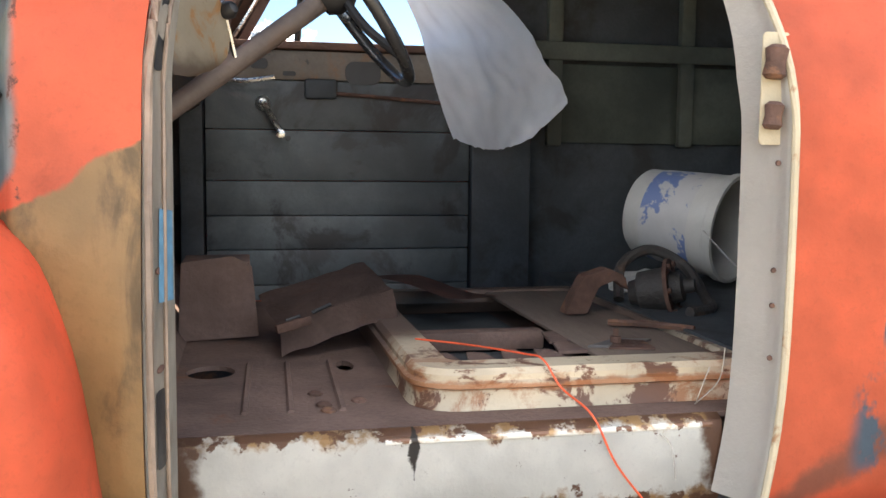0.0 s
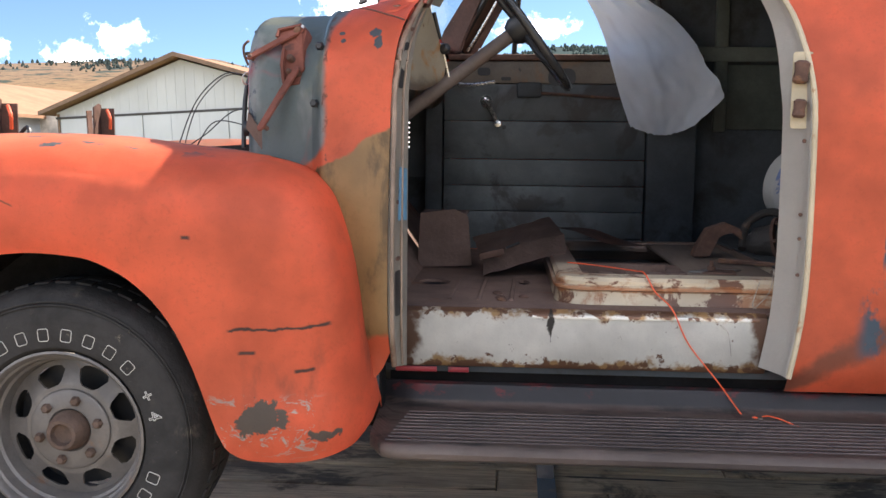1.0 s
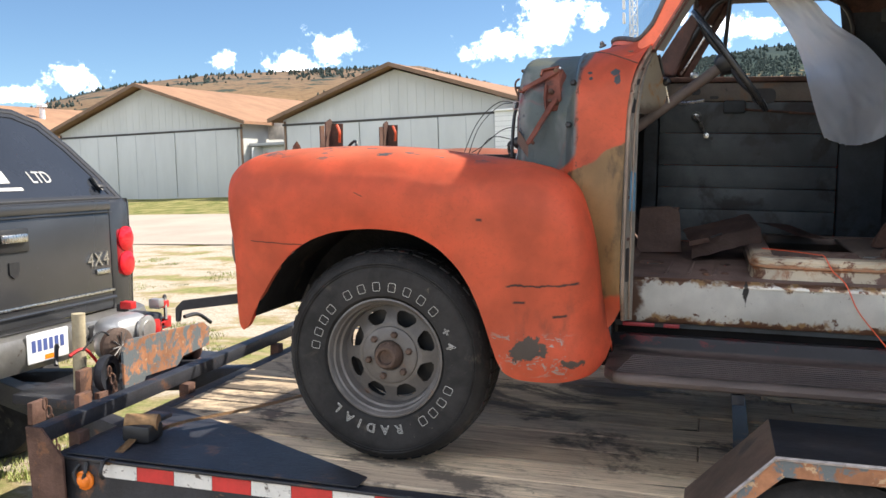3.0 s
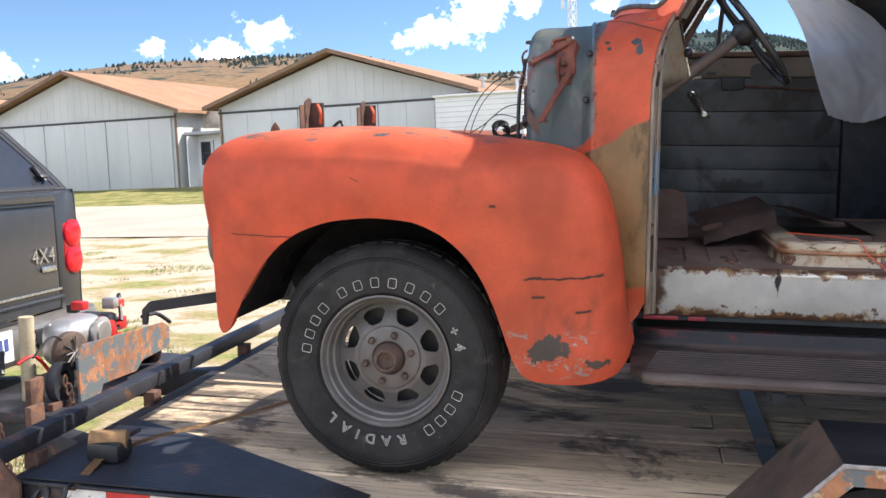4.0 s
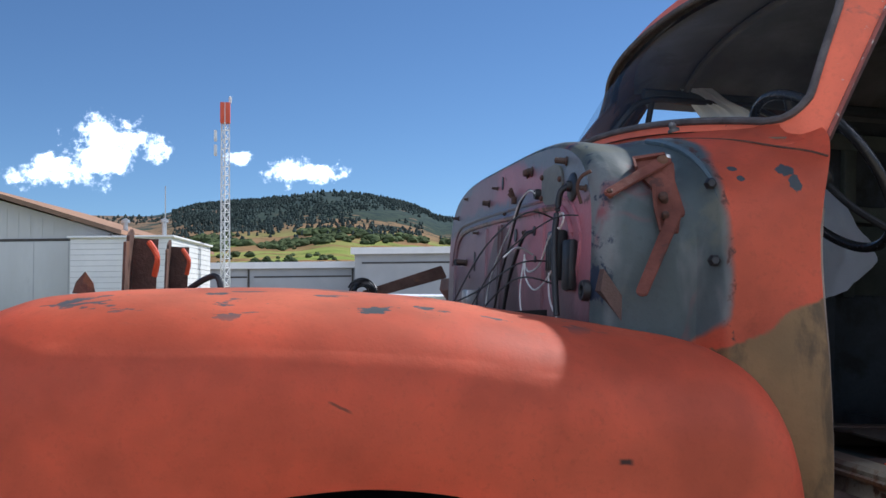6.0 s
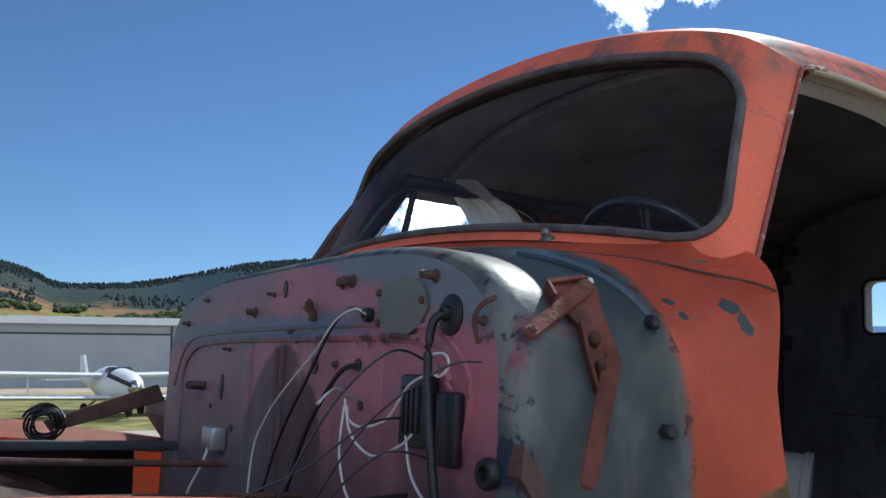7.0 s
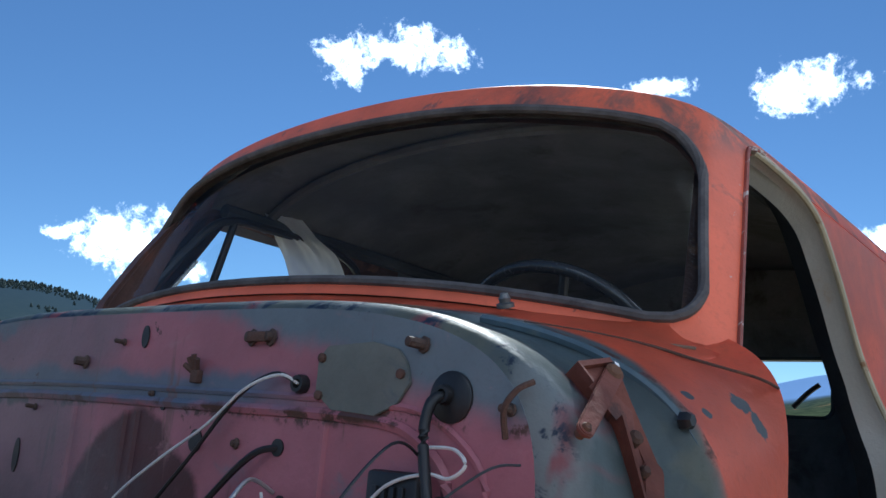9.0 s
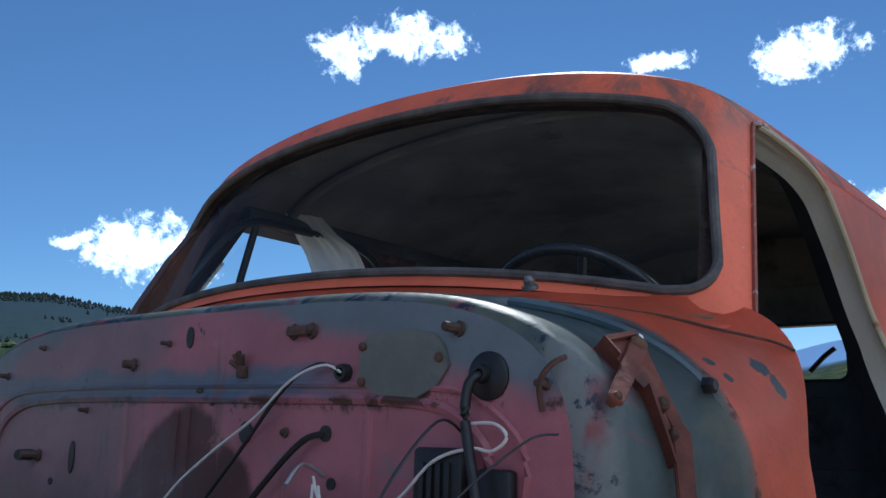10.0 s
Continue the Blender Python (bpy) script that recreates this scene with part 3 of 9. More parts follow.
def hill_material():
    m = bpy.data.materials.new("hill_cover")
    m.use_nodes = True
    n = Nodes(m.node_tree)
    co = n.add("ShaderNodeTexCoord").outputs["Object"]
    x, y, z = n.xyz(co)
    r = n.math("SQRT", n.math("ADD", n.math("MULTIPLY", x, x), n.math("MULTIPLY", y, y)))
    az = n.math("MULTIPLY", n.math("ARCTAN2", x, y), 57.2958)
    a = n.noise(co, 0.0035, 5.0, 0.55, 0.3)
    b2 = n.noise(co, 0.013, 6.0, 0.65, 0.3)
    fine = n.noise(co, 0.06, 5.0, 0.7)
    straw = n.mix(n.ramp(fine, 0.3, 0.7), (0.20, 0.120, 0.058), (0.30, 0.19, 0.092))
    green = n.mix(n.ramp(b2, 0.35, 0.65), (0.17, 0.23, 0.055), (0.26, 0.29, 0.085))
    col = n.mix(n.math("MULTIPLY", n.math("MULTIPLY", n.ramp(a, 0.47, 0.53), n.ramp(r, 1500.0, 1100.0)), n.ramp(az, 58.0, 44.0)), straw, green)
    # woods on the upper slopes, thinner towards the left
    wood = n.math("ADD", n.math("MULTIPLY", n.ramp(r, 1250.0, 1950.0), 0.40), n.math("MULTIPLY", n.ramp(az, -12.0, 2.0), 0.24))
    wood = n.math("ADD", wood, n.math("MULTIPLY", n.ramp(az, 13.0, 19.0), 0.35))
    wood = n.math("ADD", wood, n.math("SUBTRACT", b2, 0.5))
    wm = n.ramp(wood, 0.42, 0.52)
    dark = n.mix(n.ramp(fine, 0.35, 0.65), (0.022, 0.035, 0.022), (0.06, 0.075, 0.04))
    col = n.mix(wm, col, dark)
    scrub = n.math("MULTIPLY", n.ramp(n.noise(co, 0.032, 7.0, 0.75, 0.5), 0.56, 0.62), 0.8)
    col = n.mix(scrub, col, (0.055, 0.065, 0.032))
    b = n.add("ShaderNodeBsdfPrincipled")
    # aerial haze put into the colour, stronger with distance and to the right
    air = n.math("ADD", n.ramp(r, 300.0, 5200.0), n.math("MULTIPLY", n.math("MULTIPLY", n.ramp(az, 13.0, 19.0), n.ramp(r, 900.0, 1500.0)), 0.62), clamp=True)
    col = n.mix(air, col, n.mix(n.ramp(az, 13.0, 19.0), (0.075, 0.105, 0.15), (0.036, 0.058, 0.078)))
    # far range on the right painted blue, as hazy distance
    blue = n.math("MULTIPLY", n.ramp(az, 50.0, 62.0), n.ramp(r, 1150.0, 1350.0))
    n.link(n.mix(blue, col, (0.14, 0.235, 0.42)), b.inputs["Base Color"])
    b.inputs["Roughness"].default_value = 1.0
    b.inputs["Specular IOR Level"].default_value = 0.0
    n.link(b.outputs[0], n.add("ShaderNodeOutputMaterial").inputs[0])
    return m


def build_ground():
    def near(u, v):
        r = 0.0 if u == 0 else 0.8 * (260 / 0.8) ** ((u - 1 / 60) / (1 - 1 / 60))
        a = 2 * math.pi * v
        x, y = r * math.sin(a), r * math.cos(a)
        return (x, y, ground_z(x, y) + 0.02 * noise.noise(Vector((x * 0.4, y * 0.4, 0))) - (0.4 if r > 250 else 0))

    solo("ground", grid(near, 60, 120, loop_v=True), field_material(), (0, 0, 0), "dry grass and pale gravel airfield ground", "ground", kind="structure", rig=False)

    def far(u, v):
        r = 235 * (2600 / 235) ** u
        az = -180 + 360 * v
        a = radians(az)
        return (r * math.sin(a), r * math.cos(a), 0.4 + hill_height(az, r))

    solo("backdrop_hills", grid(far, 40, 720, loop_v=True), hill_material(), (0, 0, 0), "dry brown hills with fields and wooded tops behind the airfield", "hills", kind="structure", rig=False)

    def taxi(u, v):
        p, s = 15.2 + 8.2 * u, -60 + 150 * v
        q = on_ground(p, s)
        return (q.x, q.y, q.z + 0.018)

    solo("taxiway", grid(taxi, 10, 60), asphalt, (0, 0, 0), "pale worn paved strip in front of the hangars", "pavement", kind="structure", rig=False)
    # dark woods and single trees, as small ragged cones
    bm = bmesh.new()
    rng = random.Random(5)
    count = 0
    verts, faces = [], []
    while count < 6500:
        az = rng.uniform(-46, 40) if count % 2 else rng.uniform(-6, 30)
        r = 1100 + 1230 * rng.random() ** 0.45
        dens = 0.5 + noise.noise(Vector((az * 0.25, r * 0.004, 1.3)))
        dens += (-0.05 if az > 3 else 0.25) if az > -6 else (-0.55 if r < 2050 else -0.30)
        dens += 0.12 if r > 2150 and az > -24 else 0.0
        if az > 9 and r < 2120:
            dens -= 0.55
        if rng.random() > dens:
            continue
        a = radians(az)
        h = rng.uniform(5, 10)
        w = h * rng.uniform(0.28, 0.5)
        o = Vector((r * math.sin(a), r * math.cos(a), 0.4 + hill_height(az, r) - 1))
        k0 = len(verts)
        for lvl, (zz, ww) in enumerate(((0, 0.7), (0.35, 1.0), (0.75, 0.5), (1.0, 0.0))):
            m = 5 if ww else 1
            for j in range(m):
                t = 2 * math.pi * j / 5 + lvl
                q = ww * w * rng.uniform(0.7, 1.2)
                verts.append((o.x + q * math.cos(t), o.y + q * math.sin(t), o.z + h * zz))
        for lvl in range(2):
            for j in range(5):
                b0 = k0 + lvl * 5
                faces.append((b0 + j, b0 + (j + 1) % 5, b0 + 5 + (j + 1) % 5, b0 + 5 + j))
        for j in range(5):
            faces.append((k0 + 10 + j, k0 + 10 + (j + 1) % 5, k0 + 15))
        count += 1
    me = bpy.data.meshes.new("far_woods")
    me.from_pydata(verts, [], faces)
    # green kept slightly bluish, for the distance haze
    me.materials.append(material("conifer_green", (0.046, 0.062, 0.056), 0.95, vary=0.4, scale=0.02, bump=0, spec=0.1))
    tagged(new("far_woods", me), "dark conifer woods on the far hilltops", "woods", kind="stuff")
    # shrubs on the lower slopes, and a belt of light trees under the wooded hill
    verts, faces = [], []
    for k in range(4200):
        belt = k >= 2200
        az = rng.uniform(-5, 40) if belt else rng.uniform(-46, 40)
        r = rng.uniform(980, 1330) if belt else rng.uniform(300, 1150)
        a = radians(az)
        if noise.noise(Vector((az * 0.35, r * 0.008, 9.3))) < (0.04 if az > -4 else 0.33):
            continue
        s = rng.uniform(1.2, 3.6) * (0.6 + r / 1200) * (1.25 if belt else 1.0)
        o = Vector((r * math.sin(a), r * math.cos(a), 0.4 + hill_height(az, r)))
        k0 = len(verts)
        for lvl in range(4):
            for j in range(7):
                t = 2 * math.pi * (j + 0.5 * (lvl % 2)) / 7
                q = s * (0.75, 1.15, 0.95, 0.4)[lvl] * rng.uniform(0.6, 1.3)
                verts.append((o.x + q * math.cos(t), o.y + q * math.sin(t), o.z + s * (-0.1, 0.35, 0.8, 1.15)[lvl] * rng.uniform(0.9, 1.15)))
        for lvl in range(3):
            for j in range(7):
                b0 = k0 + lvl * 7
                faces.append((b0 + j, b0 + (j + 1) % 7, b0 + 7 + (j + 1) % 7, b0 + 7 + j))
        faces.append(tuple(k0 + 21 + j for j in range(7)))
    me = bpy.data.meshes.new("far_shrubs")
    me.from_pydata(verts, [], faces)
    me.materials.append(material("shrub_green", (0.070, 0.092, 0.040), 0.95, vary=0.5, scale=0.02, bump=0, spec=0.1))
    tagged(new("far_shrubs", me), "dark green shrubs scattered over the lower slopes", "shrubs", kind="stuff")


build_ground()


def build_grass():
    """Low dry tufts in patches on the ground beside and in front of the trailer."""
    rng = random.Random(8)
    verts, faces = [], []
    count = 0
    while count < 7000:
        x, y = rng.uniform(-11.0, 3.5), 2.6 + 13.0 * rng.random() ** 1.4
        if x > -2.6 and y < 4.0:
            continue
        if noise.noise(Vector((x * 0.42, y * 0.7, 2.0))) + 0.5 * noise.noise(Vector((x * 1.6, y * 2.2, 5.0))) < 0.13 + 0.02 * (y - 4):
            continue
        z = ground_z(x, y) - 0.01
        for _ in range(5):
            a, h = rng.uniform(0, 6.28), rng.uniform(0.02, 0.055)
            ox, oy = x + rng.uniform(-0.05, 0.05), y + rng.uniform(-0.05, 0.05)
            k = len(verts)
            dx, dy = math.cos(a), math.sin(a)
            verts += [(ox - 0.006 * dy, oy + 0.006 * dx, z), (ox + 0.006 * dy, oy - 0.006 * dx, z), (ox + dx * h * 0.5, oy + dy * h * 0.5, z + h)]
            faces.append((k, k + 1, k + 2))
        count += 1
    me = bpy.data.meshes.new("grass")
    me.from_pydata(verts, [], faces)
    me.materials.append(material("short_grass", (0.27, 0.30, 0.11), 0.9, vary=0.4, scale=0.7, second=(0.40, 0.36, 0.16), second_at=0.5, second_soft=0.2, second_scale=1.4, bump=0, spec=0.15))
    tagged(new("grass", me), "short green and straw-coloured grass tufts on gravel", "grass", kind="stuff")


build_grass()


def placed(p, s, z=0.0):
    v = OUT * p + LEFT * s
    return Vector((v.x, v.y, 1.0 + z))


def facade_pose(p, s):
    """Local frame of a building: x along the front to the right as seen from the trailer, y inwards, z up."""
    o = placed(p, s)
    return Matrix.Translation(o) @ Matrix(((-LEFT.x, OUT.x, 0, 0), (-LEFT.y, OUT.y, 0, 0), (0, 0, 1, 0), (0, 0, 0, 1)))


def local_thing(name, m, label, category, group=""):
    ob = new(name)
    ob.matrix_world = m
    BASE[ob.name] = Vector((0, 0, 0))
    return tagged(ob, label, category, group)


def build_hangar(p, s_left, s_peak, s_right, depth, eave, peak, name_label):
    """Gabled hangar whose front runs from s_left to s_right."""
    x0, xp, x1 = 0.0, s_left - s_peak, s_left - s_right
    h = local_thing("hangar", facade_pose(p, s_left), name_label, "hangar", "row of hangars")
    o = 0.45
    zl = eave
    wall = slab([(x0 + o, -0.3), (x1 - o, -0.3), (x1 - o, zl), (xp, peak - 0.12), (x0 + o, zl)], "y", 0.0, 0.12)
    slab([(x0 + o, -0.3), (x1 - o, -0.3), (x1 - o, zl), (xp, peak - 0.12), (x0 + o, zl)], "y", depth - 0.12, depth, bm=wall)
    box((x0 + o, 0.12, -0.3), (x0 + o + 0.12, depth - 0.12, zl - 0.02), bm=wall)
    box((x1 - o - 0.12, 0.12, -0.3), (x1 - o, depth - 0.12, zl - 0.02), bm=wall)
    part("wall", wall, hangar_wall, h)
    # vertical battens of the gable's siding
    n = int((x1 - x0 - 2 * o) / 0.42)
    for i in range(1, n):
        x = x0 + o + i * (x1 - x0 - 2 * o) / n
        k = (x - x0) / (xp - x0) if x < xp else (x1 - x) / (x1 - xp)
        top = zl + (peak - zl) * k - 0.35
        if top > 3.35:
            part("siding_batten", box((x - 0.02, -0.012, 3.30), (x + 0.02, 0.004, top)), hangar_wall, h)
    for a, za, b, zb in ((x0 - 0.05, zl - 0.08, xp, peak), (xp, peak, x1 + 0.05, zl - 0.08)):
        roof = slab([(a, za), (b, zb), (b, zb + 0.14), (a, za + 0.14)], "y", -0.5, depth + 0.5)
        r = part("roof", roof, hangar_roof, h)
        trim = slab([(a, za - 0.02), (b, zb - 0.02), (b, zb + 0.15), (a, za + 0.15)], "y", -0.56, -0.5)
        part("fascia", trim, roof_trim, r, "brown fascia board")
    part("door_track", box((x0 + o, -0.09, 3.18), (x1 - o, -0.002, 3.27)), dark_trim, h, "dark sliding door track")
    # sliding door leaves
    k = 3
    for i in range(k):
        a = x0 + o + 0.25 + i * (x1 - x0 - 2 * o - 0.5) / k
        b = a + (x1 - x0 - 2 * o - 0.5) / k - 0.05
        dr = part("door_leaf", box((a, -0.075, -0.05), (b, -0.02, 3.17), 0.01), hangar_wall, h)
        for j in range(1, 3):
            xx = a + (b - a) * j / 3
            part("seam", box((xx - 0.012, -0.082, 0.0), (xx + 0.012, -0.076, 3.15)), shed_wall, dr)
    for xx in (x0 + o + 0.05, x1 - o - 0.12):
        part("corner_post", box((xx, -0.05, -0.3), (xx + 0.1, -0.003, zl - 0.05)), roof_trim, h)
    return h


third = build_hangar(34.0, 53.2, 46.9, 40.5, 14.0, 3.45, 5.5, "pale grey gabled hangar with brown roof and a white roof vent")
part("roof_vent", lathe([(-0.4, 0.16), (0.35, 0.16), (0.36, 0.30), (0.50, 0.30), (0.60, 0.05), (0.60, 0)], (9.0, 4.0, 5.05), (0, 0, 1), 12), white_siding, third, "white metal roof vent")
build_hangar(34.0, 39.0, 32.8, 26.3, 14.0, 3.45, 5.55, "pale grey gabled hangar with brown roof and sliding doors")
build_hangar(34.0, 24.9, 18.6, 12.0, 14.0, 3.45, 5.45, "pale grey gabled hangar with wide brown roof beside a link building")


def build_link():
    """The low link between the two hangars, with a window and a door."""
    m = facade_pose(34.9, 26.4)
    h = local_thing("link_building", m, "low white link building with a door and window between hangars", "building", "row of hangars")
    part("wall", slab([(-0.3, -0.3), (1.9, -0.3), (1.9, 2.35), (-0.3, 2.35)], "y", 0.0, 0.15, holes=[[(0.28, 1.0), (0.72, 1.0), (0.72, 2.0), (0.28, 2.0)]]), white_siding, h)
    part("upper_panel", box((-0.2, 0.9, 2.7), (1.8, 1.0, 3.7)), material("rusty_white_panel", (0.55, 0.48, 0.40), 0.7, vary=0.3, scale=2.0, bump=0.1), h, "stained white panel above the link roof")
    part("roof", box((-0.3, -0.55, 2.36), (1.9, 1.2, 2.5), 0.02), shed_wall, h)
    d = part("door", box((0.98, -0.05, 0.0), (1.66, -0.003, 2.05), 0.01), white_siding, h)
    part("door_frame", box((0.92, -0.03, 0.0), (0.97, -0.002, 2.1)), dark_trim, d)
    part("door_knob", lathe([(0, 0.03), (0.05, 0.035), (0.06, 0)], (1.05, -0.05, 1.0), (0, -1, 0), 8), chrome, d)
    w = part("window", box((0.25, -0.03, 0.97), (0.75, 0.02, 1.03)), dark_trim, h)
    for lo, hi in (((0.24, -0.03, 1.0), (0.28, 0.02, 2.0)), ((0.72, -0.03, 1.0), (0.76, 0.02, 2.0)), ((0.24, -0.03, 2.0), (0.76, 0.02, 2.04)), ((0.28, -0.03, 1.5), (0.72, 0.02, 1.54))):
        part("window_frame", box(lo, hi), dark_trim, w)
    part("pane", box((0.28, 0.03, 1.03), (0.72, 0.04, 2.0)), tint_glass, w, "window pane")
    part("side_wall", box((0.02, -0.8, -0.3), (0.08, -0.002, 2.3)), white_siding, h)


build_link()


def build_box_trailer():
    m = facade_pose(33.0, 13.6)
    h = local_thing("white_shed", m, "white horizontally sided shed with two roof vents", "shed")
    bm = box((0, 0, -0.4), (3.6, 6.0, 3.2))
    part("wall", bm, white_siding, h)
    bm = bmesh.new()
    for i in range(16):
        box((-0.012, -0.012, i * 0.2), (3.612, 6.012, i * 0.2 + 0.012), bm=bm)
    part("siding_lap", bm, shed_wall, h)
    part("roof", box((-0.1, -0.1, 3.2), (3.7, 6.1, 3.28), 0.02), shed_roof, h)
    for x in (1.0, 2.5):
        v = part("vent_pipe", tube([(x, 3.0, 3.2), (x, 3.0, 4.0)], 0.09, 10, smooth=False), alu, h)
        part("vent_cap", lathe([(0, 0.16), (0.1, 0.16), (0.18, 0.02), (0.18, 0)], (x, 3.0, 4.0), (0, 0, 1), 10), alu, v)


build_box_trailer()


def build_sheds():
    for s_l, s_r, p, top in ((34.0, 6.6, 80.0, 4.35), (6.6, -40.0, 76.0, 5.3)):
        m = facade_pose(p, s_l)
        w = s_l - s_r
        h = local_thing("long_hangar", m, "long low grey hangar with white metal roof and wide doors", "hangar", "far hangars")
        part("wall", box((0, 0, -0.4), (w, 16, top - 0.5)), shed_wall, h)
        part("roof", slab([(-0.4, top - 0.55), (16.4, top + 0.15), (16.4, top + 0.27), (-0.4, top - 0.0)], "x", -0.3, w + 0.3), shed_roof, h)
        k = 2 if w < 22 else 3
        for i in range(k):
            a, b = 0.6 + i * (w - 0.6) / k, (i + 1) * (w - 0.6) / k
            d = part("hangar_door", box((a, -0.12, -0.2), (b, -0.02, top - 1.35)), shed_wall, h)
            part("door_header", box((a, -0.14, top - 1.33), (b, -0.01, top - 1.2)), dark_trim, d)
            part("door_edge", box((b + 0.05, -0.1, -0.2), (b + 0.2, -0.01, top - 0.6)), dark_trim, d)


build_sheds()


def build_tower():
    base = Vector((-3.1, 38.8, 1.0))
    t = thing("radio_tower", base, "tall lattice radio tower with an orange top box", "tower", rig=False)
    H, w = 9.1, 0.22
    legs = [Vector((w * math.cos(a), w * math.sin(a), 0)) for a in (0.5, 2.6, 4.7)]
    for q in legs:
        part("leg", tube([base + q - Vector((0, 0, 0.5)), base + q * 0.8 + Vector((0, 0, H))], 0.03, 6, smooth=False), tower_white, t)
    n = 24
    for band in range(6):
        bm = bmesh.new()
        for i in range(band * 4, band * 4 + 4):
            z0, z1 = i * H / n, (i + 1) * H / n
            for k in range(3):
                a, b = legs[k] * (1 - 0.2 * z0 / H), legs[(k + 1) % 3] * (1 - 0.2 * z1 / H)
                tube([base + a + Vector((0, 0, z0)), base + b + Vector((0, 0, z1))], 0.016, 4, bm=bm, smooth=False)
                tube([base + legs[(k + 1) % 3] * (1 - 0.2 * z0 / H) + Vector((0, 0, z0)), base + a * 1.0 + Vector((0, 0, z0))], 0.016, 4, bm=bm, smooth=False)
        tagged(part("bracing", bm, tower_red if band == 0 else tower_white, t), kind="stuff")
    part("top_box", box(base + Vector((-0.2, -0.2, H - 0.85)), base + Vector((0.2, 0.2, H)), 0.03), tower_red, t, "bright orange box at the top")
    part("light", lathe([(0, 0.06), (0.25, 0.06), (0.3, 0)], base + Vector((0.2, 0, H)), (0, 0, 1), 8), tower_white, t)
    for zz in (6.9, 7.5):
        part("antenna", box(base + Vector((-0.45, -0.1, zz)), base + Vector((-0.33, 0.1, zz + 0.45)), 0.02), tower_white, t)
    for a, d, h in ((-7.3, 70.0, 7.2),):
        a = radians(a)
        b = Vector((d * math.sin(a), d * math.cos(a), 1.0))
        solo("flagpole", tube([b, b + Vector((0, 0, 9.4))], 0.07, 6, smooth=False, taper=0.04), alu, b, "thin grey metal mast", "mast", rig=False)


build_tower()


def build_aeroplane():
    m = facade_pose(28.2, -0.97) @ pose(0, 0, -0.2, 0, 0, 14)
    h = local_thing("light_aircraft", m, "small white aeroplane with two pairs of wings parked on the grass", "aeroplane")

    def body(u, v):
        y = -1.5 + 4.6 * u
        r = lerp([(0, 0.20), (0.05, 0.36), (0.18, 0.46), (0.4, 0.50), (0.65, 0.32), (1, 0.07)], u)
        a = 2 * math.pi * v
        return (r * 0.95 * math.cos(a), y, 0.80 + 0.22 * u + r * math.sin(a))
    part("fuselage", grid(body, 20, 18, loop_v=True), aeroplane_white, h)

    def wing(sx, z, span, y):
        def f(u, v):
            a = 2 * math.pi * v
            c = 0.55 * (1 - 0.2 * u)
            return (sx * (0.2 + span * u), y + c * math.cos(a), z + 0.08 * u + 0.07 * math.sin(a))
        return grid(f, 8, 12, loop_v=True)
    for sx in (1, -1):
        part("wing", wing(sx, 0.50, 4.2, -0.1), aeroplane_white, h)
        part("wing", wing(sx, 1.13, 4.6, 0.3), aeroplane_white, h)
        part("strut", tube([(sx * 2.3, 0.1, 0.56), (sx * 2.3, 0.2, 1.17)], 0.025, 6, smooth=False), aeroplane_white, h)
    part("fin", slab([(2.5, 1.0), (3.2, 1.0), (3.25, 1.75), (2.95, 1.75)], "x", -0.04, 0.04), aeroplane_white, h)
    part("tailplane", slab([(-1.2, 2.6), (1.2, 2.6), (1.2, 3.1), (-1.2, 3.1)], "z", 0.98, 1.03), aeroplane_white, h)
    part("windscreen", box((-0.34, -0.45, 1.10), (0.34, 0.05, 1.36), 0.1), tint_glass, h)
    turn = Matrix.Translation((0, -1.6, 0.8)) @ pose(0, 0, 0, 0, 24, 0) @ Matrix.Translation((0, 1.6, -0.8))
    part("propeller", box((-0.85, -1.63, 0.74), (0.85, -1.58, 0.86), 0.02, m=turn), black_plastic, h)
    part("spinner", lathe([(0, 0.20), (0.12, 0.15), (0.25, 0.02), (0.25, 0)], (0, -1.5, 0.8), (0, -1, 0), 12), chrome, h)
    for x, y in ((-0.8, 0.2), (0.8, 0.2), (0, -1.1)):
        part("gear_leg", tube([(x * 0.5, y, 0.5), (x, y, 0.18)], 0.04, 6, smooth=False), aeroplane_white, h)
        part("wheel", lathe([(-0.07, 0), (-0.07, 0.14), (-0.04, 0.18), (0.04, 0.18), (0.07, 0.14), (0.07, 0)], (x, y, 0.18), (1, 0, 0), 14), rubber, h)


build_aeroplane()

# ---- the old panel truck ----
TRUCK = thing("panel_truck", (0.6, C, DECK), "old faded orange panel truck without hood, on a flatbed trailer", "truck")
TB = BASE["panel_truck"]


def side_y(z):
    """The near body side behind the cab's front edge: upright below, leaning in above the belt."""
    return lerp([(-0.60, 1.383), (0.06, 1.383), (0.15, 1.394), (0.22, 1.412), (0.30, 1.445), (0.38, 1.470), (0.46, 1.485), (0.72, 1.506), (0.80, 1.53)], z)


def far_y(z):
    """The far body side, counted as on the near side."""
    return 1.385 if z < 0.30 else 1.385 + 0.317 * (z - 0.30)


def pillar_edge(z):
    """Where the windshield pillar turns into the door opening."""
    return -0.069 + 0.569 * (z - 0.33), 1.434 + 0.19 * (z - 0.33)


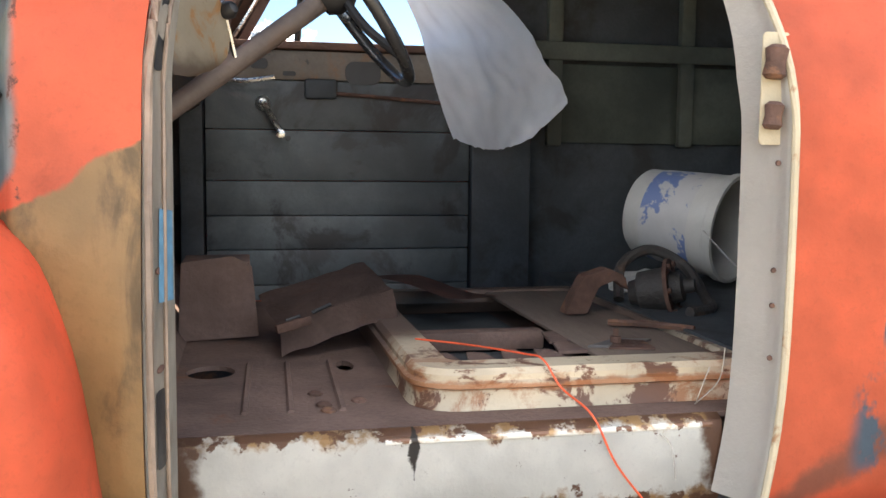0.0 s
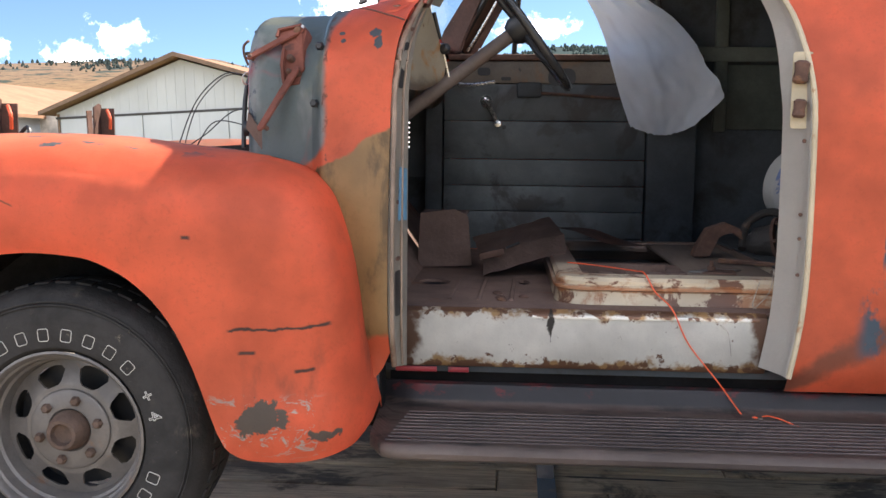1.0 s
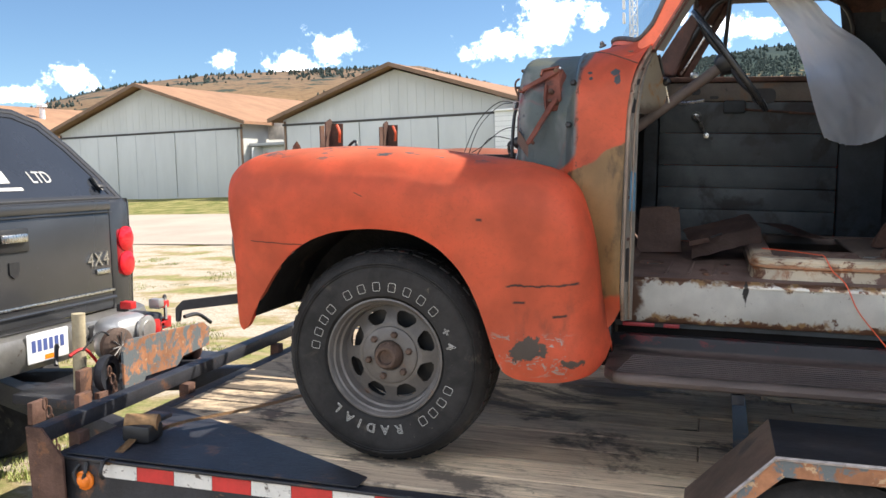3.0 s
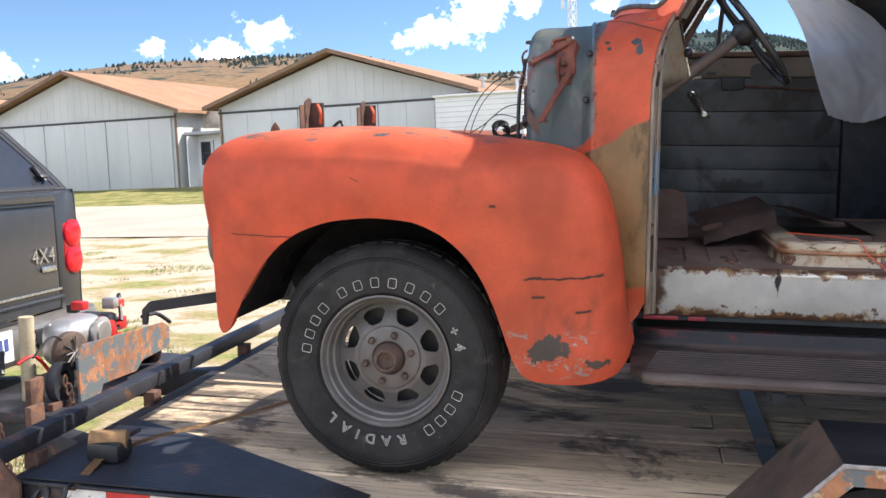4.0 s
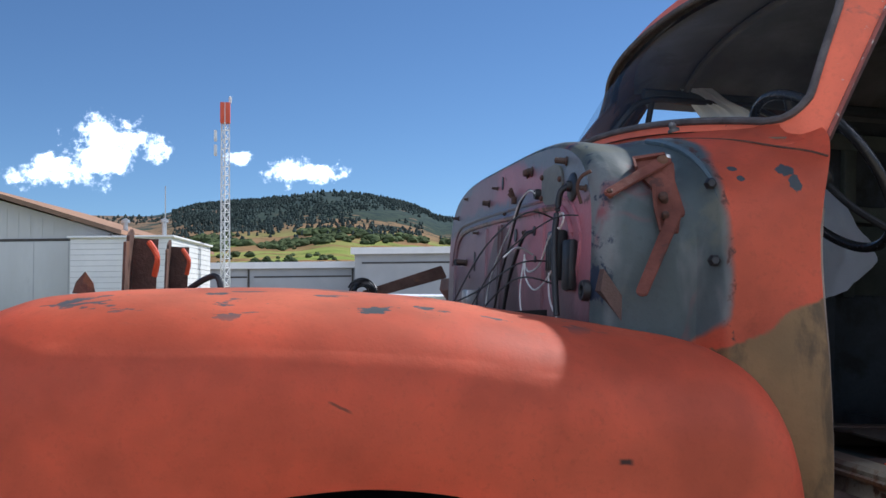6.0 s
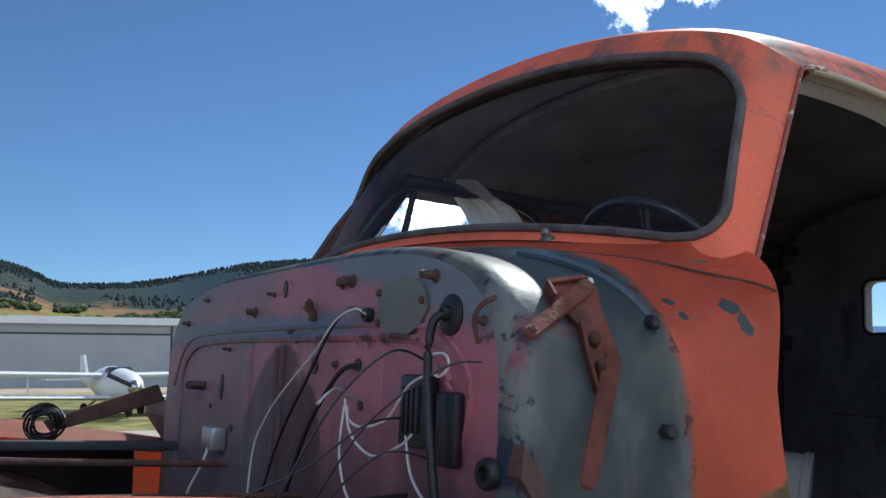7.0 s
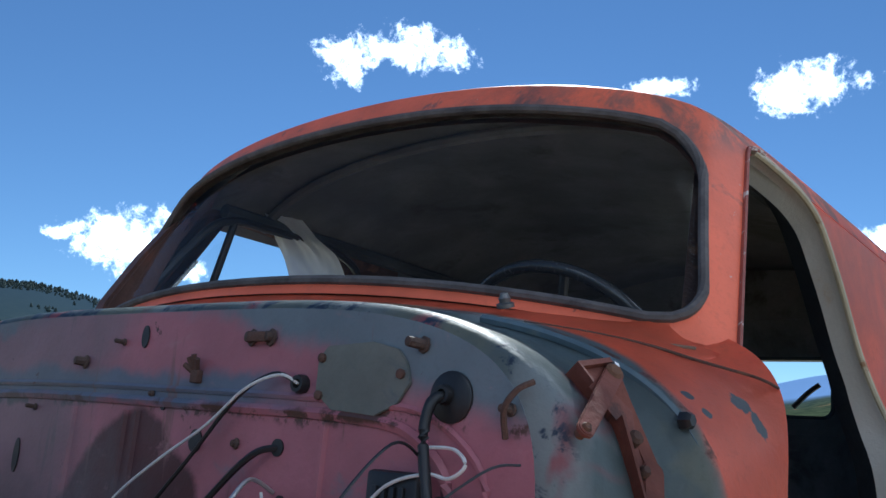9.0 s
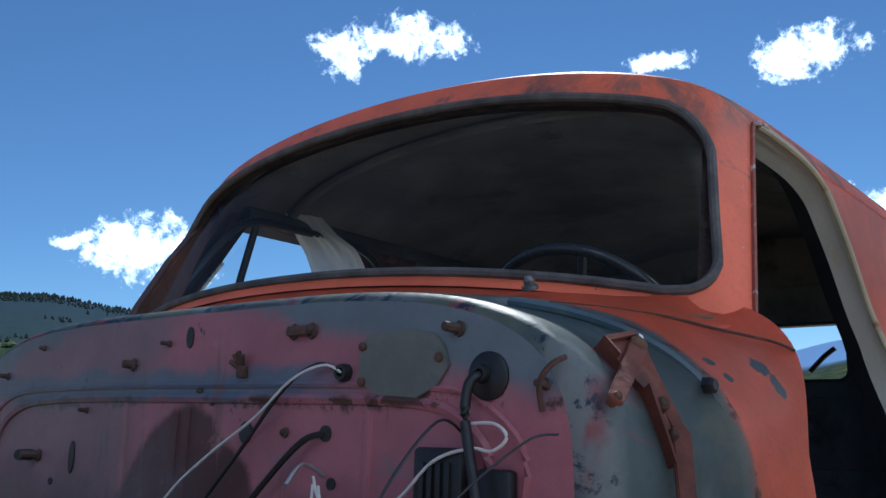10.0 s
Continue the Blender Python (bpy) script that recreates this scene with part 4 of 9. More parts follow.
def paint_material(name, layers, rough=0.45, bump=0.08):
    """Coats of paint, one over another: each a colour, and a function of the node helper and of deck coordinates that says where it lies."""
    m = bpy.data.materials.new(name)
    m.use_nodes = True
    n = Nodes(m.node_tree)
    co = n.add("ShaderNodeTexCoord").outputs["Object"]
    sh = n.add("ShaderNodeVectorMath", "ADD")
    n.link(co, sh.inputs[0])
    sh.inputs[1].default_value = TB
    deck = sh.outputs[0]
    x, y, z = n.xyz(deck)
    fine = n.noise(deck, 80.0, 3.0, 0.65)
    broad = n.noise(deck, 5.0, 5.0, 0.6)
    col = None
    for rgb, where in layers:
        c = n.mix(n.ramp(broad, 0.3, 0.7), tuple(k * 0.82 for k in rgb), tuple(min(1, k * 1.16) for k in rgb))
        c = n.mix(n.math("MULTIPLY", n.ramp(fine, 0.45, 0.8), 0.3), c, tuple(k * 0.6 for k in rgb))
        col = c if where is None else n.mix(where(n, deck, x, y, z), col, c)
    b = n.add("ShaderNodeBsdfPrincipled")
    n.link(col, b.inputs["Base Color"])
    n.put(b.inputs["Roughness"], n.math("ADD", rough - 0.1, n.math("MULTIPLY", broad, 0.2)))
    b.inputs["Specular IOR Level"].default_value = 0.45
    bp = n.add("ShaderNodeBump")
    bp.inputs["Strength"].default_value, bp.inputs["Distance"].default_value = bump, 0.01
    n.link(n.math("ADD", fine, n.math("MULTIPLY", broad, 1.0)), bp.inputs["Height"])
    n.link(bp.outputs[0], b.inputs["Normal"])
    n.link(b.outputs[0], n.add("ShaderNodeOutputMaterial").inputs[0])
    return m


def spots(scale, at, soft=0.05, rough=0.7):
    return lambda n, d, x, y, z: n.ramp(n.noise(d, scale, 7.0, rough, 0.4), at, at + soft)


def nz(n, d, scale, amount):
    return n.math("MULTIPLY", n.math("SUBTRACT", n.noise(d, scale, 5.0, 0.6), 0.5), amount)


def ledge(n, d, x, y, z):
    """The bare front ledge of the cowl, where the hood used to lie."""
    edge = n.math("ADD", n.math("ADD", x, nz(n, d, 12.0, 0.03)), n.math("SUBTRACT", n.math("MULTIPLY", n.math("POWER", n.ramp(z, 0.02, -0.13), 2.0), 0.13), n.math("MULTIPLY", n.ramp(z, 0.20, 0.42), 0.04)))
    return n.ramp(edge, -0.296, -0.316)


def tan_zone(n, d, x, y, z):
    e = n.math("ADD", n.math("SUBTRACT", z, n.math("MULTIPLY", n.math("ADD", x, 0.32), 0.55)), nz(n, d, 14.0, 0.05))
    return n.math("MULTIPLY", n.ramp(e, -0.075, -0.085), n.ramp(n.math("ADD", z, nz(n, d, 14.0, 0.06)), -0.495, -0.475))


def chip(x0, z0, rx, rz):
    """A chip on the driver's side of the cowl."""
    return lambda n, d, x, y, z: n.math("MULTIPLY", n.ramp(y, 2.0, 1.9), n.ramp(n.math("ADD", n.math("SQRT", n.math("ADD", n.math("POWER", n.math("ABSOLUTE", n.math("MULTIPLY", n.math("SUBTRACT", x, x0), 1 / rx)), 2.0),
        n.math("POWER", n.math("ABSOLUTE", n.math("MULTIPLY", n.math("SUBTRACT", z, z0), 1 / rz)), 2.0))), nz(n, d, 60.0, 1.6)), 1.0, 0.8))


cowl_paint = paint_material("cowl_paint", [
    (ORANGE_RGB, None),
    ((0.33, 0.06, 0.03), spots(3.0, 0.60, 0.2)),
    ((0.155, 0.192, 0.195), ledge),
    ((0.225, 0.240, 0.195), lambda n, d, x, y, z: n.math("MULTIPLY", ledge(n, d, x, y, z), n.ramp(n.noise(d, 6.0, 4.0), 0.50, 0.62))),
    ((0.40, 0.42, 0.41), lambda n, d, x, y, z: n.math("MULTIPLY", 0.7, n.math("MULTIPLY", ledge(n, d, x, y, z), n.ramp(n.noise(n.scaled(d, (1, 1, 0.35)), 8.5, 4.0, 0.5, 0.5), 0.55, 0.70)))),
    ((0.42, 0.105, 0.125), lambda n, d, x, y, z: n.math("MULTIPLY", ledge(n, d, x, y, z), n.ramp(n.noise(n.scaled(d, (1, 1, 0.6)), 7.5, 4.0, 0.5, 0.6), 0.56, 0.68))),
    ((0.045, 0.070, 0.115), lambda n, d, x, y, z: n.math("MULTIPLY", n.ramp(n.math("ADD", x, nz(n, d, 14.0, 0.06)), -0.485, -0.505), n.ramp(n.noise(d, 16.0, 6.0, 0.7, 0.5), 0.52, 0.60))),
    ((0.17, 0.075, 0.055), lambda n, d, x, y, z: n.math("MULTIPLY", n.ramp(n.math("ABSOLUTE", n.math("ADD", n.math("ADD", x, 0.305), nz(n, d, 22.0, 0.04))), 0.007, 0.003), n.ramp(n.noise(d, 24.0, 5.0, 0.7), 0.50, 0.60))),
    ((0.42, 0.255, 0.115), tan_zone),
    ((0.19, 0.125, 0.065), lambda n, d, x, y, z: n.math("MULTIPLY", tan_zone(n, d, x, y, z), n.ramp(n.noise(n.scaled(d, (1, 1, 0.35)), 10.0, 6.0, 0.65, 0.5), 0.48, 0.66))),
    ((0.12, 0.14, 0.15), chip(-0.182, 0.256, 0.016, 0.014)),
    ((0.12, 0.14, 0.15), chip(-0.172, 0.232, 0.012, 0.020)),
    ((0.10, 0.12, 0.13), chip(-0.264, 0.237, 0.008, 0.008)),
    ((0.10, 0.12, 0.13), chip(-0.270, 0.258, 0.008, 0.006)),
    ((0.085, 0.05, 0.04), spots(15.0, 0.70, 0.04)),
])
firewall_paint = paint_material("firewall_paint", [
    ((0.40, 0.140, 0.165), None),
    ((0.165, 0.185, 0.215), spots(4.2, 0.56, 0.09, 0.6)),
    ((0.150, 0.180, 0.200), lambda n, d, x, y, z: n.ramp(n.math("ADD", z, n.math("ADD", nz(n, d, 5.0, 0.16), n.math("MULTIPLY", n.math("ABSOLUTE", n.math("SUBTRACT", y, C)), 0.22))), 0.35, 0.40)),
    ((0.135, 0.155, 0.205), lambda n, d, x, y, z: n.math("MULTIPLY", n.ramp(n.math("ABSOLUTE", n.math("ADD", n.math("SUBTRACT", z, 0.225), nz(n, d, 7.0, 0.08))), 0.035, 0.012), n.ramp(y, 1.72, 1.95))),
    ((0.060, 0.018, 0.018), lambda n, d, x, y, z: n.math("MULTIPLY", 0.92, n.ramp(n.math("ADD", n.math("SQRT", n.math("ADD", n.math("POWER", n.math("ABSOLUTE", n.math("SUBTRACT", y, 2.155)), 2.0),
        n.math("POWER", n.math("MULTIPLY", n.math("ABSOLUTE", n.math("SUBTRACT", z, -0.02)), 0.9), 2.0))), nz(n, d, 9.0, 0.06)), 0.190, 0.172))),
    ((0.20, 0.10, 0.09), lambda n, d, x, y, z: n.math("MULTIPLY", 0.7, n.ramp(n.noise(n.scaled(d, (1, 5.0, 0.5)), 7.0, 6.0, 0.65, 0.3), 0.60, 0.68))),
    ((0.42, 0.20, 0.21), lambda n, d, x, y, z: n.math("MULTIPLY", 0.5, n.ramp(n.noise(d, 10.0, 6.0, 0.7, 0.6), 0.60, 0.70))),
    ((0.09, 0.045, 0.035), lambda n, d, x, y, z: n.math("MULTIPLY", n.ramp(n.math("ABSOLUTE", n.math("ADD", n.math("SUBTRACT", z, 0.198), nz(n, d, 12.0, 0.05))), 0.014, 0.004), n.ramp(n.noise(d, 20.0, 6.0, 0.7), 0.48, 0.56))),
    # darker downwards: grime, plus the deep shade low down put into the colour
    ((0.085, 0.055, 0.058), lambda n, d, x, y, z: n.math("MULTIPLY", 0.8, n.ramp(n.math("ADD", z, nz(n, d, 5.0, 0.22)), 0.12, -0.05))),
    ((0.125, 0.130, 0.140), lambda n, d, x, y, z: n.math("MULTIPLY", 0.6, n.ramp(n.math("ADD", y, nz(n, d, 6.0, 0.5)), 2.12, 2.38))),
    ((0.075, 0.035, 0.03), spots(15.0, 0.655, 0.03)),
])


def flare_y(z):
    """The near body side at the front edge of the door opening, wider lower down."""
    return lerp([(-0.62, 1.41), (-0.55, 1.36), (-0.48, 1.31), (-0.42, 1.295), (-0.3, 1.29), (-0.1, 1.308), (0.0, 1.328), (0.1, 1.344), (0.2, 1.358), (0.26, 1.388), (0.31, 1.424), (0.345, 1.437)], z)


def post_x(z):
    """Front edge of the door opening, which sweeps up into the windshield pillar."""
    return lerp([(-0.3, -0.138), (0.10, -0.137), (0.20, -0.127), (0.25, -0.116), (0.30, -0.098), (0.335, -0.080), (0.36, -0.066)], z)


def cowl_centre(x):
    return lerp([(-0.54, 2.175), (-0.40, 2.20), (-0.155, C)], x)


def cowl_profile(x, k):
    """Half of an arch: k 0 at the lower left side, 1 at the crown."""
    w = cowl_centre(x) - lerp([(-0.526, 1.468), (-0.522, 1.455), (-0.514, 1.441), (-0.50, 1.428), (-0.46, 1.414), (-0.40, 1.404), (-0.345, 1.398), (-0.322, 1.372), (-0.306, 1.354), (-0.155, 1.350)], x)
    top = lerp([(-0.526, 0.334), (-0.519, 0.344), (-0.50, 0.352), (-0.30, 0.374), (-0.22, 0.392), (-0.155, 0.405)], x)
    base_z = lerp([(-0.54, 0.02), (-0.30, 0.03), (-0.155, 0.10)], x)
    if k < 0.35:
        foot = lerp([(-0.20, -0.62), (-0.165, -0.608), (-0.145, -0.585), (-0.125, -0.545)], x)
        return w, foot + (base_z - foot) * k / 0.35
    t = (k - 0.35) / 0.65 * math.pi / 2
    e = 2 / lerp([(-0.54, 4.6), (-0.50, 4.0), (-0.42, 3.3), (-0.32, 3.1), (-0.165, 3.15), (-0.145, 3.4), (-0.125, 4.4)], x)
    return w * math.cos(t) ** e, base_z + (top - base_z) * math.sin(t) ** e


def build_cowl():
    xs = [-0.526, -0.5245, -0.521, -0.515, -0.506, -0.49, -0.46, -0.43, -0.40, -0.37, -0.345, -0.325, -0.318, -0.312, -0.306, -0.30, -0.28, -0.25, -0.22, -0.19, -0.165, -0.145, -0.125]

    def f(u, v):
        x = xs[round(u * (len(xs) - 1))]
        k = 1 - abs(2 * v - 1)
        w, z = cowl_profile(x, k)
        # the ledge for the hood lies a little lower than the skin
        if -0.32 < x:
            w, z = w + 0.006, z + 0.006
        if z < 0.3:
            w += max(0.0, 1.350 - flare_y(z)) * min(1.0, max(0.0, (x + 0.36) / 0.215)) ** 1.5
        y = cowl_centre(x) - w if v <= 0.5 else cowl_centre(x) + w
        # the rear edge follows the door opening and its sweep into the pillar
        if x > -0.25:
            reach = min(1.0, max(0.0, (1.53 - min(y, 2 * C - y)) / 0.07))
            x += (x + 0.25) / 0.125 * (post_x(z) + 0.125) * reach
        return (x, y, z)

    def lining(u, v):
        x = -0.52 + 0.35 * u
        w, z = cowl_profile(x, 1 - abs(2 * v - 1))
        return (x, cowl_centre(x) + (w - 0.03) * (-1 if v <= 0.5 else 1), z - 0.03)

    def cut(bm):
        """Opens the vent in the far side."""
        gone = [q for q in bm.faces if -0.345 < q.calc_center_median().x < -0.235 and -0.06 < q.calc_center_median().z < 0.115 and q.calc_center_median().y > C]
        bmesh.ops.delete(bm, geom=gone, context="FACES")
        return bm

    part("cowl_lining", cut(grid(lining, 24, 96)), dark_inner, TRUCK)
    slits = [round_rect(-0.334 + 0.004 * k, -0.028 + 0.0205 * k, -0.268, -0.0205 + 0.0205 * k, 0.002, 2) for k in range(6)]
    part("cowl_vent", slab([(-0.385, -0.15), (-0.20, -0.15), (-0.20, 0.18), (-0.385, 0.18)], "y", 3.008, 3.013, holes=slits), dark_inner, TRUCK, "dark louvred vent panel in the far cowl side")
    part("cowl", cut(grid(f, len(xs) - 1, 96, thick=-0.004)), cowl_paint, TRUCK, "faded orange cowl with bare blue-grey ledge and tan filler")

    # firewall: flat, closing the front of the cowl
    bm = bmesh.new()
    ring = []
    for j in range(65):
        v = 0.12 + 0.76 * j / 64
        w, z = cowl_profile(-0.525, 1 - abs(2 * v - 1))
        ring.append((cowl_centre(-0.525) + w * (-1 if v <= 0.5 else 1), z))
    slab(ring, "x", -0.526, -0.521, bm=bm)
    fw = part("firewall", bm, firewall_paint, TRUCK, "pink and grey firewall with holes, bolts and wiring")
    # pressed rib across, and the raised edge of the lower panel
    bm = bmesh.new()
    tube([(-0.526, 1.60, 0.02), (-0.526, 1.575, 0.12), (-0.526, 1.625, 0.178), (-0.526, 1.72, 0.197), (-0.526, 2.0, 0.202), (-0.526, 2.5, 0.205), (-0.526, 2.70, 0.185), (-0.526, 2.77, 0.1), (-0.526, 2.76, -0.1)], 0.008, 6, bm=bm)
    tube([(-0.526, 1.55, 0.02), (-0.526, 1.525, 0.13), (-0.526, 1.60, 0.20), (-0.526, 1.72, 0.216), (-0.526, 2.0, 0.222), (-0.526, 2.5, 0.224), (-0.526, 2.74, 0.205), (-0.526, 2.83, 0.1)], 0.005, 6, bm=bm)
    part("rib", bm, firewall_paint, fw)
    for y0 in (2.16, 2.19, 1.77, 2.33):
        part("pressed_bead", tube([(-0.526, y0, 0.19), (-0.526, y0 + 0.004, -0.05)], 0.006, 6), firewall_paint, fw)
    # holes and grommets
    for y, z, ry, rz in ((2.167, 0.299, 0.009, 0.017), (2.486, 0.104, 0.009, 0.028), (1.85, 0.155, 0.011, 0.011), (2.016, 0.154, 0.014, 0.016), (1.835, 0.09, 0.008, 0.008), (2.10, 0.20, 0.006, 0.008), (2.41, 0.02, 0.008, 0.008), (2.55, 0.06, 0.006, 0.006)):
        pts = [(y + ry * math.cos(t), z + rz * math.sin(t)) for t in np.linspace(0, 2 * math.pi, 17)[:-1]]
        part("hole", slab(pts, "x", -0.5285, -0.5265), black_plastic, fw)
    part("grommet", lathe([(0, 0.029), (0.003, 0.029), (0.005, 0.026), (0.005, 0)], (-0.526, 1.580, 0.226), (-1, 0, 0), 28), black_plastic, fw, "flat black rubber disc")
    for y, z, r in ((1.817, 0.235, 0.0105), (1.586, 0.228, 0.010), (1.475, 0.02, 0.018)):
        part("grommet", lathe([(0, r * 1.15), (0.008, r * 1.15), (0.013, r), (0.013, r * 0.6), (0.004, r * 0.5), (0.004, 0)], (-0.526, y, z), (-1, 0, 0), 18), black_plastic, fw, "black rubber grommet")
    # cover plate
    plate = [(1.79, 0.268), (1.775, 0.283), (1.70, 0.288), (1.66, 0.279), (1.645, 0.262), (1.638, 0.24), (1.655, 0.216), (1.69, 0.20), (1.76, 0.205), (1.79, 0.225)]
    pl = part("cover_plate", slab(plate, "x", -0.531, -0.5265, 0.001), material("grey_green_plate", (0.155, 0.16, 0.135), 0.55, vary=0.15, scale=12.0, second=(0.11, 0.12, 0.12), second_at=0.55, bump=0.1), fw, "grey-green cover plate")
    for y, z in ((1.782, 0.268), (1.782, 0.222), (1.652, 0.25)):
        part("screw", lathe([(0, 0.006), (0.004, 0.006), (0.006, 0.003), (0.006, 0)], (-0.531, y, z), (-1, 0, 0), 8), rust_mat, pl)
    # rusty studs, clips and bolts
    for y, z, L, r in ((1.923, 0.295, 0.02, 0.013), (1.886, 0.295, 0.02, 0.013), (1.625, 0.284, 0.045, 0.011), (2.319, 0.26, 0.035, 0.012), (2.22, 0.291, 0.03, 0.006), (1.50, 0.215, 0.03, 0.008), (2.13, 0.215, 0.012, 0.006),
                       (1.93, 0.155, 0.015, 0.008), (2.45, 0.185, 0.03, 0.006), (2.60, 0.104, 0.06, 0.012), (2.62, 0.30, 0.02, 0.006), (2.75, 0.25, 0.03, 0.008)):
        L, r = L * 0.55, r * 0.62
        part("stud", lathe([(0, r * 1.5), (0.003, r * 1.5), (0.004, r), (L, r * 0.9), (L + 0.002, 0)], (-0.526, y, z), (-1, 0.25, 0.06), 8), hub_rust, fw)
    part("stud_bar", box((-0.541, 1.888, 0.288), (-0.535, 1.921, 0.302), 0.003), rust_mat, fw)
    bm = bmesh.new()
    for dy, dz in ((-0.012, 0.022), (-0.002, 0.028), (0.008, 0.024), (0.016, 0.014)):
        tube([(-0.528, 2.029, 0.243), (-0.537, 2.029 + dy * 0.6, 0.243 + dz * 0.6), (-0.541, 2.029 + dy, 0.243 + dz)], 0.004, 5, bm=bm)
    box((-0.537, 2.02, 0.232), (-0.526, 2.036, 0.25), 0.002, bm=bm)
    part("bent_clip", bm, rust_mat, fw, "bent rusty wiring clip")
    part("hook", tube([(-0.526, 1.475, 0.245), (-0.541, 1.485, 0.235), (-0.545, 1.497, 0.215), (-0.535, 1.50, 0.185)], 0.0035, 6), rust_mat, fw)
    part("peg", tube([(-0.526, 2.63, 0.104), (-0.56, 2.61, 0.104)], 0.010, 8, smooth=False), black_plastic, fw)
    # regulator boxes and harness
    bx = part("relay_box", box((-0.55, 1.60, 0.04), (-0.527, 1.675, 0.142), 0.006), black_plastic, fw, "black relay box")
    part("relay_cover", box((-0.545, 1.535, 0.02), (-0.527, 1.585, 0.12), 0.006), black_plastic, fw)
    bm = bmesh.new()
    for i in range(4):
        box((-0.555, 1.615 + i * 0.013, 0.06), (-0.5495, 1.622 + i * 0.013, 0.125), 0.001, bm=bm)
    part("cooling_fin", bm, black_plastic, bx)
    part("harness", tube([(-0.53, 1.586, 0.227), (-0.547, 1.592, 0.218), (-0.553, 1.594, 0.18), (-0.563, 1.575, 0.12), (-0.565, 1.56, 0.05), (-0.563, 1.545, -0.03)], 0.0065, 10), black_plastic, fw, "taped black wiring harness")
    for pts, r, mt, nm in (
        ([(-0.535, 1.817, 0.235), (-0.543, 1.845, 0.245), (-0.55, 1.90, 0.225), (-0.55, 1.97, 0.175), (-0.55, 2.07, 0.12), (-0.55, 2.16, 0.06), (-0.547, 2.23, -0.02), (-0.545, 2.25, -0.2)], 0.0021, white_wire, "white_wire"),
        ([(-0.535, 1.82, 0.236), (-0.543, 1.855, 0.246), (-0.547, 1.915, 0.215), (-0.547, 2.0, 0.13), (-0.545, 2.11, 0.02), (-0.543, 2.2, -0.12)], 0.003, black_plastic, "black_wire"),
        ([(-0.525, 1.85, 0.155), (-0.543, 1.875, 0.145), (-0.547, 1.93, 0.10), (-0.547, 2.0, 0.03), (-0.545, 2.07, -0.08)], 0.0045, black_plastic, "black_cable"),
        ([(-0.55, 1.59, 0.17), (-0.555, 1.55, 0.17), (-0.56, 1.53, 0.155), (-0.56, 1.55, 0.14), (-0.555, 1.585, 0.142), (-0.555, 1.64, 0.125), (-0.555, 1.70, 0.075), (-0.553, 1.78, 0.06), (-0.55, 1.83, 0.07), (-0.55, 1.845, 0.10)], 0.0021, white_wire, "white_wire"),
        ([(-0.55, 1.835, 0.088), (-0.555, 1.82, 0.06), (-0.555, 1.79, 0.035), (-0.555, 1.73, 0.02), (-0.553, 1.66, 0.04), (-0.55, 1.63, 0.06)], 0.0021, white_wire, "white_wire"),
        ([(-0.55, 1.845, 0.09), (-0.56, 1.835, 0.02), (-0.563, 1.80, -0.04), (-0.563, 1.74, -0.075), (-0.56, 1.66, -0.085), (-0.555, 1.60, -0.06), (-0.553, 1.555, -0.055)], 0.0021, white_wire, "white_wire"),
        ([(-0.55, 1.65, 0.055), (-0.555, 1.62, 0.0), (-0.553, 1.56, -0.045)], 0.0021, white_wire, "white_wire"),
        ([(-0.55, 2.457, 0.0), (-0.563, 2.47, -0.06), (-0.563, 2.55, -0.13), (-0.555, 2.58, -0.2)], 0.0035, white_wire, "white_wire"),
    ):
        part(nm, tube(pts, r, 6), mt, fw)
    part("connector_block", box((-0.56, 2.43, -0.03), (-0.527, 2.50, 0.02), 0.006), alu, fw, "pale connector block")
    part("wire_clip", tube([(-0.53, 1.845, 0.10), (-0.565, 1.85, 0.115), (-0.60, 1.842, 0.09)], 0.0028, 6), alu, fw)
    # toe board under the dash, dark
    part("toe_board", slab([(-0.52, 0.02), (-0.16, -0.46), (-0.14, -0.44), (-0.515, 0.06)], "y", 1.42, 2 * C - 1.42), floor_rust, TRUCK)

    # seam, bolts and hinge of the missing hood
    seam = []
    for k in np.linspace(0.20, 0.80, 40):
        w, z = cowl_profile(-0.315, k)
        seam.append((-0.317 + 0.012 * math.sin(k * 5), cowl_centre(-0.315) - w - 0.004, z + 0.002))
    part("edge_strip", tube(seam, 0.007, 6, smooth=False), blue_grey, TRUCK, "blue-grey edge strip of the hood opening")
    # pressed joint that runs from the windshield's foot down to the door opening
    joint = []
    for x, z in ((-0.285, 0.350), (-0.25, 0.341), (-0.21, 0.328), (-0.17, 0.311), (-0.135, 0.295), (-0.108, 0.284)):
        k = next(q for q in np.linspace(0.35, 1, 400) if cowl_profile(x, q)[1] + 0.006 >= z)
        joint.append((x, cowl_centre(x) - cowl_profile(x, k)[0] - 0.006, z))
    part("cowl_joint", tube(joint, 0.0020, 6), rust_mat, TRUCK, "dark joint line in the cowl's shoulder")
    for x, y, z in ((-0.323, 1.402, 0.224), (-0.330, 1.366, 0.081)):
        part("rubber_bumper", lathe([(0, 0.011), (0.010, 0.011), (0.015, 0.007), (0.015, 0)], (x, y, z), (-0.15, -1, 0.05), 6), black_plastic, TRUCK)
    OUTWARD = Vector((-0.42, -0.77, 0.48)).normalized()

